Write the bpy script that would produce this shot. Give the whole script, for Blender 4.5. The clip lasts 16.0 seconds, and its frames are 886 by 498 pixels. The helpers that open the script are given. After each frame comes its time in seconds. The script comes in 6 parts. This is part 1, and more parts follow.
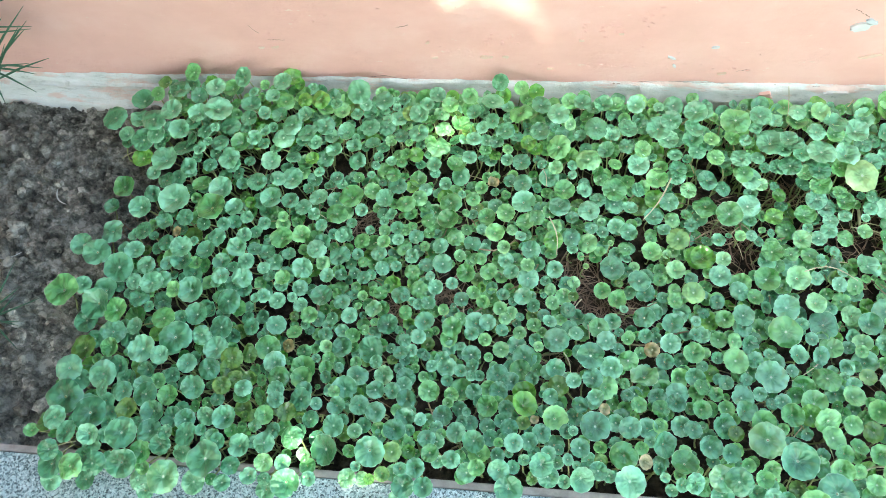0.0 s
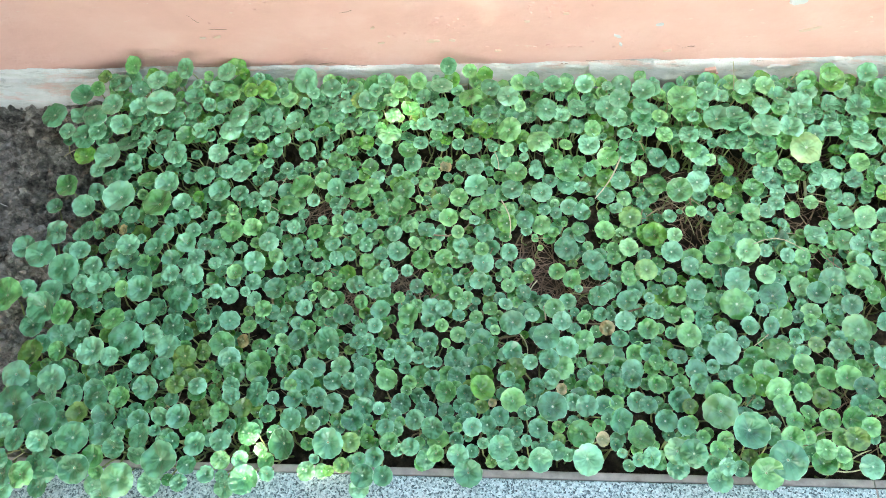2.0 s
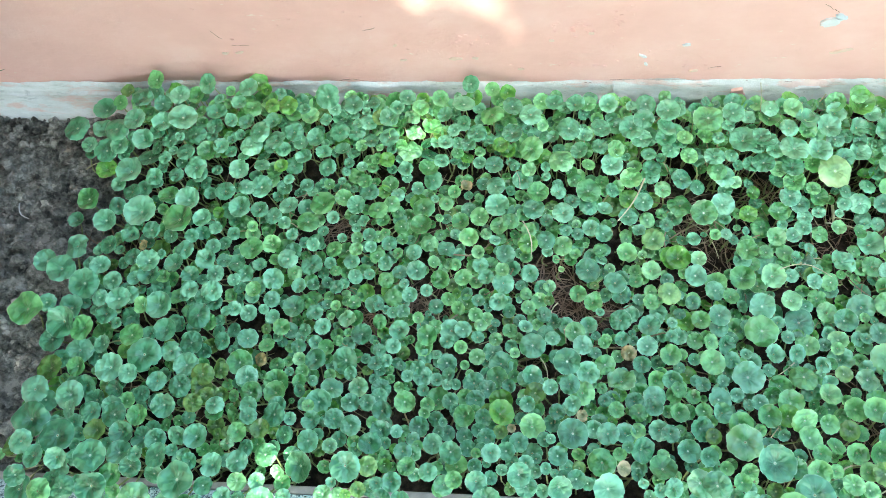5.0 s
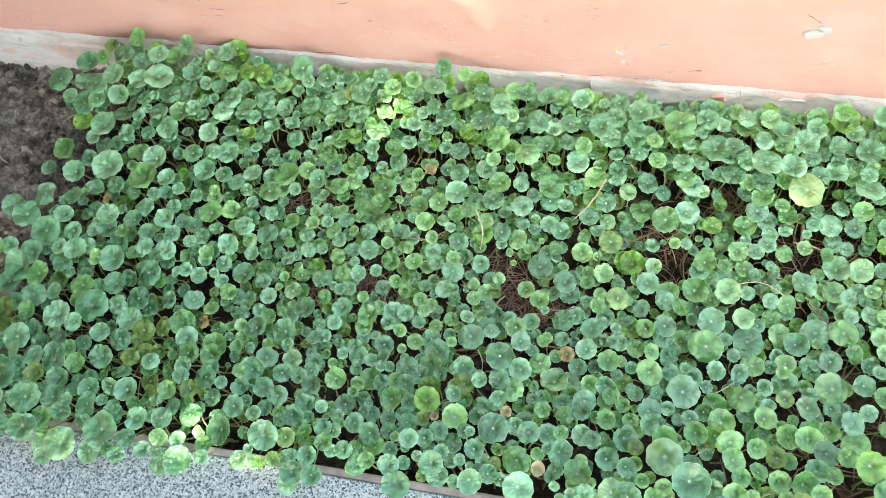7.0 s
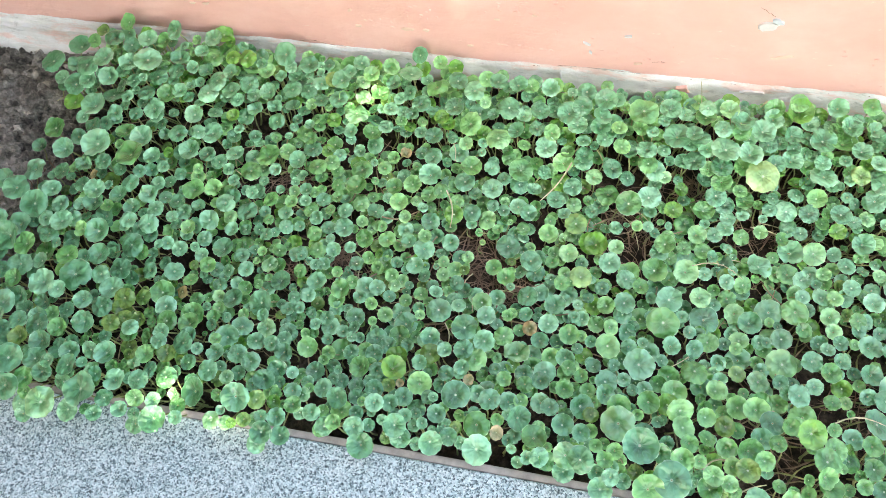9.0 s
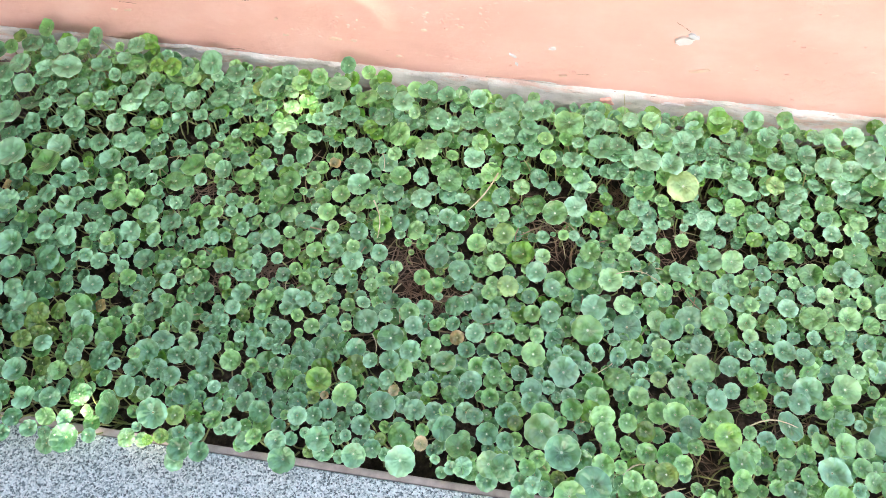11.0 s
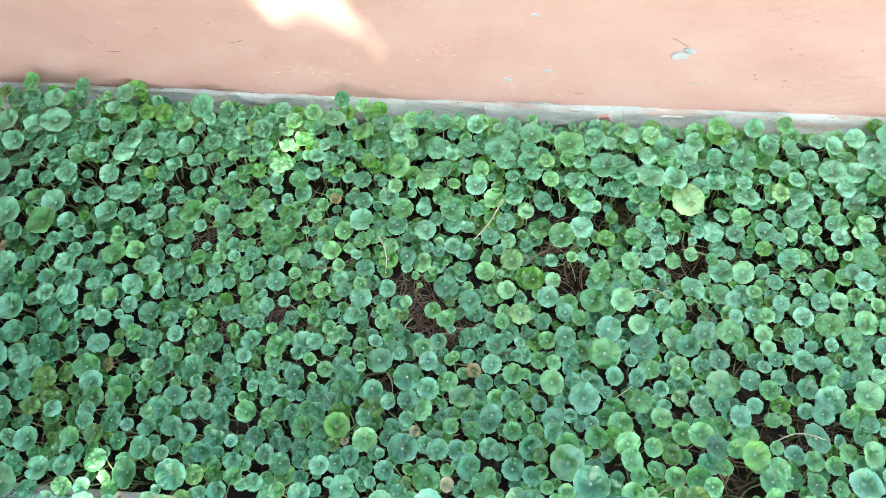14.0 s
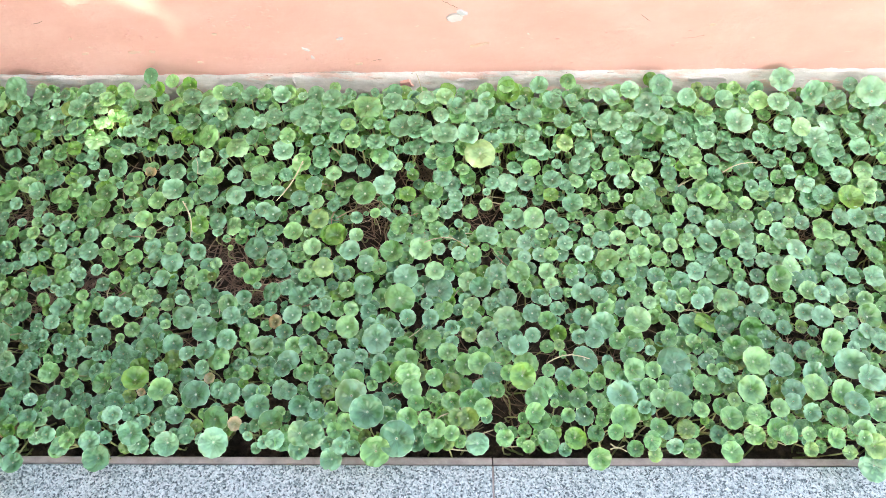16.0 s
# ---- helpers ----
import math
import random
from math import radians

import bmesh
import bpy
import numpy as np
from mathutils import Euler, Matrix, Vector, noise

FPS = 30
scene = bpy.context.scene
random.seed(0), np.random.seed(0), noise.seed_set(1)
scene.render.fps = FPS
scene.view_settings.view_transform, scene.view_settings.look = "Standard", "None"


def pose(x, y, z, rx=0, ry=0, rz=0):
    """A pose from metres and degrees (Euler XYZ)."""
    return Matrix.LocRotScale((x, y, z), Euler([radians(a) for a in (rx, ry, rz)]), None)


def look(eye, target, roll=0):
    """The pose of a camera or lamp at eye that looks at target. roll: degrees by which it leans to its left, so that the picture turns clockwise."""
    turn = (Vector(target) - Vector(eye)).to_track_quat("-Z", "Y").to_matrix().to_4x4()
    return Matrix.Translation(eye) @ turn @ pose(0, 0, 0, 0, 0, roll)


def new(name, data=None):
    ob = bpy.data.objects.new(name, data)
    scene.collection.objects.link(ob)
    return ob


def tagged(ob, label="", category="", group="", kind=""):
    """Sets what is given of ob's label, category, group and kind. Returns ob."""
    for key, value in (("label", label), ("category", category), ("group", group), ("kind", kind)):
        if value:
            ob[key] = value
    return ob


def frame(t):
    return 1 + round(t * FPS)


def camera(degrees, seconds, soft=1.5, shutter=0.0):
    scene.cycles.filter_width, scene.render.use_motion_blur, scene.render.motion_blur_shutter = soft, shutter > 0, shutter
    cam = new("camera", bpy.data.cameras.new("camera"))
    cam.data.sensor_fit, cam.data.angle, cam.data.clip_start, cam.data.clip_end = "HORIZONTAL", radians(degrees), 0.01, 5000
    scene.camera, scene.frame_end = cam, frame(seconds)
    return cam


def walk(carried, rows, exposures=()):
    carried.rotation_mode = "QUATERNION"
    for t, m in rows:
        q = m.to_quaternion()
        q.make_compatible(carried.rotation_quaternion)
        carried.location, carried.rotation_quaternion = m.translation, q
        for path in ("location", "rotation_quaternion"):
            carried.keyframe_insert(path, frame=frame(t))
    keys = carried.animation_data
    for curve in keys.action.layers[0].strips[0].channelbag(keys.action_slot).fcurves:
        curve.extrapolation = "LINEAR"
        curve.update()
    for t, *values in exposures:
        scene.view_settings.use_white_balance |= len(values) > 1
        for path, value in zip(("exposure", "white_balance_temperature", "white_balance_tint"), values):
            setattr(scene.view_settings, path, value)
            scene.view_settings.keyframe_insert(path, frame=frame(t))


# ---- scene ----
cam = camera(66.0, 16.0, 0.7)
METRES, EYE, TILT, LEAN, TURN = 0.78, 0.75, -54.0, 0.0, 0.0
PATH = [
    (0, (0.099, 0.212, 0.887), (-0.071, 1.094, -0.9), -6.7),
    (0.5, (0.111, 0.22, 0.89), (-0.03, 1.116, -0.892), -6.7),
    (1, (0.121, 0.219, 0.879), (0.018, 1.095, -0.915), -6.6),
    (1.5, (0.123, 0.22, 0.889), (0.014, 1.099, -0.904), -5.8),
    (2, (0.124, 0.216, 0.881), (0.039, 1.067, -0.927), -4.4),
    (2.5, (0.112, 0.221, 0.882), (0.018, 1.068, -0.928), -3.7),
    (3, (0.095, 0.223, 0.88), (-0.002, 1.073, -0.928), -2.6),
    (3.2, (0.09, 0.225, 0.879), (-0.009, 1.071, -0.931), -2.9),
    (5.3, (0.128, 0.251, 0.886), (-0.017, 1.109, -0.915), -7.2),
    (5.5, (0.156, 0.267, 0.894), (-0.043, 1.112, -0.907), -10.2),
    (6, (0.251, 0.282, 0.876), (0.086, 1.091, -0.946), -7.1),
    (6.5, (0.248, 0.259, 0.871), (0.059, 1.048, -0.957), -8.0),
    (7, (0.238, 0.263, 0.876), (0.005, 1.055, -0.945), -7.6),
    (7.5, (0.239, 0.267, 0.885), (0.006, 1.063, -0.935), -6.9),
    (8, (0.244, 0.254, 0.889), (-0.017, 1.055, -0.925), -8.8),
    (8.5, (0.269, 0.231, 0.892), (0.038, 1.067, -0.91), -6.0),
    (9, (0.289, 0.209, 0.891), (0.056, 1.033, -0.917), -6.0),
    (9.5, (0.318, 0.208, 0.89), (0.122, 1.046, -0.916), -4.3),
    (9.7, (0.331, 0.21, 0.888), (0.171, 1.047, -0.922), -2.1),
    (11.8, (0.325, 0.221, 0.889), (0.216, 1.127, -0.891), 1.7),
    (12, (0.313, 0.225, 0.895), (0.182, 1.133, -0.882), 1.8),
    (12.5, (0.298, 0.233, 0.89), (0.162, 1.137, -0.889), 1.3),
    (13, (0.278, 0.243, 0.898), (0.118, 1.136, -0.885), 0.1),
    (13.5, (0.27, 0.246, 0.897), (0.1, 1.118, -0.895), -1.4),
    (14, (0.3, 0.256, 0.895), (0.216, 1.139, -0.897), -1.1),
    (14.5, (0.322, 0.25, 0.889), (0.277, 1.125, -0.909), -1.0),
    (15, (0.346, 0.251, 0.886), (0.288, 1.126, -0.911), -1.2),
    (15.5, (0.418, 0.223, 0.891), (0.4, 1.119, -0.897), -1.4),
    (16, (0.546, 0.161, 0.909), (0.571, 1.083, -0.866), 1.8),
]
EXPOSURES = [
    (0, 2.43, 6825, -8), (0.5, 2.43, 6603, -9), (1, 2.43, 6476, -8), (1.5, 2.43, 6896, -3), (2, 2.43, 7118, -5),
    (2.5, 2.43, 7605, 3), (3, 2.43, 7361, -1), (5.5, 2.38, 6476, -11), (6, 2.38, 6730, -8.7), (6.5, 2.38, 6642, -3.5),
    (7, 2.43, 7901, 5.5), (7.5, 2.43, 7381, -3), (8, 2.43, 7293, 2), (8.5, 2.45, 7570, 6.5), (9, 2.48, 7688, 5.5),
    (9.5, 2.45, 8032, 16.5), (12, 2.38, 7312, 4), (12.5, 2.33, 7020, -1), (13, 2.32, 7040, 2), (13.5, 2.29, 7012, 0),
    (14, 2.27, 6700, -6), (14.5, 2.26, 6428, -9), (15, 2.27, 6301, -10), (15.5, 2.32, 6622, -2), (16, 2.39, 8008, 13),
]
walk(cam, [(t, look(eye, target, roll)) for t, eye, target, roll in PATH], EXPOSURES)

# ---- light ----
world = bpy.data.worlds.new("sky")
scene.world = world
world.use_nodes = True
wn, wl = world.node_tree.nodes, world.node_tree.links
sky = wn.new("ShaderNodeTexSky")
sky.sky_type = "NISHITA"
sky.sun_disc = False
sky.air_density, sky.dust_density, sky.ozone_density = 1.0, 3.0, 2.0
SUN_ELEVATION, SUN_BEARING = 52.0, 186.0
sky.sun_elevation, sky.sun_rotation = radians(SUN_ELEVATION), radians(SUN_BEARING)
wl.new(sky.outputs["Color"], wn["Background"].inputs["Color"])
wn["Background"].inputs["Strength"].default_value = 0.15

# The sun stands behind the camera; SUN_FROM points from the place to it.
_e, _b = radians(SUN_ELEVATION), radians(SUN_BEARING)
SUN_FROM = Vector((math.sin(_b) * math.cos(_e), math.cos(_b) * math.cos(_e), math.sin(_e)))
sun_data = bpy.data.lights.new("sun", "SUN")
sun_data.energy, sun_data.angle, sun_data.color = 2.5, radians(0.6), (1.0, 0.95, 0.88)
sun = new("sun", sun_data)
sun.matrix_world = look(SUN_FROM * 12, (0, 0, 0))

# ---- plan, in metres ----
WALL_Y = 0.95          # face of the painted wall
KERB_Y = 0.333         # inner edge of the granite kerb
KERB_Z = -0.02         # top of the kerb
SOIL_Z = -0.062        # soil in the bed
BED_L, BED_R = -1.22, 2.6
FOOT_L, FOOT_R = -3.0, 4.0


# ---- materials ----
def material(name, rough=0.6, spec=0.5):
    m = bpy.data.materials.new(name)
    m.use_nodes = True
    b = m.node_tree.nodes["Principled BSDF"]
    b.inputs["Roughness"].default_value = rough
    b.inputs["Specular IOR Level"].default_value = spec
    return m, m.node_tree.nodes, m.node_tree.links, b


def ramp(nodes, links, fac, stops):
    r = nodes.new("ShaderNodeValToRGB")
    el = r.color_ramp.elements
    while len(el) < len(stops):
        el.new(0.5)
    for e, (p, c) in zip(el, stops):
        e.position, e.color = p, (*c, 1) if len(c) == 3 else c
    links.new(fac, r.inputs["Fac"])
    return r.outputs["Color"]


def noise_tex(nodes, links, vec, scale, detail=4, rough=0.55, out="Fac"):
    n = nodes.new("ShaderNodeTexNoise")
    n.inputs["Scale"].default_value, n.inputs["Detail"].default_value, n.inputs["Roughness"].default_value = scale, detail, rough
    if vec is not None:
        links.new(vec, n.inputs["Vector"])
    return n.outputs[out]


def mixc(nodes, links, fac, a, b, mode="MIX"):
    n = nodes.new("ShaderNodeMix")
    n.data_type, n.blend_type = "RGBA", mode
    for sock, v in ((n.inputs["Factor"], fac), (n.inputs["A"], a), (n.inputs["B"], b)):
        if isinstance(v, bpy.types.NodeSocket):
            links.new(v, sock)
        else:
            sock.default_value = v if isinstance(v, (int, float)) else (*v, 1)
    return n.outputs["Result"]


def fmath(nodes, links, op, a, b=0.0, c=None):
    n = nodes.new("ShaderNodeMath")
    n.operation = op
    for i, v in enumerate((a, b) if c is None else (a, b, c)):
        if isinstance(v, bpy.types.NodeSocket):
            links.new(v, n.inputs[i])
        else:
            n.inputs[i].default_value = v
    return n.outputs[0]


def coords(nodes, links, kind="Object", scale=(1, 1, 1)):
    t = nodes.new("ShaderNodeTexCoord")
    mp = nodes.new("ShaderNodeMapping")
    mp.inputs["Scale"].default_value = scale
    links.new(t.outputs[kind], mp.inputs["Vector"])
    return mp.outputs["Vector"]


def bump(nodes, links, b, height, strength, dist):
    n = nodes.new("ShaderNodeBump")
    n.inputs["Strength"].default_value, n.inputs["Distance"].default_value = strength, dist
    links.new(height, n.inputs["Height"])
    links.new(n.outputs["Normal"], b.inputs["Normal"])
    return n


def leaf_material(name, dark, mid, light, edge, gloss=0.3, veins=0.22, spot=(0.68, 0.82, 0.62)):
    """A round peltate blade: pale spot at the stalk, pale veins out to the margin, a thin pale rim."""
    m, n, l, b = material(name, gloss, 0.7)
    b.inputs["Coat Weight"].default_value, b.inputs["Coat Roughness"].default_value = 0.85, 0.13
    b.inputs["Sheen Weight"].default_value = 0.03
    b.inputs["Sheen Roughness"].default_value = 0.35
    b.inputs["Sheen Tint"].default_value = (0.8, 1.0, 0.92, 1)
    info = n.new("ShaderNodeObjectInfo").outputs["Random"]
    v = coords(n, l)
    sep = n.new("ShaderNodeSeparateXYZ")
    l.new(v, sep.inputs[0])
    flat = n.new("ShaderNodeCombineXYZ")
    l.new(sep.outputs[0], flat.inputs[0]), l.new(sep.outputs[1], flat.inputs[1])
    length = n.new("ShaderNodeVectorMath")
    length.operation = "LENGTH"
    l.new(flat.outputs[0], length.inputs[0])
    rad = length.outputs["Value"]
    ang = fmath(n, l, "ARCTAN2", sep.outputs[1], sep.outputs[0])
    base = ramp(n, l, info, [(0.0, dark), (0.4, mid), (0.75, light), (0.92, light), (1.0, mid)])
    # patches of tone within one blade, pushed to paint in sky highlights
    shift = n.new("ShaderNodeVectorMath")
    shift.operation = "ADD"
    l.new(v, shift.inputs[0])
    off = n.new("ShaderNodeCombineXYZ")
    l.new(fmath(n, l, "MULTIPLY", info, 71.0), off.inputs[0]), l.new(fmath(n, l, "MULTIPLY", info, 37.0), off.inputs[1])
    l.new(off.outputs[0], shift.inputs[1])
    blot = noise_tex(n, l, shift.outputs[0], 0.9, 2, 0.45)
    tone = ramp(n, l, blot, [(0.3, (0.62, 0.72, 0.56)), (0.5, (1.02, 1.02, 1.0)), (0.7, (1.45, 1.28, 1.35))])
    col = mixc(n, l, 1.0, base, tone, "MULTIPLY")
    # shade of the sunken centre painted as a dark ring, paling to the margin
    funnel_shade = ramp(n, l, fmath(n, l, "ADD", rad, fmath(n, l, "MULTIPLY", blot, 0.25)),
                [(0.2, (0.9, 0.92, 0.9)), (0.33, (0.52, 0.64, 0.52)), (0.6, (0.86, 0.92, 0.82)), (0.9, (1.22, 1.14, 1.16)), (1.0, (1.28, 1.18, 1.2))])
    col = mixc(n, l, 1.0, col, funnel_shade, "MULTIPLY")
    # veins
    spokes = fmath(n, l, "COSINE", fmath(n, l, "MULTIPLY", ang, 11.0))
    line = n.new("ShaderNodeMapRange")
    line.inputs["From Min"].default_value, line.inputs["From Max"].default_value = 0.91, 0.985
    l.new(spokes, line.inputs["Value"])
    fade = n.new("ShaderNodeMapRange")
    fade.inputs["From Min"].default_value, fade.inputs["From Max"].default_value = 0.95, 0.1
    l.new(rad, fade.inputs["Value"])
    vein = fmath(n, l, "MULTIPLY", fmath(n, l, "MULTIPLY", line.outputs[0], fade.outputs[0]), veins)
    col = mixc(n, l, vein, col, light)
    # rim and stalk spot
    rim = n.new("ShaderNodeMapRange")
    rim.inputs["From Min"].default_value, rim.inputs["From Max"].default_value = 0.91, 0.985
    l.new(rad, rim.inputs["Value"])
    col = mixc(n, l, fmath(n, l, "MULTIPLY", rim.outputs[0], 0.6), col, edge)
    dot = n.new("ShaderNodeMapRange")
    dot.inputs["From Min"].default_value, dot.inputs["From Max"].default_value = 0.10, 0.05
    l.new(rad, dot.inputs["Value"])
    col = mixc(n, l, fmath(n, l, "MULTIPLY", dot.outputs[0], 0.8), col, spot)
    l.new(col, b.inputs["Base Color"])
    fine = noise_tex(n, l, shift.outputs[0], 1.3, 2, 0.4)
    hgt = fmath(n, l, "ADD", fmath(n, l, "MULTIPLY", fine, 0.8), fmath(n, l, "MULTIPLY", spokes, 0.014))
    bump(n, l, b, hgt, 0.46, 0.06)
    rr = n.new("ShaderNodeMapRange")
    rr.inputs["To Min"].default_value, rr.inputs["To Max"].default_value = gloss - 0.1, gloss + 0.16
    l.new(blot, rr.inputs["Value"])
    l.new(rr.outputs[0], b.inputs["Roughness"])
    # thin blade: part of the light passes through
    trans = n.new("ShaderNodeBsdfTranslucent")
    l.new(mixc(n, l, 1.0, col, (1.3, 1.5, 0.5), "MULTIPLY"), trans.inputs["Color"])
    mix = n.new("ShaderNodeMixShader")
    mix.inputs[0].default_value = 0.12
    l.new(b.outputs[0], mix.inputs[1]), l.new(trans.outputs[0], mix.inputs[2])
    l.new(mix.outputs[0], n["Material Output"].inputs["Surface"])
    return m


LEAF_BLUE = leaf_material("leaf_blue_green", (0.077, 0.277, 0.128), (0.122, 0.386, 0.195), (0.229, 0.567, 0.331), (0.501, 0.800, 0.568), 0.3)
# yellower mid-bed leaves, with extra paleness standing in for light there
LEAF_MIDBED = leaf_material("leaf_midbed_pale", (0.096, 0.328, 0.096), (0.169, 0.469, 0.158), (0.282, 0.621, 0.282), (0.497, 0.791, 0.452), 0.3)
LEAF_GREEN = leaf_material("leaf_green", (0.081, 0.301, 0.081), (0.132, 0.414, 0.125), (0.251, 0.602, 0.226), (0.502, 0.800, 0.427), 0.3)
LEAF_FRESH = leaf_material("leaf_fresh_green", (0.080, 0.285, 0.028), (0.108, 0.353, 0.040), (0.160, 0.433, 0.068), (0.285, 0.570, 0.160), 0.36)
LEAF_OLIVE = leaf_material("leaf_olive", (0.080, 0.205, 0.034), (0.108, 0.251, 0.041), (0.160, 0.331, 0.068), (0.274, 0.433, 0.137), 0.42)
LEAF_YELLOW = leaf_material("leaf_yellow_green", (0.30, 0.56, 0.2), (0.33, 0.59, 0.23), (0.37, 0.63, 0.26), (0.42, 0.68, 0.31), 0.5, 0.08)
LEAF_LIME = leaf_material("leaf_lime", (0.19, 0.43, 0.11), (0.23, 0.47, 0.14), (0.28, 0.52, 0.18), (0.42, 0.64, 0.28), 0.42, 0.12)
LEAF_PALE = leaf_material("leaf_shining", (0.115, 0.368, 0.149), (0.161, 0.437, 0.184), (0.253, 0.552, 0.276), (0.517, 0.782, 0.460), 0.22)
LEAF_DRY = leaf_material("leaf_dry", (0.3, 0.27, 0.1), (0.36, 0.32, 0.14), (0.41, 0.38, 0.2), (0.45, 0.42, 0.22), 0.7, 0.3)


def plain(name, stops, scale, rough=0.7, spec=0.3, bumps=0.3, dist=0.002, stretch=(1, 1, 1), per_object=0.0):
    m, n, l, b = material(name, rough, spec)
    v = coords(n, l, "Object", stretch)
    f = noise_tex(n, l, v, scale, 6, 0.62)
    c = ramp(n, l, f, stops)
    if per_object:
        info = n.new("ShaderNodeObjectInfo").outputs["Random"]
        c = mixc(n, l, per_object, c, ramp(n, l, info, [(0, (0.5, 0.5, 0.5)), (1, (1.4, 1.4, 1.4))]), "MULTIPLY")
    l.new(c, b.inputs["Base Color"])
    bump(n, l, b, noise_tex(n, l, v, scale * 4, 4, 0.6), bumps, dist)
    return m


STEM = plain("stalk", [(0.3, (0.2, 0.3, 0.1)), (0.6, (0.36, 0.38, 0.17)), (0.8, (0.46, 0.38, 0.23))], 3, 0.5)
RUNNER = plain("runner", [(0.3, (0.2, 0.15, 0.085)), (0.7, (0.46, 0.37, 0.23))], 40, 0.6)
STRAW = plain("straw", [(0.3, (0.46, 0.43, 0.25)), (0.7, (0.68, 0.64, 0.43))], 60, 0.6)
LITTER = plain("litter", [(0.3, (0.15, 0.094, 0.068)), (0.7, (0.42, 0.29, 0.21))], 50, 0.8)


def soil_material():
    m, n, l, b = material("soil", 0.92, 0.15)
    v = coords(n, l)
    f = noise_tex(n, l, v, 42, 8, 0.7)
    big = noise_tex(n, l, v, 5, 3, 0.5)
    dry = ramp(n, l, f, [(0.38, (0.115, 0.115, 0.103)), (0.5, (0.39, 0.39, 0.35)), (0.6, (0.70, 0.695, 0.64))])
    # brown damp soil, darkened further for the shade between the leaves
    damp_shaded = ramp(n, l, f, [(0.32, (0.016, 0.013, 0.010)), (0.5, (0.065, 0.05, 0.039)), (0.68, (0.17, 0.133, 0.104))])
    sep = n.new("ShaderNodeSeparateXYZ")
    l.new(v, sep.inputs[0])
    under_leaves = n.new("ShaderNodeMapRange")
    under_leaves.inputs["From Min"].default_value, under_leaves.inputs["From Max"].default_value = -0.49, -0.40
    l.new(fmath(n, l, "ADD", sep.outputs[0], fmath(n, l, "MULTIPLY", noise_tex(n, l, v, 9, 3, 0.5), 0.08)), under_leaves.inputs["Value"])
    c = mixc(n, l, under_leaves.outputs[0], dry, damp_shaded)
    c = mixc(n, l, 1.0, c, ramp(n, l, big, [(0.35, (0.75, 0.72, 0.7)), (0.65, (1.2, 1.15, 1.1))]), "MULTIPLY")
    isle = n.new("ShaderNodeNewGeometry").outputs["Random Per Island"]
    c = mixc(n, l, 1.0, c, ramp(n, l, isle, [(0, (0.72, 0.72, 0.72)), (0.6, (1, 1, 1)), (1, (1.4, 1.4, 1.36))]), "MULTIPLY")
    l.new(c, b.inputs["Base Color"])
    bump(n, l, b, noise_tex(n, l, v, 160, 6, 0.7), 1.0, 0.010)
    return m


SOIL = soil_material()


def wall_paint():
    m, n, l, b = material("peach_paint", 0.55, 0.3)
    v = coords(n, l)
    streak = coords(n, l, "Object", (1.5, 1.0, 2.6))
    f = noise_tex(n, l, streak, 5, 7, 0.62)
    c = ramp(n, l, f, [(0.32, (0.77, 0.445, 0.375)), (0.5, (0.82, 0.49, 0.415)), (0.7, (0.86, 0.56, 0.485))])
    cloud = noise_tex(n, l, v, 2.2, 3, 0.5)
    c = mixc(n, l, ramp(n, l, cloud, [(0.4, (0, 0, 0)), (0.75, (0.5, 0.5, 0.5))]), c, (0.86, 0.575, 0.485))
    # small scuffs where the pale undercoat shows
    sc = noise_tex(n, l, coords(n, l, "Object", (9, 1, 26)), 4.0, 5, 0.65)
    c = mixc(n, l, ramp(n, l, sc, [(0.66, (0, 0, 0)), (0.74, (0.8, 0.8, 0.8))]), c, (0.84, 0.7, 0.58))
    dirt = noise_tex(n, l, coords(n, l, "Object", (7, 1, 18)), 5.0, 6, 0.7)
    c = mixc(n, l, ramp(n, l, dirt, [(0.24, (0.5, 0.5, 0.5)), (0.30, (0, 0, 0))]), c, (0.5, 0.3, 0.23))
    l.new(c, b.inputs["Base Color"])
    trowel = noise_tex(n, l, coords(n, l, "Object", (4, 1, 6)), 5.0, 5, 0.55)
    lump = noise_tex(n, l, coords(n, l, "Object", (1, 1, 1.8)), 42, 5, 0.65)
    dabs = noise_tex(n, l, coords(n, l, "Object", (1, 1, 1.6)), 60, 3, 0.5)
    where = ramp(n, l, noise_tex(n, l, v, 7, 3, 0.55), [(0.5, (0, 0, 0)), (0.62, (1, 1, 1))])
    rough = fmath(n, l, "MULTIPLY", ramp(n, l, dabs, [(0.45, (0, 0, 0)), (0.65, (1, 1, 1))]), where)
    bump(n, l, b, fmath(n, l, "ADD", fmath(n, l, "ADD", trowel, fmath(n, l, "MULTIPLY", lump, 0.5)), fmath(n, l, "MULTIPLY", rough, 0.5)), 0.38, 0.005)
    return m


PAINT = wall_paint()
UNDERCOAT = plain("white_undercoat", [(0.3, (0.64, 0.64, 0.62)), (0.7, (0.74, 0.74, 0.72))], 40, 0.7)


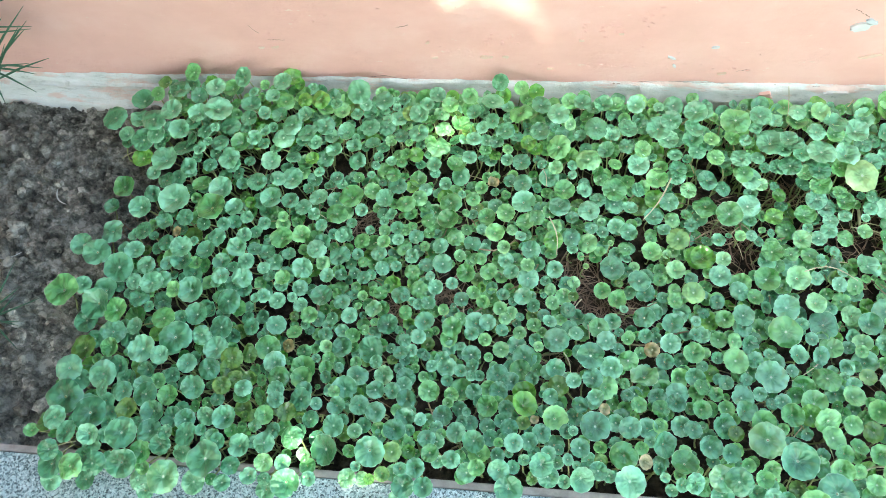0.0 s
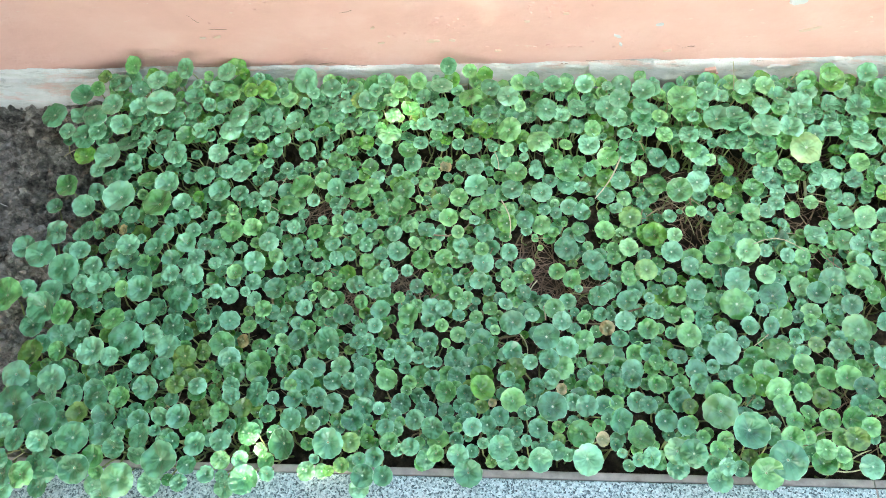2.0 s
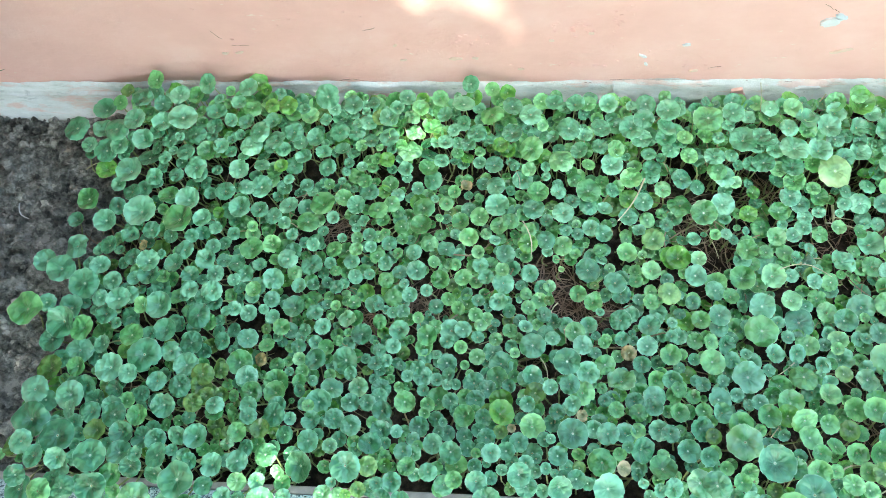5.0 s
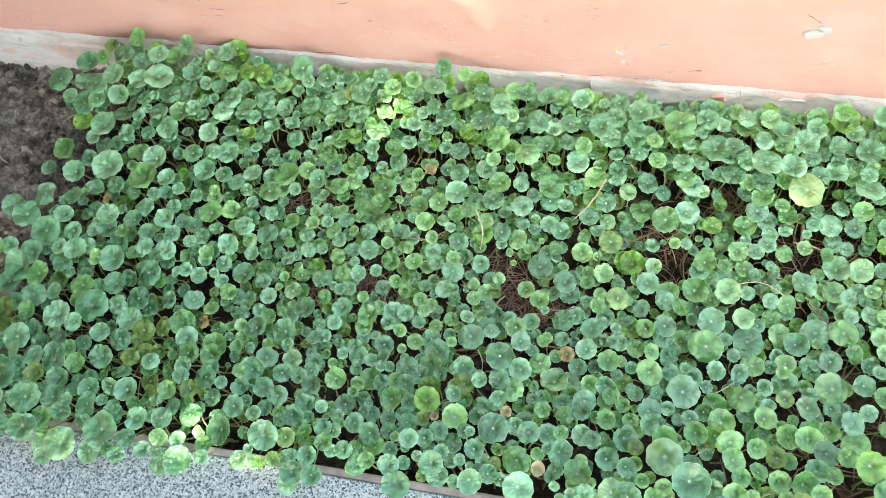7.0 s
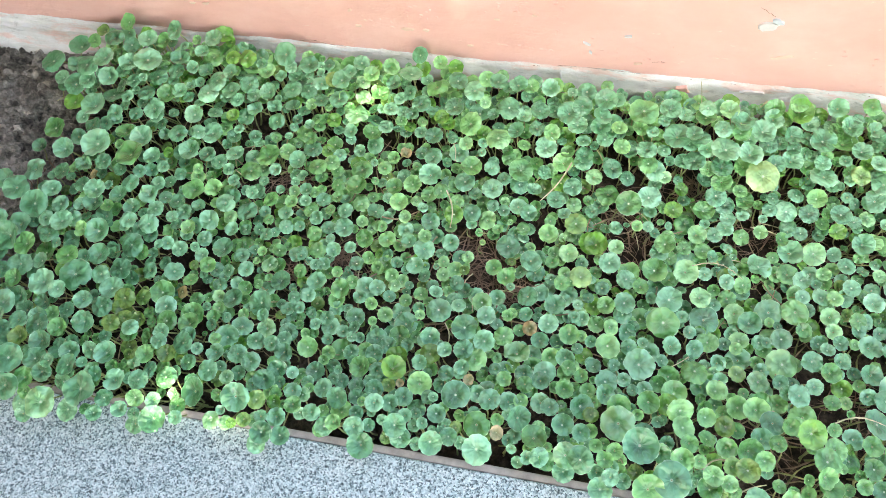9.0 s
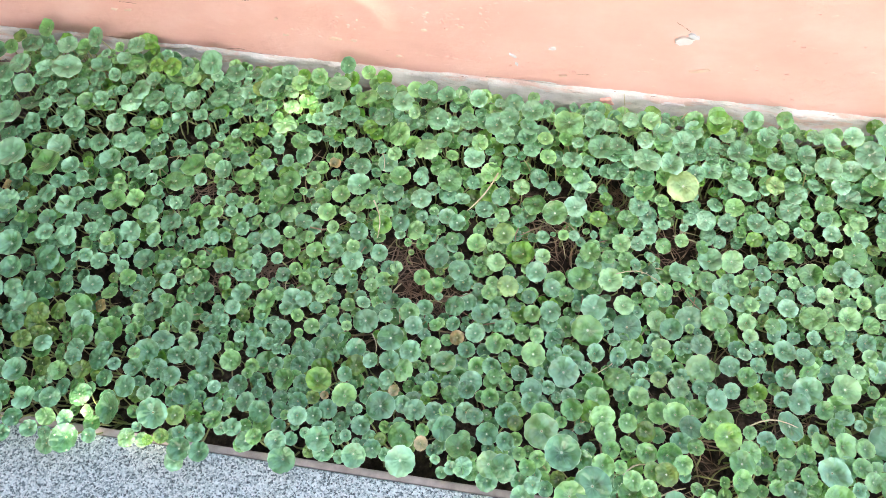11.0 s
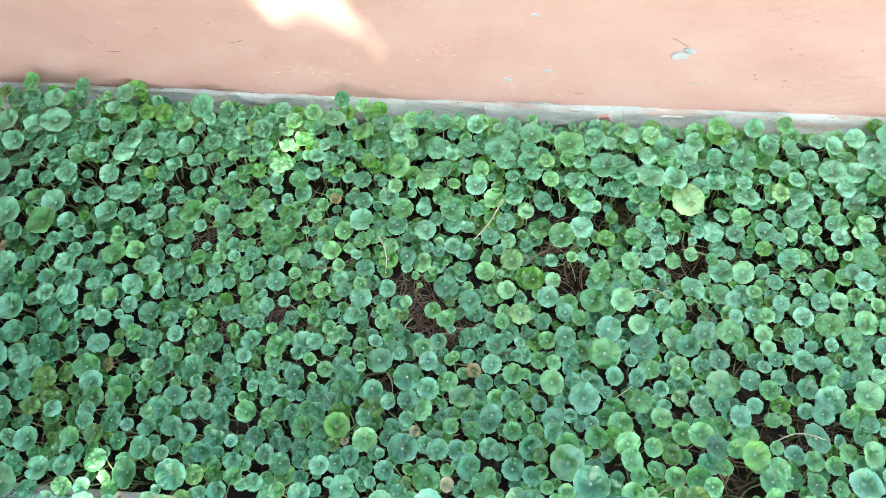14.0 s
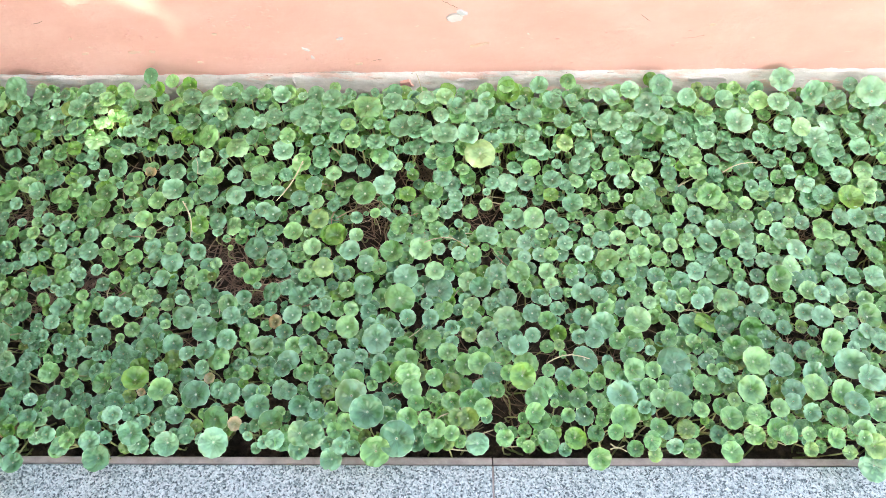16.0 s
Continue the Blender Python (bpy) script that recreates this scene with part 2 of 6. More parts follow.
def mortar_material():
    m, n, l, b = material("grey_mortar", 0.8, 0.25)
    v = coords(n, l, "Object", (1.6, 4, 6))
    f = noise_tex(n, l, v, 9, 8, 0.7)
    c = ramp(n, l, f, [(0.30, (0.5, 0.5, 0.46)), (0.42, (0.75, 0.76, 0.71)), (0.6, (0.88, 0.88, 0.85))])
    p = noise_tex(n, l, coords(n, l, "Object", (3, 1, 14)), 4.0, 5, 0.65)
    c = mixc(n, l, ramp(n, l, p, [(0.53, (0, 0, 0)), (0.64, (0.7, 0.7, 0.7))]), c, (0.80, 0.55, 0.46))
    grime = noise_tex(n, l, coords(n, l, "Object", (5, 1, 22)), 6.0, 6, 0.7)
    c = mixc(n, l, ramp(n, l, grime, [(0.30, (0.6, 0.6, 0.6)), (0.40, (0, 0, 0))]), c, (0.33, 0.34, 0.30))
    l.new(c, b.inputs["Base Color"])
    bump(n, l, b, noise_tex(n, l, v, 26, 6, 0.7), 0.9, 0.004)
    return m


MORTAR = mortar_material()


def granite_material():
    m, n, l, b = material("grey_granite", 0.36, 0.5)
    v = coords(n, l)
    vor = n.new("ShaderNodeTexVoronoi")
    vor.inputs["Scale"].default_value = 520
    warp = n.new("ShaderNodeVectorMath")
    warp.operation = "ADD"
    l.new(v, warp.inputs[0])
    wob = n.new("ShaderNodeVectorMath")
    wob.operation = "SCALE"
    wob.inputs["Scale"].default_value = 0.003
    l.new(noise_tex(n, l, v, 420, 3, 0.6, "Color"), wob.inputs[0])
    l.new(wob.outputs[0], warp.inputs[1])
    l.new(warp.outputs[0], vor.inputs["Vector"])
    sep = n.new("ShaderNodeSeparateColor")
    l.new(vor.outputs["Color"], sep.inputs[0])
    c = ramp(n, l, sep.outputs[0], [(0.0, (0.055, 0.08, 0.095)), (0.16, (0.145, 0.215, 0.235)), (0.30, (0.325, 0.44, 0.465)), (0.55, (0.47, 0.595, 0.61)), (1.0, (0.65, 0.74, 0.75))])
    big = noise_tex(n, l, v, 230, 4, 0.65)
    c = mixc(n, l, 1.0, c, ramp(n, l, big, [(0.36, (0.45, 0.5, 0.53)), (0.47, (1.0, 1.0, 1.0)), (0.65, (1.2, 1.2, 1.2))]), "MULTIPLY")
    l.new(c, b.inputs["Base Color"])
    bump(n, l, b, sep.outputs[1], 0.25, 0.0008)
    return m


GRANITE = granite_material()
KERB_LIP = plain("kerb_edge_cement", [(0.3, (0.3, 0.27, 0.25)), (0.7, (0.5, 0.46, 0.43))], 60, 0.75)
PAVING = plain("paving", [(0.3, (0.3, 0.3, 0.3)), (0.7, (0.45, 0.44, 0.43))], 8, 0.8)
GLASSY_NEEDLE = plain("needle", [(0.3, (0.03, 0.1, 0.05)), (0.7, (0.09, 0.2, 0.12))], 20, 0.45, 0.5)
BARK = plain("bark", [(0.3, (0.08, 0.055, 0.04)), (0.7, (0.2, 0.15, 0.11))], 30, 0.9, 0.2, 0.8, 0.01)
CROWN = plain("tree_leaf", [(0.3, (0.04, 0.09, 0.025)), (0.7, (0.08, 0.15, 0.04))], 3, 0.5)


# ---- builders ----
def part(name, bm, mat, parent=None, label=""):
    me = bpy.data.meshes.new(name)
    bm.to_mesh(me)
    bm.free()
    me.materials.append(mat)
    ob = new(name, me)
    if parent is not None:
        ob.parent = parent
    if label:
        ob["label"] = label
    return ob


def smooth(ob, sharp=0.0):
    ob.data.polygons.foreach_set("use_smooth", [True] * len(ob.data.polygons))
    if sharp:
        ob.data.set_sharp_from_angle(angle=radians(sharp))
    return ob


def box(bm, x0, x1, y0, y1, z0, z1, bevel=0.0):
    made = bmesh.ops.create_cube(bm, size=1, matrix=Matrix.Translation(((x0 + x1) / 2, (y0 + y1) / 2, (z0 + z1) / 2)) @ Matrix.Diagonal((x1 - x0, y1 - y0, z1 - z0, 1)))
    if bevel:
        es = {e for v in made["verts"] for e in v.link_edges}
        bmesh.ops.bevel(bm, geom=list(es), offset=bevel, segments=2, affect="EDGES", profile=0.6)


def tube(bm, pts, radii, sides=5):
    """A tapering tube along points."""
    rings = []
    for i, p in enumerate(pts):
        a, c = pts[max(i - 1, 0)], pts[min(i + 1, len(pts) - 1)]
        q = (Vector(c) - Vector(a)).to_track_quat("Z", "Y")
        rings.append([bm.verts.new(Vector(p) + q @ Vector((radii[i] * math.cos(2 * math.pi * k / sides), radii[i] * math.sin(2 * math.pi * k / sides), 0))) for k in range(sides)])
    for r0, r1 in zip(rings, rings[1:]):
        for k in range(sides):
            bm.faces.new((r0[k], r0[(k + 1) % sides], r1[(k + 1) % sides], r1[k]))
    bm.faces.new(rings[0][::-1]), bm.faces.new(rings[-1])


def sheet(xs, ys, height):
    """A grid over xs and ys lifted by height(x, y)."""
    bm = bmesh.new()
    vs = [[bm.verts.new((x, y, height(x, y))) for x in xs] for y in ys]
    for j in range(len(ys) - 1):
        for i in range(len(xs) - 1):
            bm.faces.new((vs[j][i], vs[j][i + 1], vs[j + 1][i + 1], vs[j + 1][i]))
    return bm


# ---- setting ----
def soil_height(x, y):
    p = Vector((x, y, 0))
    h = SOIL_Z + 0.010 * noise.noise(p * 7) + 0.006 * noise.noise(p * 23)
    bare = min(1.0, max(0.0, (-0.42 - x) / 0.15))
    h -= 0.008 * (1 - bare)
    h += bare * (0.012 * abs(noise.noise(p * 38)) + 0.007 * abs(noise.noise(p * 90)))
    return h


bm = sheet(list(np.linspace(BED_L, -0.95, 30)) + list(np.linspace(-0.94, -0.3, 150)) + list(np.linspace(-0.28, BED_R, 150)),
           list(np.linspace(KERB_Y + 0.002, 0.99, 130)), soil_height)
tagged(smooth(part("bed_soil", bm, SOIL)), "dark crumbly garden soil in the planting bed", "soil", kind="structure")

bm = bmesh.new()
box(bm, -60, 60, -60, -0.17, -0.5, -0.42)
tagged(part("ground", bm, PAVING), "plain grey paved ground in front of the bed", "ground", kind="structure")

# painted wall, with its lower edge of paint rising slightly to one side
def paint_edge(x):
    p = Vector((x * 9, 3.0, 0))
    return 0.0145 + 0.027 * x - 0.003 * math.exp(-((x - 0.05) / 0.25) ** 2) + 0.004 * noise.noise(p) + 0.0025 * noise.noise(p * 4.3) + 0.0018 * noise.noise(p * 15) + 0.001 * noise.noise(p * 41)


bm = bmesh.new()
xs = list(np.linspace(FOOT_L, FOOT_R, 1300))
rows = []
zs = [0.0, 0.02, 0.05, 0.09, 0.14, 0.2, 0.3, 0.4]
for j, z in enumerate(zs):
    row = []
    for x in xs:
        y = WALL_Y + 0.0035 * noise.noise(Vector((x * 3, z * 5, 1))) + 0.0015 * noise.noise(Vector((x * 11, z * 16, 4)))
        row.append(bm.verts.new((x, y + (0.0015 if j == 0 else 0), (paint_edge(x) if j == 0 else max(z, 0) + paint_edge(x)))))
    rows.append(row)
for r0, r1 in zip(rows, rows[1:]):
    for i in range(len(xs) - 1):
        bm.faces.new((r0[i], r0[i + 1], r1[i + 1], r1[i]))
# specks of plaster painted over: a trail running down and a few loose clusters
wrng = random.Random(77)
SPECKS = [(0.293, 0.15, 0.006, 0.035, 22), (0.226, 0.143, 0.018, 0.008, 24), (0.08, 0.108, 0.022, 0.012, 14), (0.03, 0.086, 0.03, 0.006, 8), (0.42, 0.09, 0.05, 0.03, 10), (0.72, 0.17, 0.06, 0.04, 14), (-0.1, 0.2, 0.12, 0.05, 14), (1.0, 0.12, 0.1, 0.05, 14), (0.27, 0.05, 0.05, 0.012, 12)]
for sx, sz, ax, az, count in SPECKS:
    for _ in range(count):
        x, z, wide, high, out = wrng.gauss(sx, ax), max(0.06, wrng.gauss(sz, az)), wrng.uniform(0.0012, 0.0045), wrng.uniform(0.0008, 0.002), wrng.uniform(0.0006, 0.0018)
        y = WALL_Y + 0.0035 * noise.noise(Vector((x * 3, z * 5, 1))) + 0.0015 * noise.noise(Vector((x * 11, z * 16, 4)))
        lean, ring = wrng.uniform(-0.4, 0.4), []
        for k, (f, d) in enumerate(((1.0, 0.002), (0.6, -out))):
            ring.append([bm.verts.new((x + f * wide * math.cos(a) - lean * f * high * math.sin(a), y + d, z + f * high * math.sin(a) + lean * f * wide * math.cos(a))) for a in (0, 0.9, 1.9, 3.0, 4.1, 5.2)])
        for k in range(6):
            bm.faces.new((ring[0][k], ring[0][(k + 1) % 6], ring[1][(k + 1) % 6], ring[1][k]))
        bm.faces.new(ring[1])
back = [[bm.verts.new((x, WALL_Y + 0.22, z)) for x in (FOOT_L, FOOT_R)] for z in (-0.5, 0.41)]
low = [bm.verts.new((v.co.x, v.co.y + 0.012, v.co.z)) for v in rows[0]]
for i in range(len(xs) - 1):
    bm.faces.new((low[i], low[i + 1], rows[0][i + 1], rows[0][i]))
bm.faces.new((back[0][0], back[1][0], back[1][1], back[0][1]))
bm.faces.new((rows[-1][0], rows[-1][-1], back[1][1], back[1][0]))
wall = tagged(smooth(part("wall_north", bm, PAINT), 35), "peach-orange painted plaster wall with chips and trowel marks", "wall", kind="structure")

# west wall and tall north section: unseen, added to block sky from the left
bm = bmesh.new()
box(bm, -1.45, -1.23, -5.5, WALL_Y - 0.004, -0.42, 5.6)
box(bm, -3.0, -0.5, WALL_Y + 0.006, WALL_Y + 0.2, 0.408, 3.4)
tagged(part("wall_west", bm, PAINT), "unseen plain peach-orange painted wall added to shade the bed's left end", "wall", kind="structure")

# mortar plinth: at the bare end a lip, a ledge and a bulging fillet into the soil; behind the plants a rough smeared band with an undercut foot
bm = bmesh.new()
LEDGE = [(0.004, 0.005), (-0.0015, 0.0005), (-0.0022, -0.0115), (-0.0092, -0.0132), (-0.0096, -0.0165), (-0.0103, -0.026), (-0.0120, -0.031), (-0.018, -0.037), (-0.025, -0.052), (-0.032, -0.08), (-0.034, -0.12)]
BAND = [(0.004, 0.004), (-0.0005, 0.0), (-0.0020, -0.006), (-0.0040, -0.012), (-0.0062, -0.018), (-0.0090, -0.026), (-0.0110, -0.033), (0.012, -0.036), (0.02, -0.052), (0.02, -0.08), (0.02, -0.12)]
xs = list(np.linspace(FOOT_L, FOOT_R, 1600))
rows = []
for k, ((dy0, dz0), (dy1, dz1)) in enumerate(zip(LEDGE, BAND)):
    row = []
    for x in xs:
        f = min(1.0, max(0.0, (x + 0.42) / 0.2))
        f = f * f * (3 - 2 * f)
        q = Vector((x * 6, k * 0.9, 2))
        rough = 0.0025 * noise.noise(q) + 0.0012 * noise.noise(q * 5) + 0.0007 * noise.noise(Vector((x * 90, k * 2.3, 5)))
        row.append(bm.verts.new((x, WALL_Y + dy0 + (dy1 - dy0) * f - 0.003 + rough * (1 if k > 1 else 0.4), paint_edge(x) + dz0 + (dz1 - dz0) * f + 0.0018 * noise.noise(q * 2.1) + 0.0012 * noise.noise(Vector((x * 45, k * 1.7, 8))))))
    rows.append(row)
for r0, r1 in zip(rows, rows[1:]):
    for i in range(len(xs) - 1):
        bm.faces.new((r0[i], r1[i], r1[i + 1], r0[i + 1]))
tagged(smooth(part("wall_plinth", bm, MORTAR), 45), "rough grey-white mortar plinth at the foot of the wall", "plinth", kind="structure")

# granite kerb in slabs
kerb = new("kerb")
tagged(kerb, "speckled grey granite kerb along the bed", "kerb", kind="structure")
joints = [-1.975, -0.675, 0.625, 1.925, 3.225]
for a, c in zip(joints, joints[1:]):
    bm = bmesh.new()
    box(bm, a + 0.0012, c - 0.0012, -0.17, KERB_Y - 0.0105, KERB_Z - 0.4, KERB_Z, 0.002)
    part("granite_slab", bm, GRANITE, kerb)
    bm = bmesh.new()
    box(bm, c - 0.0012, c + 0.0012, -0.168, KERB_Y - 0.011, KERB_Z - 0.3, KERB_Z - 0.0012)
    part("joint", bm, KERB_LIP, kerb, "pale grout joint between slabs")
    bm = bmesh.new()
    box(bm, a + 0.0005, c - 0.0005, KERB_Y - 0.0102, KERB_Y, KERB_Z - 0.2, KERB_Z - 0.0015, 0.002)
    part("kerb_lip", bm, KERB_LIP, kerb, "sawn pinkish-grey inner edge")

# chips, scuffs and cracks in the paint
def flake(cx, cz, wide, high, slant, seed, mat, name, label, proud=0.004):
    """An irregular flat patch on the wall's face."""
    g = random.Random(seed)
    bm = bmesh.new()
    ring, n = [], 16
    y = WALL_Y + 0.0035 * noise.noise(Vector((cx * 3, (cz - paint_edge(cx)) * 5, 1))) - proud
    for k in range(n):
        a = 2 * math.pi * k / n
        q = g.uniform(0.6, 1.1)
        px, pz = wide * 0.4 * q * math.cos(a), high * 0.42 * q * math.sin(a)
        c, sn = math.cos(radians(slant)), math.sin(radians(slant))
        ring.append((cx + px * c - pz * sn, cz + px * sn + pz * c))
    front = [bm.verts.new((x, y, z)) for x, z in ring]
    rear = [bm.verts.new((x, y + proud + 0.004, z)) for x, z in ring]
    bm.faces.new(front[::-1])
    for k in range(n):
        bm.faces.new((front[k], front[(k + 1) % n], rear[(k + 1) % n], rear[k]))
    return part(name, bm, mat, wall, label)


CRACK = plain("crack_shadow", [(0.3, (0.2, 0.12, 0.09)), (0.7, (0.32, 0.2, 0.15))], 60, 0.9)
PALE_CURL = plain("grey_paint_curl", [(0.3, (0.5, 0.56, 0.58)), (0.7, (0.62, 0.68, 0.7))], 60, 0.7)
PALE_SCUFF = plain("pale_scuff", [(0.3, (0.74, 0.5, 0.38)), (0.7, (0.78, 0.62, 0.5))], 60, 0.7)
flake(0.575, 0.155, 0.043, 0.018, 14, 43, UNDERCOAT, "paint_chip", "white chip where the paint has flaked off")
flake(0.584, 0.165, 0.022, 0.009, -15, 2, PALE_CURL, "paint_chip", "white chip where the paint has flaked off")
for cx, cz, wide, high, slant, seed in [(0.338, 0.084, 0.020, 0.0045, -28, 3), (0.346, 0.066, 0.010, 0.006, -40, 4), (0.395, 0.108, 0.014, 0.004, 8, 5), (0.365, 0.215, 0.018, 0.004, -5, 6)]:
    flake(cx, cz, wide, high, slant, seed, UNDERCOAT, "paint_chip", "small white scratch in the paint", 0.003)
for cx, cz, wide, high, slant, seed in [(-0.272, 0.083, 0.022, 0.006, 12, 7), (-0.295, 0.081, 0.014, 0.005, 0, 8), (-0.02, 0.068, 0.016, 0.005, 8, 9), (0.06, 0.073, 0.030, 0.006, 4, 10),
                                        (0.09, 0.075, 0.014, 0.006, -10, 11), (0.615, 0.098, 0.040, 0.008, 18, 12), (-0.03, 0.10, 0.010, 0.006, 30, 13), (0.42, 0.052, 0.018, 0.005, 10, 14),
                                        (0.16, 0.052, 0.012, 0.005, 0, 15), (0.97, 0.146, 0.014, 0.006, 10, 16), (0.255, 0.13, 0.012, 0.004, 0, 17), (0.20, 0.115, 0.012, 0.004, 0, 18)]:
    flake(cx, cz, wide, high, slant, seed, PALE_SCUFF, "paint_scuff", "pale scuff in the paint", 0.0025)


flake(0.497, 0.014, 0.030, 0.020, 0, 31, PAINT, "paint_spot", "peach paint daub on the mortar plinth", 0.0115)
flake(0.307, 0.012, 0.005, 0.022, 12, 32, UNDERCOAT, "paint_drip", "small white drip on the mortar plinth", 0.011)
flake(0.60, 0.022, 0.05, 0.008, 3, 33, UNDERCOAT, "paint_drip", "white smear on the mortar plinth", 0.0085)
flake(1.00, 0.028, 0.10, 0.018, 2, 34, UNDERCOAT, "paint_drip", "white smear on the mortar plinth", 0.0085)


def crack(pts, width, seed):
    g = random.Random(seed)
    bm = bmesh.new()
    line = []
    for (x0, z0), (x1, z1) in zip(pts, pts[1:]):
        for k in range(6):
            f = k / 6
            line.append((x0 + (x1 - x0) * f + g.uniform(-1, 1) * 0.0006, z0 + (z1 - z0) * f + g.uniform(-1, 1) * 0.0006))
    line.append(pts[-1])
    tube(bm, [(x, WALL_Y + 0.0035 * noise.noise(Vector((x * 3, (z - paint_edge(x)) * 5, 1))) - 0.0012, z) for x, z in line], [width * g.uniform(0.1, 0.45) for _ in line], 4)
    part("paint_crack", bm, CRACK, wall, "fine dark crack in the paint")


crack([(-0.302, 0.128), (-0.294, 0.116), (-0.290, 0.113)], 0.0012, 1)
crack([(-0.28, 0.099), (-0.252, 0.099)], 0.0009, 2)
crack([(-0.075, 0.130), (-0.062, 0.133), (-0.056, 0.136)], 0.0011, 3)
crack([(0.555, 0.186), (0.568, 0.178), (0.578, 0.172)], 0.0011, 4)
crack([(0.44, 0.058), (0.448, 0.061), (0.458, 0.063)], 0.0009, 5)
crack([(-0.13, 0.017), (-0.105, 0.021), (-0.085, 0.016), (-0.05, 0.015)], 0.0012, 6)
crack([(-0.36, 0.012), (-0.3, 0.014), (-0.25, 0.012)], 0.0012, 7)
crack([(0.855, 0.165), (0.866, 0.156), (0.872, 0.152)], 0.0011, 8)
crack([(0.93, 0.117), (0.95, 0.119), (0.965, 0.124)], 0.0008, 9)
crack([(0.3, 0.028), (0.36, 0.031), (0.43, 0.030)], 0.0008, 10)

# the broken dark line where the paint ends
erng = random.Random(5)
x = -0.75
while x < 1.3:
    n = erng.uniform(0.01, 0.06)
    crack([(x + n * f, paint_edge(x + n * f) + erng.uniform(-0.0015, 0.001)) for f in (0, 0.33, 0.66, 1)], erng.uniform(0.0008, 0.0022), int(1000 * x) + 3000)
    x += n + erng.uniform(0.005, 0.05)

# loose clods on the bare end of the bed
crng = np.random.default_rng(11)
bm = bmesh.new()
bmesh.ops.create_icosphere(bm, subdivisions=2, radius=1)
ico_v = [v.co.copy() for v in bm.verts]
bm.verts.index_update()
ico_f = [tuple(v.index for v in f.verts) for f in bm.faces]
bm.free()
bm = bmesh.new()
bmesh.ops.create_icosphere(bm, subdivisions=1, radius=1)
crumb_v = [v.co.copy() for v in bm.verts]
bm.verts.index_update()
crumb_f = [tuple(v.index for v in f.verts) for f in bm.faces]
bm.free()
cv, cf = [], []
for big_clod, count in ((True, 3000), (False, 7000)):
    for _ in range(count):
        x, y = crng.uniform(-0.98, -0.44), crng.uniform(KERB_Y + 0.01, 0.925)
        r = min(0.011, 0.0042 * crng.lognormal(0.0, 0.42)) if big_clod else crng.uniform(0.0011, 0.003)
        c0 = Vector((x, y, soil_height(x, y) + 0.55 * r))
        rot = Euler(crng.uniform(0, 6.28, 3)).to_matrix()
        sc = Vector(crng.uniform(0.65, 1.3, 3))
        seed = Vector(crng.uniform(-50, 50, 3))
        i0 = len(cv)
        for v in ico_v if big_clod else crumb_v:
            k = 1 + 0.5 * noise.noise(v * 1.4 + seed) + 0.32 * noise.noise(v * 3.6 + seed)
            cv.append(c0 + rot @ Vector((v.x * sc.x, v.y * sc.y, v.z * sc.z)) * (r * k))
        cf += [tuple(i0 + k for k in f) for f in (ico_f if big_clod else crumb_f)]
me = bpy.data.meshes.new("soil_clods")
me.from_pydata(cv, [], cf)
me.materials.append(SOIL)
tagged(new("soil_clods", me), "loose crumbly clods of grey-brown soil", "soil", kind="stuff")

# ---- pennywort ----
rng = np.random.default_rng(7)
BARE = [(0.455, 0.695, 0.034), (0.43, 0.748, 0.022), (0.219, 0.66, 0.03), (0.638, 0.726, 0.036), (0.708, 0.738, 0.026), (-0.122, 0.717, 0.024), (0.53, 0.813, 0.016),
        (0.024, 0.607, 0.02), (0.235, 0.598, 0.024), (0.181, 0.509, 0.018), (-0.487, 0.658, 0.022), (0.284, 0.591, 0.02), (0.625, 0.445, 0.024), (0.647, 0.405, 0.03), (-0.044, 0.564, 0.014),
        (0.728, 0.49, 0.034), (0.775, 0.485, 0.02), (0.603, 0.504, 0.024), (1.045, 0.609, 0.02), (0.807, 0.479, 0.016), (1.147, 0.696, 0.026), (1.126, 0.507, 0.02), (1.069, 0.502, 0.016), (1.054, 0.84, 0.014)]


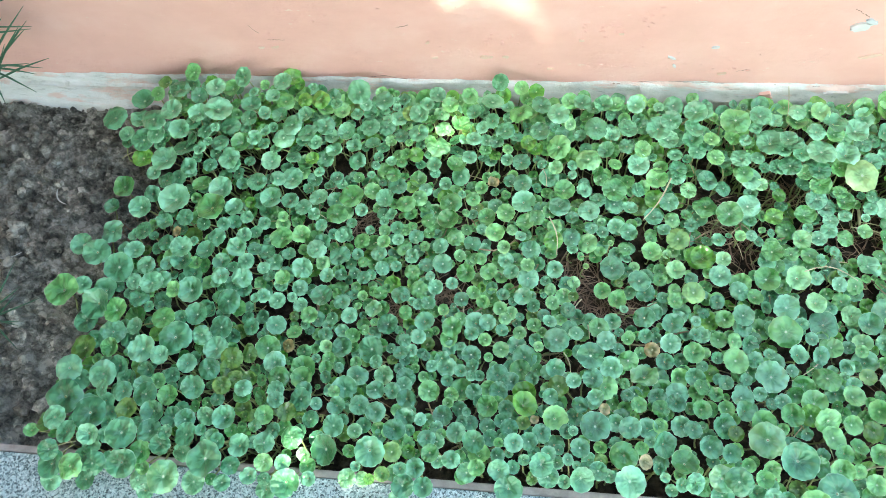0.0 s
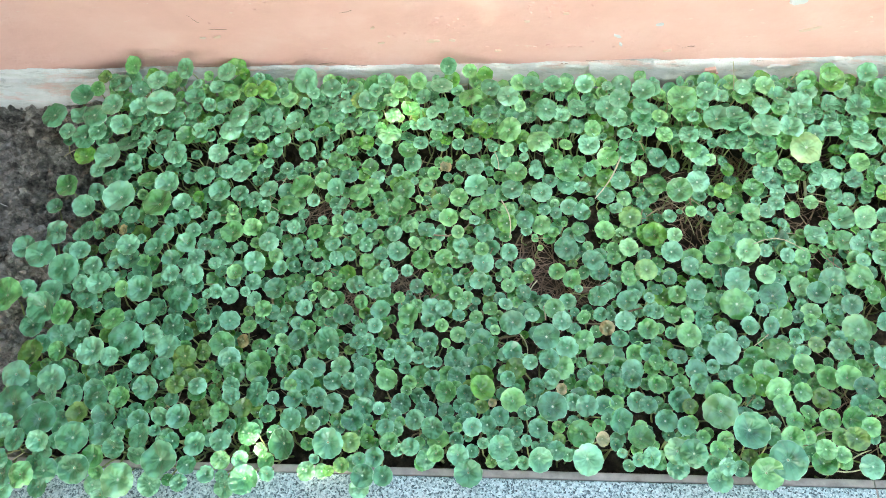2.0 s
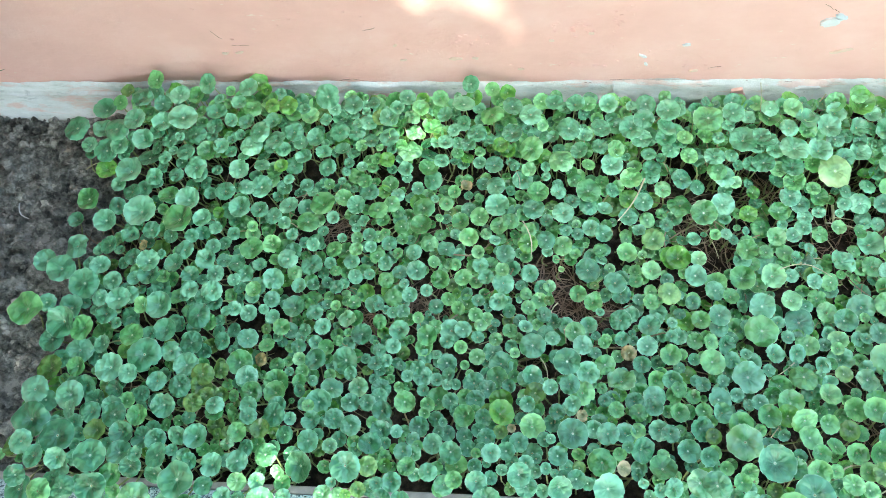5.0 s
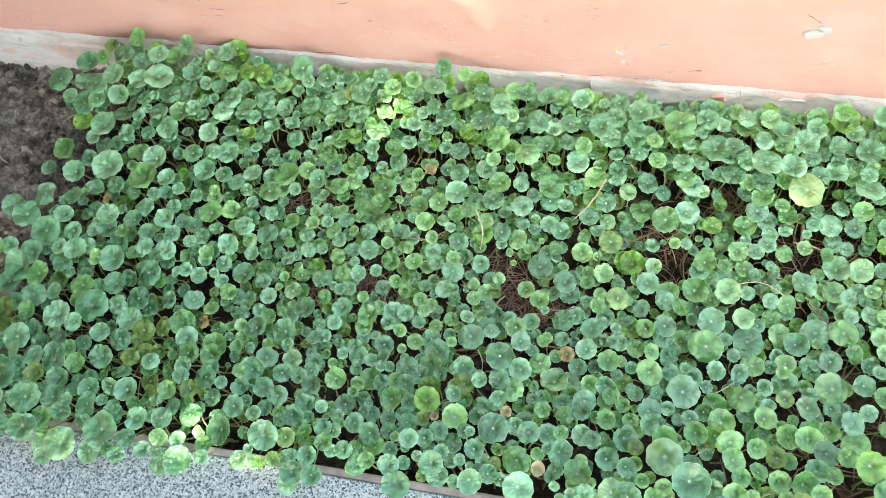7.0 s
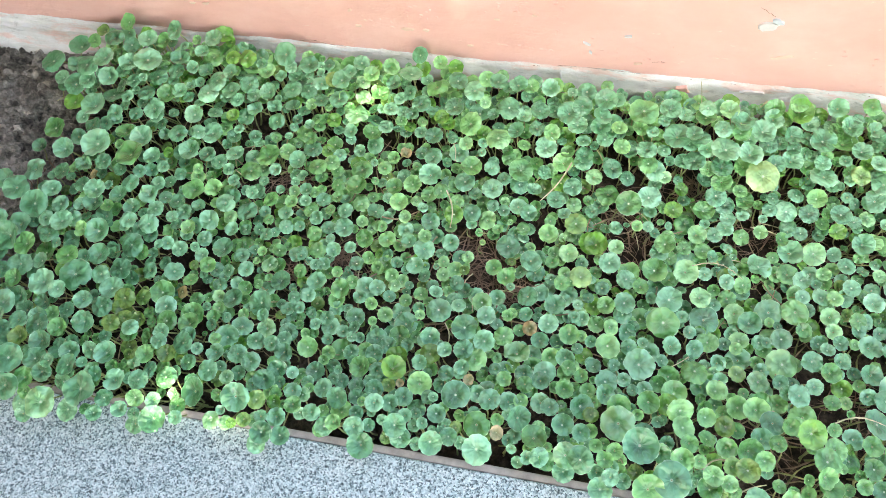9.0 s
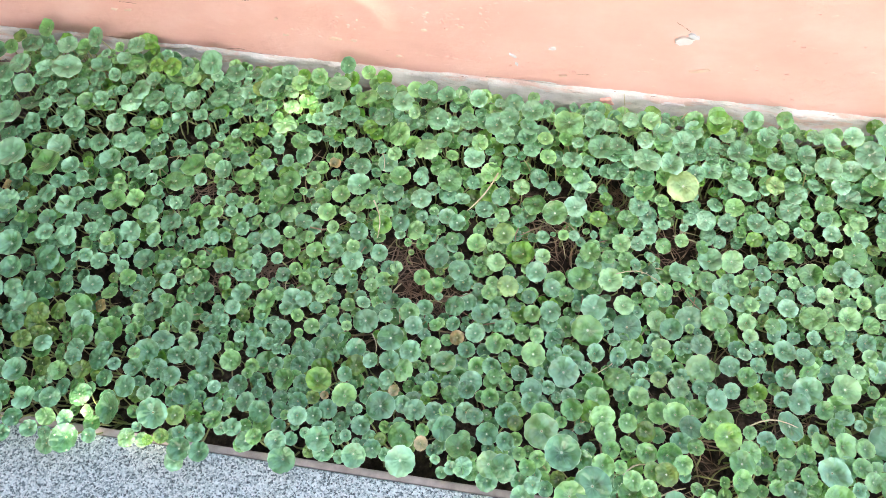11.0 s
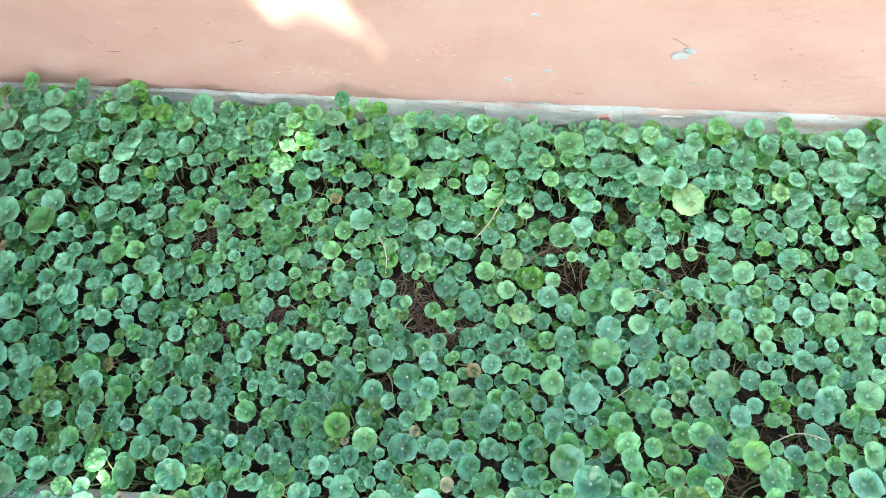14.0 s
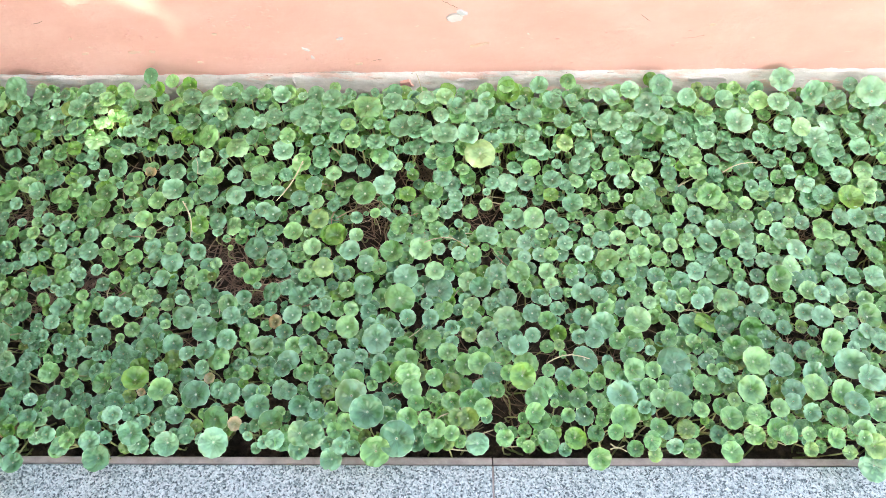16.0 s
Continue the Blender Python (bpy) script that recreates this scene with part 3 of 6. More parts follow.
def blade_mesh(name, mat, seed, crinkle=1.0):
    g = random.Random(seed)
    lobes = g.choice([9, 10, 11, 12])
    seg, rings = 40, (0.1, 0.24, 0.42, 0.65, 0.86, 1.0)
    cup, dip, wave = g.uniform(-0.18, 0.40), g.uniform(0.06, 0.20), crinkle * g.uniform(0.03, 0.135)
    ph, ph2, oval = g.uniform(0, 6.28), g.uniform(0, 6.28), g.uniform(0.92, 1.0)
    slit, slitw = g.uniform(0, 6.28), g.choice([0.0, 0.0, 0.06, 0.16])
    bm = bmesh.new()
    mid = bm.verts.new((0, 0, -dip))
    grid = []
    for r in rings:
        row = []
        for k in range(seg):
            a = 2 * math.pi * k / seg
            edge = 1 - 0.065 * (1 - abs(math.cos(a * lobes / 2 + ph))) ** 1.4 if r == 1.0 else 1
            if r > 0.8:
                d = abs((a - slit + math.pi) % (2 * math.pi) - math.pi)
                edge *= 1 - slitw * math.exp(-(d / 0.16) ** 2)
            rr = r * edge
            z = -dip * math.exp(-(rr / 0.30) ** 2) + cup * rr ** 2 + wave * rr ** 2 * math.sin(3 * a + ph) + 0.6 * wave * rr ** 3 * math.sin(5 * a + ph2) - 0.07 * rr ** 6
            row.append(bm.verts.new((rr * math.cos(a), rr * oval * math.sin(a), z)))
        grid.append(row)
    for k in range(seg):
        bm.faces.new((mid, grid[0][k], grid[0][(k + 1) % seg]))
    for r0, r1 in zip(grid, grid[1:]):
        for k in range(seg):
            bm.faces.new((r0[k], r1[k], r1[(k + 1) % seg], r0[(k + 1) % seg]))
    me = bpy.data.meshes.new(name)
    bm.to_mesh(me)
    bm.free()
    me.materials.append(mat)
    me.polygons.foreach_set("use_smooth", [True] * len(me.polygons))
    return me


def stalk_mesh(seed):
    g = random.Random(seed)
    bx, by = g.uniform(-0.01, 0.01), g.uniform(-0.01, 0.01)
    bm = bmesh.new()
    pts = [(bx * math.sin(math.pi * s), by * math.sin(math.pi * s), -s) for s in (0, 0.2, 0.4, 0.6, 0.8, 1.0)]
    tube(bm, pts, [0.0010, 0.0011, 0.0012, 0.0013, 0.0014, 0.0015], 5)
    me = bpy.data.meshes.new("stem")
    bm.to_mesh(me)
    bm.free()
    me.materials.append(STEM)
    return me


KINDS = {"b": LEAF_BLUE, "g": LEAF_GREEN, "f": LEAF_FRESH, "m": LEAF_LIME, "o": LEAF_OLIVE, "y": LEAF_YELLOW, "d": LEAF_DRY, "w": LEAF_PALE, "p": LEAF_MIDBED}
LABELS = {"y": "pale yellow-green leaf", "m": "lime-green leaf", "d": "dry tan leaf", "o": "older olive-green leaf", "f": "fresh bright green leaf", "w": "crinkled shining leaf"}
BLADES = {k: [blade_mesh("leaf", m, 100 * i + j, 1.7 if k in "wd" else 1.0) for j in range(14 if k in "bgp" else 6)] for i, (k, m) in enumerate(KINDS.items())}
STALKS = [stalk_mesh(900 + j) for j in range(8)]
placed = []      # x, y, radius of every blade


def canopy(x, y):
    """Height of the leaf carpet: high along the wall and the kerb, sunken in the middle."""
    z = np.interp(y, (0.28, 0.35, 0.42, 0.50, 0.60, 0.72, 0.78, 0.84, 0.92), (0.012, 0.022, 0.0, -0.022, -0.034, -0.037, -0.026, 0.008, 0.034))
    left, right = min(1.0, max(0.0, (-0.13 - x) / 0.26)), min(1.0, max(0.0, (x - 0.58) / 0.16))
    return z + 0.032 * math.exp(-((y - 0.62) / 0.17) ** 2) * left * left * (3 - 2 * left) + 0.015 * right * right * (3 - 2 * right)


def leaf(plant, x, y, z, r, code):
    """One blade on its stalk, rooted near the plant's node."""
    kind = code[0]
    # the middle of the bed is yellower, and paler to lift its brightness
    if kind == "b" and rng.random() < 0.42 * math.exp(-((y - 0.66) / 0.16) ** 2) * min(1.0, max(0.0, (x + 0.22) / 0.15)):
        kind = "p"
    # along the kerb the far half of the bed is a deeper green
    elif kind == "b" and rng.random() < 0.45 * min(1.0, max(0.0, (0.56 - y) / 0.12)) * min(1.0, max(0.0, (x - 0.2) / 0.3)):
        kind = "g"
    ob = new("leaf", BLADES[kind][int(rng.integers(len(BLADES[kind])))])
    ob.parent = plant
    if kind in LABELS:
        ob["label"] = LABELS[kind]
    lean = min(30.0, abs(rng.normal(0, 4 if kind in "ym" else 16 if kind == "w" or "L" in code else 11)))
    tilt = Matrix.Rotation(radians(24 if y > 0.9 else 9 if y > KERB_Y + 0.02 else 12), 4, "X")
    turn = Matrix.Rotation(radians(rng.uniform(0, 360)), 4, "Z") @ Matrix.Rotation(radians(lean), 4, "X") @ Matrix.Rotation(radians(rng.uniform(0, 360)), 4, "Z")
    at = Matrix.Translation((x - plant.location.x, y - plant.location.y, z - plant.location.z)) @ tilt @ turn @ Matrix.Scale(r, 4)
    ob.matrix_basis = at
    placed.append((x, y, r))
    top = at @ Vector((0, 0, -0.12))
    gx, gy = x + rng.uniform(-0.02, 0.02) + (plant.location.x - x) * 0.25, max(y, KERB_Y + 0.02) + rng.uniform(-0.02, 0.02) + (plant.location.y - y) * 0.25
    gy = max(KERB_Y + 0.01, min(WALL_Y - 0.03, gy))
    way = Vector((gx, gy, soil_height(gx, gy) - 0.004)) - plant.location - top
    st = new("stem", STALKS[int(rng.integers(len(STALKS)))])
    st.parent = ob
    st.matrix_basis = at.inverted() @ (Matrix.Translation(top) @ way.to_track_quat("-Z", "Y").to_matrix().to_4x4() @ Matrix.Diagonal((1, 1, way.length, 1)))


plants = []


def pennywort(x, y, blades):
    """One plant: a rooted node and its blades as (across, along, height, radius, look), in millimetres."""
    e = new("pennywort_plant")
    e.empty_display_size = 0.02
    e.location = (x, y, soil_height(x, y))
    tagged(e, "pennywort with round scalloped blue-green leaves on thin stalks", "plant", "pennywort plants carpeting the bed")
    plants.append(e)
    for dx, dy, h, r, code in blades:
        leaf(e, x + dx / 1000, y + dy / 1000, h / 1000, 0.99 * r / 1000, code)
    return e


pennywort(-0.526, 0.551, [(17, 10, -1, 14, 'b'), (51, 6, -8, 19, 'bL'), (-6, -2, 4, 25, 'g'), (41, -44, -2, 18, 'b')])
pennywort(-0.534, 0.632, [(40, 21, -5, 20, 'b'), (4, -6, -3, 18, 'b'), (33, -19, 3, 22, 'b')])
pennywort(-0.554, 0.738, [(39, 9, -31, 19, 'g'), (36, -33, -23, 13, 'b')])
pennywort(-0.544, 0.81, [(22, 21, -4, 14, 'b'), (19, 15, -16, 11, 'bL'), (59, -21, -8, 18, 'f')])
pennywort(-0.536, 0.898, [(38, -15, 19, 19, 'b'), (30, -38, -2, 18, 'bL'), (-13, -40, 4, 22, 'b')])
pennywort(-0.421, 0.365, [(29, 42, 14, 14, 'b'), (4, 30, 4, 12, 'bL'), (-48, 29, 16, 25, 'b'), (-4, 10, 20, 23, 'b'), (-28, 4, 7, 9, 'bL'), (-48, 0, 22, 16, 'b'), (-25, -17, 24, 15, 'b'), (7, -18, 26, 15, 'b'), (6, -27, 13, 15, 'bL'), (-40, -41, 24, 14, 'b'), (-2, -43, 7, 12, 'bL'), (34, -46, 9, 12, 'bL'), (19, -53, 19, 17, 'b'), (-36, -57, 16, 19, 'b'), (-8, -59, 22, 17, 'g'), (14, -72, 13, 13, 'b'), (-33, -76, 10, 14, 'b')])
pennywort(-0.437, 0.457, [(-6, 37, -5, 19, 'b'), (-26, 23, -1, 13, 'b'), (3, 12, 3, 14, 'g'), (52, 11, 9, 20, 'b'), (-33, 8, 6, 19, 'o'), (-2, -9, -7, 12, 'bL'), (23, -14, 4, 16, 'b'), (-43, -23, 10, 20, 'b'), (8, -28, 10, 20, 'b'), (39, -31, -1, 15, 'bL'), (-31, -34, -3, 16, 'bL'), (17, -48, 17, 12, 'b')])
pennywort(-0.421, 0.535, [(-40, 56, 1, 23, 'b'), (-22, 46, -5, 13, 'b'), (-11, 35, 2, 13, 'b'), (-40, 32, -14, 9, 'bL'), (21, 32, 8, 18, 'b'), (4, 12, 1, 16, 'b'), (23, -2, 2, 9, 'b'), (-51, -4, 6, 24, 'b'), (-24, -10, 0, 19, 'g'), (-12, -32, -12, 14, 'bL'), (13, -33, 0, 13, 'b')])
pennywort(-0.426, 0.653, [(-35, 44, -6, 18, 'b'), (12, 42, -10, 11, 'bL'), (44, 26, 3, 14, 'b'), (14, 18, 1, 14, 'b'), (39, 1, 2, 8, 'd'), (-12, -2, 5, 15, 'b'), (-27, -7, -2, 11, 'b'), (5, -9, 2, 8, 'b'), (25, -17, 0, 13, 'b'), (9, -23, -10, 10, 'bL'), (-21, -31, -2, 15, 'b'), (4, -55, -2, 15, 'b')])
pennywort(-0.41, 0.745, [(22, 58, 8, 11, 'b'), (17, 48, -5, 11, 'bL'), (-33, 38, -1, 24, 'b'), (41, 34, -3, 12, 'b'), (10, 26, 3, 14, 'b'), (11, 21, -5, 11, 'b'), (-52, 20, -13, 13, 'b'), (-12, 15, -16, 14, 'bL'), (-24, 3, -5, 15, 'b'), (39, -4, -3, 16, 'g'), (-44, -19, -12, 14, 'b'), (4, -35, 2, 26, 'bT')])
pennywort(-0.441, 0.839, [(4, 16, 34, 19, 'b'), (48, 14, 31, 17, 'b'), (-29, 5, 24, 21, 'b'), (39, 2, 24, 14, 'b'), (-1, -4, 17, 10, 'bL'), (24, -18, 29, 18, 'b'), (-21, -19, 15, 16, 'b'), (-8, -19, 7, 12, 'bL'), (38, -20, 10, 12, 'bL'), (-45, -25, 7, 20, 'b'), (-19, -28, 0, 10, 'bL'), (26, -34, 3, 18, 'bL')])
pennywort(-0.445, 0.902, [(33, 19, 48, 15, 'gT'), (-24, 16, 22, 12, 'oL'), (25, 13, 28, 14, 'bL'), (12, -7, 38, 17, 'b'), (-30, -9, 26, 13, 'g'), (46, -17, 35, 14, 'b'), (22, -28, 24, 14, 'gL')])
pennywort(-0.349, 0.365, [(-16, 51, 13, 15, 'b'), (23, 40, 19, 14, 'g'), (-8, 39, 20, 17, 'b'), (-28, 19, 17, 15, 'o'), (10, 17, 23, 16, 'b'), (33, 13, 12, 15, 'bL'), (55, 10, 23, 14, 'b'), (14, -8, 26, 16, 'b'), (40, -10, 36, 10, 'b'), (64, -10, 30, 16, 'b'), (-21, -14, 29, 21, 'b'), (34, -25, 30, 14, 'b'), (59, -31, 15, 14, 'bL'), (7, -34, 20, 15, 'g'), (-12, -50, 25, 20, 'b'), (11, -51, 12, 10, 'gL'), (46, -62, 25, 21, 'w'), (6, -67, 7, 13, 'bL'), (24, -80, 16, 11, 'b')])
pennywort(-0.319, 0.456, [(32, 54, -2, 17, 'b'), (47, 46, -14, 12, 'bL'), (8, 40, 1, 15, 'b'), (-25, 32, 8, 24, 'b'), (35, 21, 4, 18, 'b'), (-37, 4, 13, 14, 'b'), (-1, -2, 2, 14, 'b'), (34, -9, 10, 16, 'b'), (-50, -17, 10, 13, 'b'), (-17, -21, 4, 12, 'b'), (-32, -31, 8, 12, 'g'), (21, -36, 13, 17, 'b'), (-9, -40, 11, 10, 'b')])
pennywort(-0.355, 0.559, [(-36, 44, -4, 11, 'b'), (46, 32, -6, 14, 'b'), (-46, 26, -7, 13, 'b'), (-34, 17, 1, 13, 'b'), (12, 3, 0, 20, 'b'), (-11, 1, 4, 13, 'g'), (-26, -22, -8, 11, 'bL'), (44, -22, -11, 11, 'bL'), (30, -33, 0, 17, 'b'), (10, -40, 3, 11, 'b'), (-13, -44, 7, 17, 'g')])
pennywort(-0.339, 0.647, [(-6, 52, 3, 24, 'g'), (26, 40, -19, 12, 'bL'), (16, 28, -5, 11, 'b'), (-13, 25, -2, 12, 'b'), (48, 15, -14, 13, 'b'), (12, 3, -1, 15, 'b'), (-21, -6, 0, 8, 'b'), (44, -8, -9, 16, 'b'), (1, -18, -5, 15, 'b'), (-33, -19, 6, 17, 'b'), (26, -33, -10, 14, 'b'), (39, -34, -24, 9, 'bL'), (-14, -37, -12, 11, 'gL'), (-30, -38, 0, 17, 'b')])
pennywort(-0.309, 0.743, [(38, 48, -4, 17, 'b'), (-23, 38, -3, 14, 'b'), (-13, 26, -9, 11, 'b'), (-5, 12, -19, 11, 'bL'), (21, 11, -7, 16, 'b'), (-30, -9, -2, 20, 'b'), (17, -24, -13, 10, 'f'), (-4, -37, -8, 15, 'b'), (17, -51, -11, 11, 'b')])
pennywort(-0.329, 0.826, [(16, 27, 23, 14, 'b'), (8, 18, 10, 10, 'bL'), (-12, 12, 23, 17, 'b'), (45, 7, 15, 8, 'b'), (-35, 6, 23, 8, 'b'), (-52, 1, 19, 13, 'b'), (28, -3, 13, 13, 'b'), (31, -9, 0, 8, 'f'), (43, -9, 7, 11, 'b'), (-48, -10, 7, 8, 'bL'), (7, -10, 7, 17, 'g'), (-25, -16, 14, 15, 'b'), (-35, -26, -2, 10, 'bL'), (-9, -37, 4, 19, 'b'), (23, -37, -3, 9, 'b')])
pennywort(-0.348, 0.901, [(49, 18, 24, 9, 'gL'), (-40, 17, 28, 12, 'fL'), (21, 13, 49, 17, 'bT'), (2, -1, 36, 15, 'g'), (-24, -3, 40, 17, 'b'), (36, -3, 32, 9, 'b'), (-4, -6, 24, 12, 'bL'), (35, -25, 28, 16, 'b'), (9, -35, 14, 10, 'gL'), (-13, -41, 35, 23, 'b')])
pennywort(-0.214, 0.365, [(30, 37, -4, 9, 'oL'), (19, 25, 14, 13, 'g'), (6, 24, 7, 11, 'o'), (-9, 23, 4, 8, 'oL'), (-55, 17, 18, 14, 'b'), (-29, 16, 23, 16, 'b'), (10, 10, 18, 9, 'w'), (34, 6, 16, 11, 'b'), (-20, 2, 13, 9, 'gL'), (29, 2, 7, 9, 'bL'), (-56, -2, 23, 8, 'b'), (-40, -7, 22, 9, 'w'), (14, -11, 20, 9, 'b'), (30, -12, 27, 14, 'b'), (-29, -15, 29, 11, 'b'), (0, -18, 28, 15, 'b'), (33, -35, 23, 12, 'g'), (-38, -38, 34, 24, 'b'), (-8, -42, 23, 12, 'b'), (17, -52, 22, 11, 'b'), (-30, -59, 18, 8, 'w'), (-14, -63, 23, 11, 'b'), (-50, -65, 23, 16, 'b')])
pennywort(-0.222, 0.455, [(-8, 50, -12, 7, 'b'), (31, 39, -16, 10, 'd'), (4, 33, -14, 18, 'g'), (-22, 31, -11, 7, 'o'), (-46, 28, -11, 10, 'gL'), (-17, 19, -4, 12, 'o'), (19, 12, -9, 16, 'b'), (-36, 9, 8, 16, 'o'), (-38, -4, -1, 15, 'o'), (30, -10, -4, 16, 'g'), (-6, -15, 2, 11, 'o'), (-26, -19, 6, 13, 'o'), (-40, -30, 11, 13, 'o'), (-10, -31, 12, 13, 'b'), (-11, -39, 4, 13, 'g'), (13, -39, -4, 11, 'gL'), (-44, -47, 3, 10, 'bL')])
pennywort(-0.238, 0.559, [(15, 32, -28, 11, 'b'), (-38, 30, -7, 16, 'b'), (43, 30, -31, 13, 'b'), (-51, 23, -14, 13, 'b'), (-35, 17, -19, 12, 'b'), (36, 12, -26, 8, 'b'), (-5, 9, -20, 11, 'b'), (16, 4, -23, 13, 'b'), (-14, 3, -14, 8, 'b'), (50, 2, -29, 11, 'b'), (-50, -8, -6, 19, 'b'), (-37, -13, -18, 13, 'gL'), (44, -17, -27, 8, 'o'), (24, -35, -17, 15, 'b'), (-10, -42, -11, 13, 'b'), (51, -43, -20, 12, 'g')])
pennywort(-0.238, 0.631, [(-37, 39, -19, 11, 'b'), (3, 34, -22, 18, 'g'), (-33, 10, -16, 11, 'b'), (18, 10, -27, 11, 'b'), (-14, 8, -20, 14, 'b'), (-1, -6, -25, 14, 'b'), (-41, -12, -14, 14, 'b'), (42, -12, -28, 17, 'b'), (-14, -18, -20, 10, 'b'), (-4, -29, -24, 10, 'b'), (18, -32, -21, 12, 'g')])
pennywort(-0.222, 0.725, [(22, 44, -18, 13, 'b'), (-13, 41, -13, 19, 'b'), (-34, 37, -7, 13, 'b'), (13, 32, -25, 10, 'bL'), (33, 13, -20, 16, 'b'), (-41, 6, -17, 18, 'b'), (-11, 4, -17, 14, 'b'), (-5, -4, -33, 12, 'bL'), (11, -5, -21, 14, 'b'), (29, -14, -25, 11, 'b'), (-17, -24, -20, 9, 'g'), (6, -31, -25, 9, 'g'), (-47, -34, -26, 11, 'bL'), (-17, -34, -26, 12, 'g'), (15, -50, -28, 15, 'g')])
pennywort(-0.206, 0.827, [(17, 23, 15, 16, 'b'), (-10, 8, 14, 17, 'b'), (29, 7, 8, 13, 'b'), (-21, 2, 1, 10, 'bL'), (-49, 0, 11, 19, 'b'), (3, -5, 7, 13, 'b'), (-30, -10, -6, 12, 'bL'), (-60, -14, 2, 11, 'b'), (19, -26, -6, 15, 'b'), (-30, -29, -1, 13, 'b'), (1, -30, -2, 12, 'f'), (12, -46, -13, 9, 'b')])
pennywort(-0.249, 0.891, [(-8, 45, 26, 16, 'fL'), (6, 36, 20, 10, 'fL'), (-19, 29, 33, 17, 'bT'), (20, 15, 19, 13, 'gL'), (-30, 1, 31, 13, 'b'), (21, 1, 26, 13, 'f'), (47, 1, 29, 16, 'f'), (-10, -4, 26, 16, 'g'), (52, -6, 14, 17, 'gL'), (-41, -25, 20, 12, 'b'), (26, -26, 22, 13, 'b'), (-14, -30, 22, 14, 'b'), (-28, -42, 5, 9, 'bL'), (5, -43, 18, 19, 'b')])
pennywort(-0.125, 0.365, [(-11, 26, 5, 12, 'b'), (21, 19, 9, 15, 'b'), (-21, 6, 13, 12, 'b'), (1, 2, 3, 11, 'bL'), (-27, -2, 21, 15, 'w'), (19, -14, 24, 20, 'b'), (-8, -21, 18, 10, 'w'), (-32, -33, 21, 11, 'b'), (-4, -33, 8, 11, 'gL'), (50, -45, 18, 12, 'w'), (1, -49, 15, 10, 'b'), (-53, -54, 19, 9, 'b'), (-25, -56, 18, 19, 'b'), (-50, -66, 12, 14, 'b')])
pennywort(-0.152, 0.447, [(12, 53, -27, 10, 'b'), (-16, 41, -19, 11, 'g'), (20, 34, -22, 10, 'g'), (2, 33, -21, 7, 'b'), (59, 31, -23, 9, 'g'), (37, 21, -18, 8, 'b'), (19, 19, -17, 10, 'g'), (-12, 17, -17, 18, 'g'), (65, 12, -16, 16, 'b'), (23, 5, -11, 9, 'b'), (-9, 1, -10, 16, 'g'), (51, -9, -11, 18, 'b'), (39, -16, -4, 9, 'g'), (-2, -18, -3, 13, 'b'), (-38, -21, 2, 13, 'b'), (-2, -31, 4, 16, 'b'), (18, -34, -2, 9, 'b'), (-34, -35, 9, 12, 'b'), (46, -35, -1, 13, 'b'), (-16, -50, 8, 13, 'o'), (0, -53, -4, 8, 'oL')])
pennywort(-0.133, 0.555, [(48, 37, -39, 8, 'g'), (-7, 33, -45, 9, 'gL'), (19, 31, -38, 8, 'b'), (-44, 30, -42, 8, 'bL'), (33, 28, -34, 8, 'g'), (-26, 22, -31, 17, 'b'), (4, 16, -31, 13, 'b'), (28, 12, -36, 6, 'g'), (19, -6, -29, 13, 'b'), (-39, -10, -25, 13, 'g'), (-27, -12, -34, 12, 'b'), (-4, -14, -24, 10, 'b'), (-10, -22, -31, 9, 'b'), (-37, -29, -35, 8, 'bL'), (12, -29, -32, 11, 'b'), (29, -37, -27, 12, 'b'), (-10, -38, -24, 11, 'b'), (17, -56, -23, 16, 'b')])
pennywort(-0.149, 0.651, [(-30, 42, -28, 10, 'b'), (3, 28, -32, 11, 'b'), (34, 23, -35, 14, 'g'), (-26, 16, -33, 14, 'b'), (31, 1, -38, 10, 'b'), (-30, 0, -25, 16, 'b'), (5, -5, -32, 17, 'b'), (42, -13, -34, 9, 'g'), (-19, -19, -31, 13, 'b'), (31, -31, -38, 9, 'b'), (11, -35, -37, 10, 'b'), (-9, -39, -34, 12, 'b'), (46, -39, -33, 11, 'b')])
pennywort(-0.135, 0.746, [(23, 38, -21, 7, 'b'), (28, 33, -34, 9, 'bL'), (4, 32, -21, 9, 'b'), (42, 27, -24, 7, 'b'), (-21, 18, -21, 9, 'b'), (28, 11, -26, 14, 'g'), (-6, 5, -35, 21, 'g'), (13, -19, -34, 11, 'b'), (-23, -30, -28, 18, 'b'), (1, -43, -34, 9, 'b'), (31, -53, -36, 8, 'b')])
pennywort(-0.147, 0.811, [(-6, 30, 13, 15, 'b'), (35, 17, 0, 13, 'b'), (5, 13, -1, 13, 'b'), (-25, 3, 0, 14, 'b'), (45, 0, -10, 9, 'b'), (12, -10, -8, 15, 'b'), (41, -12, -15, 8, 'b'), (-18, -37, -17, 11, 'b')])
pennywort(-0.133, 0.896, [(40, 21, 9, 13, 'gL'), (-8, 13, 28, 21, 'b'), (32, 6, 18, 16, 'b'), (53, -2, 10, 8, 'b'), (4, -4, 18, 11, 'b'), (-42, -10, 25, 10, 'b'), (19, -12, -2, 12, 'bL'), (12, -13, 5, 13, 'bL'), (-33, -18, 18, 15, 'b'), (-8, -23, 15, 11, 'b'), (-20, -36, 5, 10, 'b'), (39, -36, 4, 15, 'b'), (13, -39, 7, 17, 'b')])
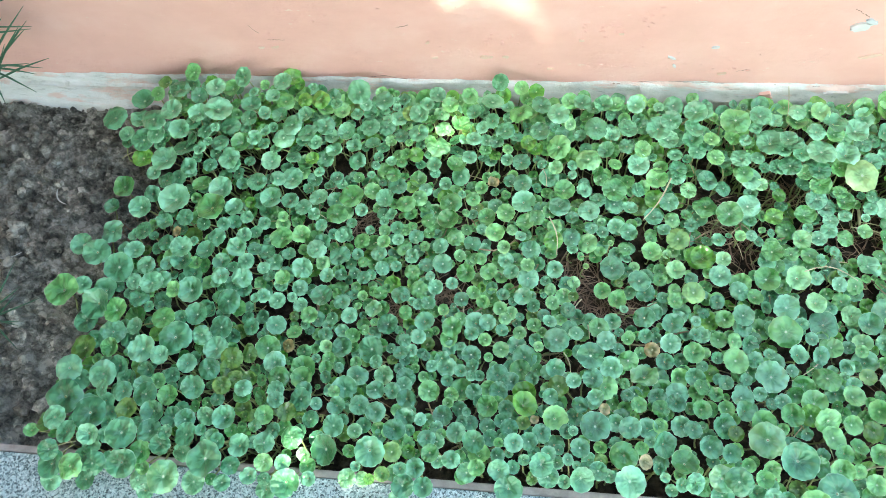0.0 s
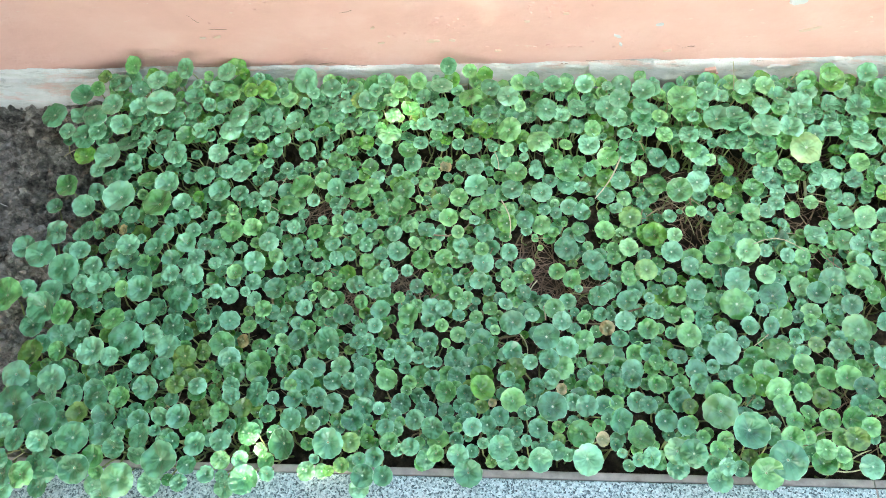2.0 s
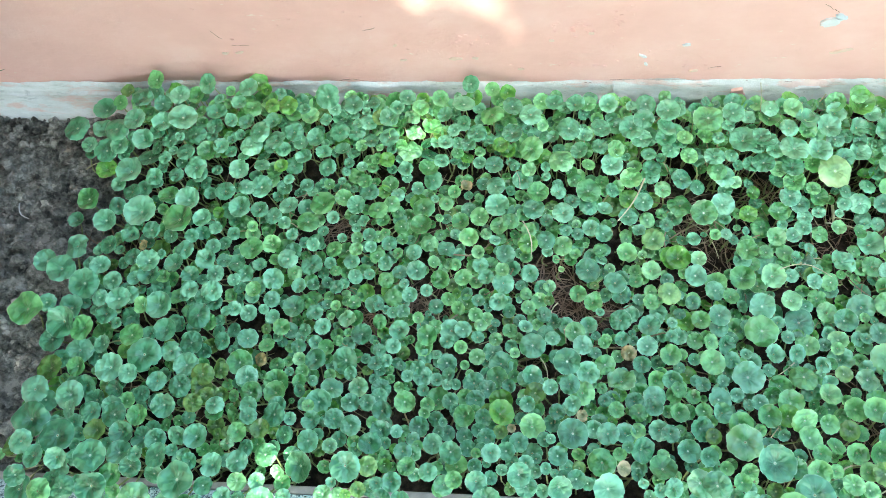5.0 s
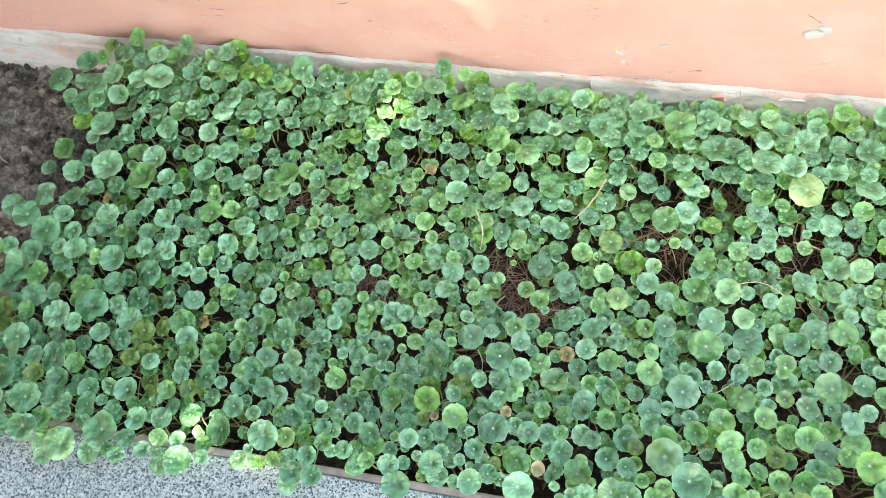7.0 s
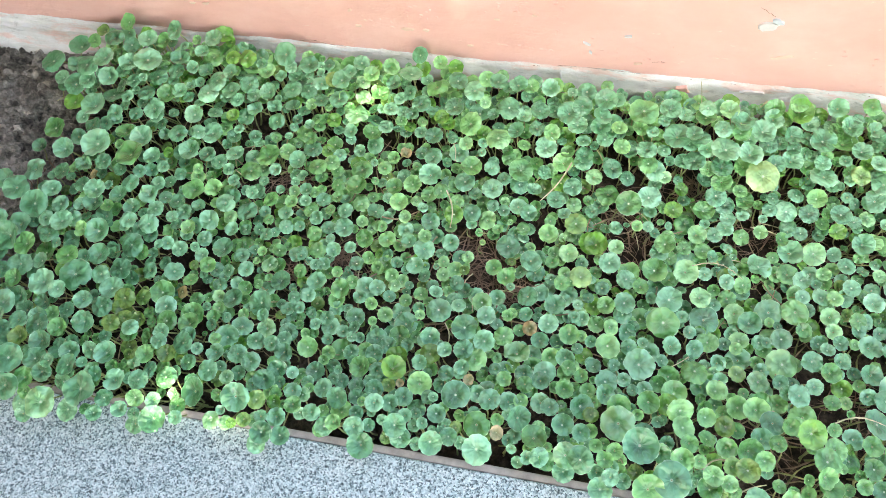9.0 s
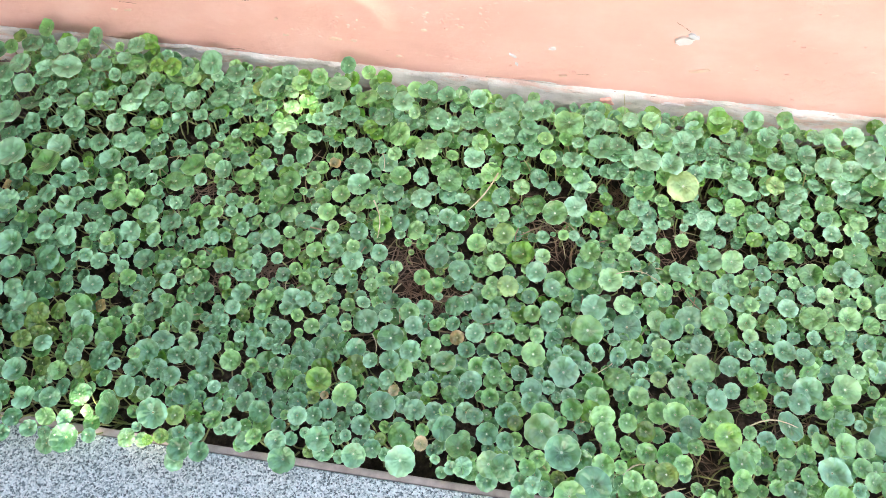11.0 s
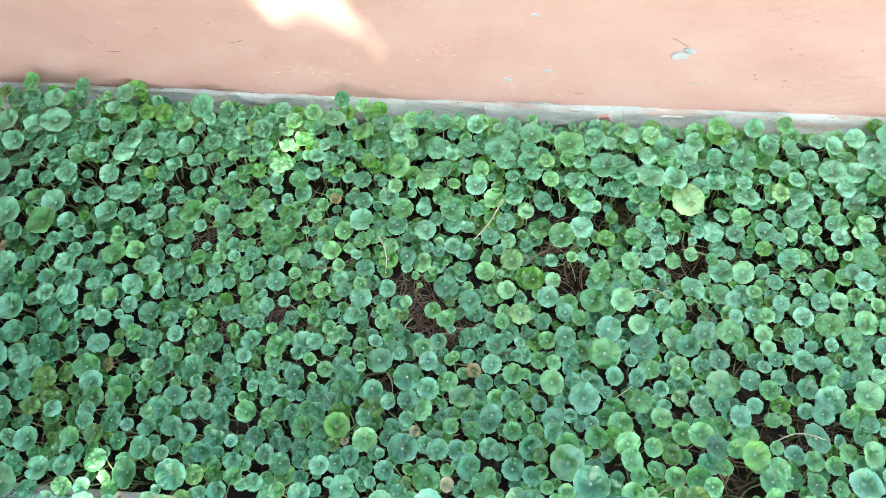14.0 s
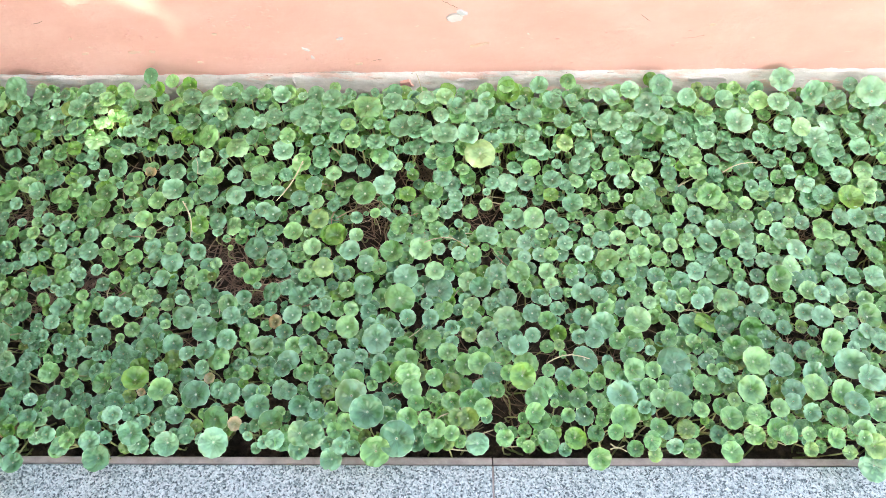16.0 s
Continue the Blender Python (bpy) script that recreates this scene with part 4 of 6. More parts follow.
pennywort(-0.031, 0.37, [(-46, 46, -4, 14, 'b'), (-22, 37, 2, 14, 'b'), (-36, 20, -3, 11, 'bL'), (23, 18, -3, 9, 'bL'), (6, 15, 10, 15, 'b'), (-44, 9, 11, 10, 'w'), (49, 6, 14, 12, 'b'), (26, -1, 6, 9, 'gL'), (55, -12, 18, 12, 'g'), (8, -15, 22, 13, 'm'), (-45, -17, 19, 9, 'g'), (-19, -17, 26, 20, 'b'), (38, -31, 16, 13, 'b'), (-35, -35, 19, 7, 'b'), (21, -35, 25, 9, 'b'), (13, -39, 16, 11, 'w'), (-1, -42, 21, 10, 'm'), (-26, -49, 13, 10, 'w'), (-16, -49, 20, 7, 'f'), (50, -53, 19, 13, 'b'), (26, -54, 22, 15, 'b'), (22, -68, 15, 13, 'b')])
pennywort(-0.011, 0.438, [(13, 59, -31, 7, 'b'), (23, 44, -27, 9, 'b'), (-23, 40, -35, 8, 'bL'), (13, 28, -26, 8, 'g'), (-10, 24, -21, 14, 'b'), (-40, 23, -16, 14, 'w'), (-11, 11, -14, 12, 'b'), (23, 7, -20, 15, 'g'), (-48, 1, -10, 13, 'b'), (-25, 1, -7, 12, 'b'), (50, -7, -20, 8, 'g'), (-5, -8, -10, 14, 'b'), (-16, -23, -14, 9, 'gL'), (45, -26, -13, 14, 'b'), (25, -32, -15, 9, 'gL'), (-3, -35, 2, 14, 'b'), (17, -35, -3, 9, 'b')])
pennywort(-0.042, 0.539, [(-2, 48, -33, 15, 'b'), (5, 44, -26, 8, 'bL'), (40, 39, -34, 11, 'b'), (-27, 26, -35, 12, 'g'), (-38, 22, -27, 13, 'w'), (8, 21, -31, 11, 'b'), (37, 10, -33, 15, 'b'), (-35, 3, -33, 7, 'b'), (-15, 1, -30, 16, 'b'), (-48, -9, -30, 8, 'b'), (30, -14, -31, 12, 'b'), (12, -22, -28, 10, 'b'), (-7, -32, -37, 8, 'bL'), (22, -35, -31, 10, 'b'), (-33, -39, -26, 20, 'b'), (8, -41, -26, 11, 'b'), (-23, -58, -21, 10, 'b')])
pennywort(-0.046, 0.639, [(-13, 41, -36, 10, 'b'), (-34, 35, -34, 11, 'g'), (52, 35, -38, 13, 'b'), (28, 34, -41, 9, 'b'), (-3, 30, -42, 13, 'b'), (-40, 17, -38, 13, 'b'), (11, 15, -38, 12, 'b'), (59, 4, -36, 16, 'b'), (34, 2, -40, 12, 'b'), (-11, -3, -39, 9, 'b'), (-31, -8, -37, 12, 'b'), (14, -11, -38, 13, 'b'), (42, -17, -37, 8, 'b'), (-47, -20, -39, 8, 'b'), (51, -34, -38, 12, 'b'), (27, -38, -38, 14, 'b'), (-28, -51, -32, 11, 'b')])
pennywort(-0.052, 0.726, [(-17, 45, -26, 16, 'b'), (27, 43, -33, 12, 'b'), (20, 24, -27, 14, 'b'), (28, 18, -42, 11, 'bL'), (-33, 17, -22, 15, 'b'), (0, 11, -23, 16, 'b'), (-36, 0, -42, 11, 'b'), (8, 0, -36, 11, 'b'), (-21, -6, -31, 11, 'b'), (67, -8, -35, 17, 'g'), (36, -10, -37, 12, 'b'), (-32, -16, -35, 8, 'b'), (13, -21, -36, 8, 'g'), (2, -27, -40, 10, 'b'), (-10, -28, -34, 11, 'b'), (51, -28, -48, 9, 'bL'), (-30, -31, -39, 10, 'b'), (40, -31, -39, 9, 'b'), (20, -39, -39, 12, 'b')])
pennywort(-0.052, 0.824, [(-23, 52, 7, 14, 'b'), (10, 29, 1, 16, 'b'), (-39, 25, -12, 11, 'bL'), (-18, 23, 1, 13, 'b'), (13, 18, -17, 9, 'bL'), (-32, 15, -4, 10, 'b'), (43, 13, -8, 20, 'w'), (-47, 11, -17, 12, 'bL'), (8, -3, -14, 13, 'f'), (15, -11, -29, 9, 'bL'), (-15, -14, -18, 11, 'b'), (38, -16, -20, 13, 'b'), (-29, -18, -14, 9, 'b'), (40, -27, -27, 9, 'b'), (-24, -39, -20, 12, 'g')])
pennywort(-0.008, 0.895, [(16, 23, 12, 11, 'fL'), (-14, 15, 7, 11, 'bL'), (-62, 14, 14, 11, 'b'), (-49, 3, 3, 15, 'b'), (-23, 3, 16, 12, 'b'), (14, 2, 17, 14, 'g'), (1, -9, 10, 13, 'w'), (-35, -11, 10, 17, 'b'), (-13, -19, 5, 10, 'g'), (32, -26, 5, 16, 'g'), (5, -32, 1, 13, 'w'), (25, -44, -12, 11, 'bL')])
pennywort(0.089, 0.365, [(-18, 41, -18, 11, 'bL'), (4, 38, -16, 11, 'bL'), (-35, 24, 0, 14, 'b'), (9, 22, -9, 11, 'bL'), (-13, 17, 1, 12, 'b'), (-12, 13, 9, 15, 'b'), (-58, 9, 8, 10, 'w'), (18, -3, 14, 10, 'b'), (-38, -13, 19, 12, 'b'), (-55, -15, 9, 9, 'bL'), (-6, -21, 24, 11, 'g'), (21, -22, 23, 14, 'b'), (-18, -27, 16, 13, 'b'), (-24, -31, 9, 10, 'gL'), (34, -42, 18, 18, 'b')])
pennywort(0.082, 0.46, [(-17, 44, -33, 14, 'b'), (-57, 35, -30, 11, 'b'), (38, 30, -37, 11, 'bL'), (-30, 20, -33, 10, 'b'), (21, 16, -28, 16, 'b'), (-4, 15, -35, 8, 'b'), (-15, 13, -29, 8, 'b'), (-47, 3, -27, 9, 'b'), (-27, -4, -45, 17, 'g'), (24, -8, -23, 14, 'b'), (-2, -23, -23, 9, 'b'), (10, -31, -16, 15, 'g'), (35, -33, -12, 12, 'b'), (-27, -36, -20, 11, 'b'), (7, -41, -26, 9, 'bL')])
pennywort(0.075, 0.552, [(-13, 49, -40, 11, 'b'), (30, 48, -40, 10, 'b'), (45, 38, -40, 7, 'b'), (-30, 37, -40, 12, 'b'), (27, 26, -39, 11, 'b'), (-41, 25, -38, 5, 'b'), (43, 21, -44, 11, 'b'), (-55, 18, -38, 9, 'g'), (56, 15, -38, 7, 'b'), (35, 10, -36, 10, 'b'), (52, 8, -48, 7, 'bL'), (-29, 6, -38, 11, 'b'), (10, 3, -37, 13, 'b'), (31, -9, -34, 10, 'b'), (-39, -13, -23, 15, 'b'), (-12, -16, -35, 11, 'b'), (8, -24, -34, 10, 'g'), (-43, -26, -34, 14, 'b'), (31, -37, -35, 12, 'b'), (45, -41, -41, 10, 'bL')])
pennywort(0.077, 0.653, [(-48, 37, -39, 14, 'b'), (-22, 26, -36, 14, 'b'), (26, 22, -34, 11, 'b'), (-4, 20, -41, 11, 'b'), (-40, 6, -40, 10, 'b'), (30, 3, -38, 13, 'b'), (-8, 2, -36, 10, 'b'), (-25, 1, -52, 9, 'bL'), (39, -16, -40, 12, 'b'), (5, -17, -41, 14, 'g'), (-28, -22, -37, 15, 'b'), (-48, -39, -41, 10, 'b'), (11, -42, -42, 10, 'b')])
pennywort(0.084, 0.733, [(1, 39, -37, 8, 'b'), (-33, 26, -38, 12, 'b'), (45, 15, -22, 19, 'b'), (-67, 14, -32, 18, 'b'), (2, 14, -35, 12, 'b'), (-32, 0, -41, 9, 'b'), (-42, -1, -35, 7, 'b'), (19, -1, -31, 15, 'g'), (-10, -5, -39, 14, 'g'), (-16, -27, -39, 9, 'b'), (30, -27, -33, 10, 'b'), (-39, -29, -37, 10, 'b'), (4, -35, -33, 15, 'g'), (43, -40, -30, 9, 'b')])
pennywort(0.06, 0.815, [(-27, 36, -7, 11, 'b'), (-13, 32, 0, 13, 'b'), (6, 32, -4, 11, 'b'), (23, 26, 2, 12, 'b'), (41, 18, -5, 9, 'b'), (21, 13, -14, 10, 'fL'), (-19, 10, -19, 13, 'b'), (15, 7, -21, 11, 'b'), (1, 5, -16, 7, 'b'), (41, 3, -14, 11, 'b'), (-39, -2, -23, 16, 'b'), (-31, -20, -30, 16, 'b'), (47, -26, -29, 11, 'b'), (21, -28, -32, 10, 'd'), (-11, -32, -44, 11, 'bL'), (-54, -33, -34, 11, 'b'), (3, -37, -35, 11, 'g'), (-27, -49, -38, 7, 'b')])
pennywort(0.071, 0.897, [(13, 23, 49, 14, 'bT'), (18, 14, 27, 14, 'fL'), (-34, 13, 26, 14, 'g'), (3, -2, 33, 18, 'b'), (-26, -11, 16, 13, 'b'), (46, -16, 28, 19, 'g'), (3, -26, 16, 13, 'b'), (-11, -34, 7, 11, 'b'), (24, -39, 9, 16, 'b')])
pennywort(0.157, 0.371, [(-4, 42, -1, 6, 'd'), (-19, 37, -2, 10, 'o'), (37, 29, 4, 10, 'b'), (44, 29, 11, 7, 'b'), (-36, 28, 2, 13, 'b'), (5, 24, 4, 13, 'b'), (-11, 12, 8, 12, 'b'), (-30, 8, 13, 13, 'b'), (26, 4, 11, 7, 'b'), (13, -2, 16, 10, 'b'), (37, -8, 18, 8, 'b'), (-16, -10, 5, 8, 'bL'), (4, -18, 25, 16, 'b'), (-30, -22, 18, 9, 'b'), (13, -30, 17, 14, 'b'), (-5, -31, 9, 10, 'oL'), (34, -33, 8, 9, 'bL')])
pennywort(0.18, 0.451, [(-1, 35, -11, 14, 'b'), (-8, 32, -19, 12, 'b'), (-47, 23, -35, 8, 'bL'), (48, 22, -1, 14, 'b'), (-30, 21, -19, 10, 'b'), (23, 17, -2, 11, 'b'), (4, 10, -8, 15, 'o'), (-40, -2, -13, 17, 'f'), (51, -4, 2, 11, 'b'), (-7, -6, -2, 11, 'b'), (48, -8, -5, 11, 'b'), (31, -15, 0, 11, 'b'), (5, -17, -13, 8, 'bL'), (-41, -19, -5, 18, 'f'), (-1, -35, 0, 17, 'g')])
pennywort(0.187, 0.546, [(-10, 46, -39, 11, 'b'), (-37, 40, -40, 11, 'b'), (12, 35, -37, 12, 'b'), (-22, 25, -38, 10, 'b'), (-15, 13, -32, 11, 'b'), (-36, 8, -36, 11, 'b'), (15, 3, -30, 14, 'b'), (22, -4, -22, 11, 'b'), (-56, -5, -34, 10, 'b'), (-34, -15, -32, 10, 'b'), (-5, -15, -24, 19, 'b'), (-30, -27, -25, 8, 'b'), (-48, -41, -30, 18, 'b'), (38, -44, 3, 19, 'b')])
pennywort(0.165, 0.646, [(40, 34, -38, 9, 'b'), (9, 27, -43, 10, 'bL'), (-22, 26, -32, 15, 'b'), (-26, 2, -35, 11, 'b'), (14, -2, -36, 14, 'b'), (-24, -17, -40, 17, 'b'), (43, -18, -43, 10, 'b'), (1, -19, -43, 8, 'b'), (9, -33, -39, 10, 'b'), (28, -42, -44, 13, 'g'), (42, -42, -40, 8, 'o'), (-1, -43, -40, 5, 'b'), (-31, -48, -36, 14, 'b')])
pennywort(0.175, 0.726, [(15, 45, -19, 17, 'g'), (9, 19, -23, 17, 'b'), (-5, 13, -30, 12, 'g'), (28, 1, -28, 11, 'b'), (-25, -2, -25, 13, 'b'), (-42, -8, -31, 14, 'b'), (2, -15, -28, 12, 'b'), (28, -29, -31, 15, 'b'), (1, -36, -32, 15, 'f')])
pennywort(0.161, 0.827, [(35, 46, 11, 10, 'bL'), (11, 43, 6, 9, 'bL'), (-12, 30, 12, 16, 'b'), (29, 30, 3, 18, 'bL'), (51, 28, 7, 10, 'bL'), (-48, 27, -1, 11, 'bL'), (-29, 10, 8, 13, 'f'), (17, 4, 9, 20, 'b'), (-17, 3, 1, 12, 'f'), (64, -10, 1, 20, 'b'), (-38, -14, -10, 15, 'b'), (41, -14, -13, 9, 'bL'), (-7, -17, -6, 9, 'b'), (15, -22, -9, 12, 'b'), (41, -30, -15, 8, 'b'), (6, -36, -16, 16, 'b'), (-35, -43, -24, 16, 'b'), (-12, -47, -32, 9, 'bL')])
pennywort(0.156, 0.918, [(-15, 2, 29, 13, 'fL'), (-39, -1, 40, 12, 'g'), (37, -12, 27, 14, 'g'), (-7, -23, 29, 16, 'b'), (21, -33, 23, 19, 'b')])
pennywort(0.247, 0.371, [(9, 45, 0, 12, 'b'), (26, 39, 6, 15, 'b'), (-18, 37, 9, 20, 'b'), (40, 16, -1, 9, 'gL'), (0, 15, 8, 4, 'b'), (-38, 8, 13, 13, 'b'), (15, 2, 18, 18, 'g'), (41, -3, 14, 10, 'd'), (-11, -4, 6, 9, 'oL'), (56, -10, 17, 8, 'b'), (-30, -14, 7, 8, 'bL'), (-17, -19, 20, 12, 'b'), (62, -20, 21, 7, 'b'), (20, -29, 23, 20, 'b'), (-38, -30, 23, 16, 'b')])
pennywort(0.294, 0.453, [(-40, 39, -12, 16, 'b'), (27, 37, -35, 15, 'bL'), (6, 34, -26, 19, 'w'), (-20, 23, -27, 8, 'bL'), (-49, 11, -8, 17, 'b'), (19, 4, -15, 13, 'b'), (-20, 3, -13, 9, 'b'), (-6, -9, -10, 11, 'b'), (22, -12, -8, 12, 'g'), (-52, -21, 1, 8, 'd'), (4, -38, -12, 14, 'bL'), (19, -61, 8, 17, 'b')])
pennywort(0.256, 0.554, [(22, 34, -36, 7, 'b'), (48, 19, -28, 16, 'b'), (5, 13, -38, 13, 'b'), (-15, 0, -29, 15, 'b'), (14, -3, -34, 7, 'b'), (49, -7, -31, 11, 'b'), (24, -14, -30, 9, 'b'), (-6, -20, -24, 14, 'b'), (57, -27, -30, 11, 'd'), (12, -30, -28, 9, 'b'), (23, -47, -23, 15, 'b')])
pennywort(0.267, 0.646, [(-21, 33, -40, 9, 'b'), (19, 31, -52, 10, 'bL'), (-27, 27, -48, 10, 'g'), (-49, 25, -43, 7, 'b'), (-2, 11, -47, 19, 'b'), (-41, 10, -45, 5, 'm'), (45, -1, -45, 12, 'b'), (35, -12, -37, 17, 'b'), (7, -14, -46, 7, 'o'), (44, -27, -44, 15, 'b'), (-18, -29, -44, 13, 'g'), (2, -43, -41, 14, 'g')])
pennywort(0.261, 0.727, [(-39, 49, -23, 13, 'b'), (-18, 34, -26, 12, 'b'), (7, 30, -30, 16, 'b'), (30, 25, -34, 13, 'b'), (-33, 12, -22, 17, 'b'), (-11, 2, -40, 8, 'b'), (10, -4, -40, 14, 'b'), (-28, -12, -33, 10, 'b'), (27, -15, -35, 14, 'b'), (-11, -16, -36, 10, 'b'), (2, -32, -42, 5, 'b'), (-34, -36, -37, 16, 'b'), (23, -39, -42, 11, 'b')])
pennywort(0.293, 0.812, [(-10, 54, 16, 16, 'b'), (-34, 44, 11, 13, 'b'), (-11, 26, 9, 13, 'b'), (13, 23, 6, 14, 'g'), (-41, 19, 5, 14, 'b'), (-27, 2, -7, 11, 'g'), (7, 1, -4, 18, 'b'), (-47, -18, -17, 13, 'b'), (10, -30, -27, 12, 'b'), (-26, -34, -22, 20, 'b')])
pennywort(0.248, 0.913, [(16, -9, 25, 13, 'g'), (46, -10, 27, 15, 'b'), (-36, -13, 32, 15, 'b'), (-4, -14, 31, 15, 'b'), (-18, -16, 23, 11, 'b'), (-26, -24, 12, 12, 'gL'), (53, -25, 12, 10, 'bL'), (-13, -50, 19, 19, 'b')])
pennywort(0.384, 0.365, [(-15, 28, 8, 15, 'b'), (-44, 22, -2, 9, 'bL'), (8, 22, 11, 12, 'b'), (-11, 12, 2, 9, 'bL'), (28, 9, 10, 9, 'gL'), (-49, 5, 14, 17, 'g'), (37, -9, 31, 11, 'b'), (-9, -11, 24, 17, 'w'), (8, -15, 31, 18, 'b'), (-40, -19, 23, 13, 'b'), (-55, -21, 17, 9, 'b'), (-31, -21, 15, 13, 'w'), (30, -25, 23, 12, 'b'), (-65, -27, 9, 8, 'bL'), (45, -29, 34, 11, 'b'), (-9, -30, 18, 14, 'b'), (35, -44, 28, 15, 'b')])
pennywort(0.364, 0.456, [(2, 34, -23, 14, 'b'), (-18, 33, -28, 14, 'g'), (40, 28, -20, 11, 'b'), (7, 19, -16, 11, 'g'), (4, 15, -28, 11, 'gL'), (25, 10, -14, 10, 'g'), (-23, 9, -19, 16, 'b'), (-28, -6, -11, 13, 'b'), (35, -9, -10, 11, 'b'), (4, -12, -11, 13, 'g'), (27, -33, -3, 17, 'b'), (2, -36, -5, 8, 'b'), (-25, -37, -5, 14, 'b'), (-13, -42, 3, 12, 'b'), (40, -43, 4, 11, 'o')])
pennywort(0.375, 0.549, [(16, 43, -44, 9, 'bL'), (-54, 40, -46, 14, 'bL'), (41, 30, -33, 14, 'b'), (1, 25, -32, 8, 'b'), (-31, 20, -33, 16, 'b'), (9, 5, -34, 12, 'b'), (-3, 3, -26, 9, 'b'), (-52, 1, -44, 8, 'bL'), (29, -1, -31, 12, 'b'), (48, -3, -28, 12, 'g'), (-37, -12, -28, 15, 'b'), (-7, -23, -27, 15, 'b'), (23, -29, -26, 9, 'b'), (-46, -38, -29, 13, 'b')])
pennywort(0.367, 0.654, [(-45, 30, -43, 16, 'g'), (-22, 28, -42, 7, 'b'), (16, 21, -39, 18, 'f'), (26, 19, -31, 19, 'f'), (-32, 5, -53, 11, 'bL'), (-12, 2, -40, 15, 'b'), (34, -2, -38, 9, 'g'), (48, -8, -31, 17, 'b'), (9, -13, -37, 10, 'b'), (24, -34, -39, 9, 'b'), (9, -37, -31, 17, 'm'), (-33, -44, -40, 9, 'b'), (41, -49, -33, 11, 'b'), (-17, -50, -35, 12, 'g')])
pennywort(0.352, 0.739, [(-3, 24, -27, 15, 'b'), (52, 22, -28, 20, 'g'), (41, 21, -35, 9, 'b'), (24, 9, -37, 9, 'g'), (-25, 3, -35, 15, 'b'), (3, -1, -37, 13, 'b'), (31, -8, -37, 11, 'b'), (-10, -18, -40, 11, 'b'), (-29, -33, -40, 10, 'b'), (9, -34, -35, 18, 'm')])
pennywort(0.355, 0.82, [(-27, 45, 20, 20, 'b'), (22, 40, 28, 16, 'b'), (-12, 29, 14, 16, 'b'), (50, 27, 22, 13, 'g'), (22, 25, 21, 16, 'b'), (41, 25, 14, 11, 'b'), (32, 14, 7, 14, 'b'), (-32, 12, -8, 8, 'bL'), (0, 9, 3, 12, 'b'), (18, 4, 0, 8, 'b'), (58, 4, 8, 14, 'g'), (-20, -9, -7, 12, 'b'), (5, -10, -7, 15, 'b'), (5, -17, -14, 15, 'b'), (-25, -24, -15, 17, 'g'), (50, -24, -12, 16, 'b'), (25, -34, -26, 14, 'b')])
pennywort(0.36, 0.915, [(20, 1, 31, 10, 'gL'), (-10, -14, 31, 16, 'b'), (-31, -15, 27, 9, 'b'), (-38, -20, 15, 11, 'gL'), (37, -23, 31, 13, 'b'), (50, -29, 24, 8, 'gL'), (20, -31, 39, 18, 'b'), (-14, -39, 27, 16, 'b')])
pennywort(0.474, 0.365, [(21, 25, 21, 10, 'b'), (-13, 14, 35, 23, 'bT'), (12, 10, 29, 13, 'b'), (39, 8, 25, 15, 'b'), (-41, 4, 26, 11, 'g'), (-42, -15, 22, 9, 'bL'), (-14, -17, 26, 11, 'oL'), (4, -19, 22, 9, 'fL'), (26, -20, 37, 24, 'b'), (-29, -30, 28, 10, 'b'), (0, -35, 32, 20, 'g')])
pennywort(0.472, 0.449, [(-41, 41, -19, 9, 'b'), (31, 37, -18, 15, 'g'), (16, 23, -11, 12, 'b'), (-28, 21, -12, 10, 'b'), (-51, 15, -13, 16, 'b'), (-1, 12, -9, 11, 'b'), (36, 12, -6, 18, 'b'), (-17, 7, -5, 8, 'b'), (-51, -4, -7, 14, 'b'), (27, -6, 1, 15, 'f'), (2, -8, 5, 15, 'g'), (-31, -11, -2, 12, 'b'), (-35, -20, 5, 16, 'b'), (-9, -25, -1, 8, 'bL'), (13, -32, 12, 8, 'b'), (-35, -44, 17, 23, 'w')])
pennywort(0.472, 0.537, [(-32, 48, -27, 16, 'b'), (10, 36, -41, 12, 'bL'), (-32, 33, -34, 14, 'b'), (23, 27, -26, 24, 'b'), (-24, 9, -39, 14, 'bL'), (35, -4, -29, 14, 'b'), (-3, -6, -29, 8, 'b'), (-20, -13, -35, 12, 'bL'), (-51, -21, -21, 18, 'b'), (23, -28, -26, 9, 'b'), (-8, -41, -18, 22, 'b')])
pennywort(0.464, 0.639, [(22, 38, -36, 15, 'b'), (39, 33, -42, 11, 'b'), (16, 6, -33, 19, 'b'), (-19, 0, -39, 16, 'b'), (39, -3, -37, 13, 'g'), (-23, -15, -31, 15, 'b'), (-2, -22, -35, 12, 'g'), (39, -36, -33, 20, 'b')])
pennywort(0.449, 0.72, [(15, 40, -23, 19, 'b'), (40, 31, -34, 9, 'b'), (53, 28, -29, 14, 'f'), (21, 26, -41, 11, 'bL'), (-15, 23, -20, 20, 'b'), (37, 9, -38, 6, 'b'), (48, 3, -36, 7, 'b'), (-13, -4, -38, 5, 'b'), (18, -5, -32, 9, 'b'), (2, -6, -34, 9, 'g'), (-28, -11, -38, 11, 'b'), (29, -11, -38, 9, 'b'), (49, -13, -39, 11, 'b'), (43, -32, -29, 16, 'b'), (-26, -45, -35, 12, 'b')])
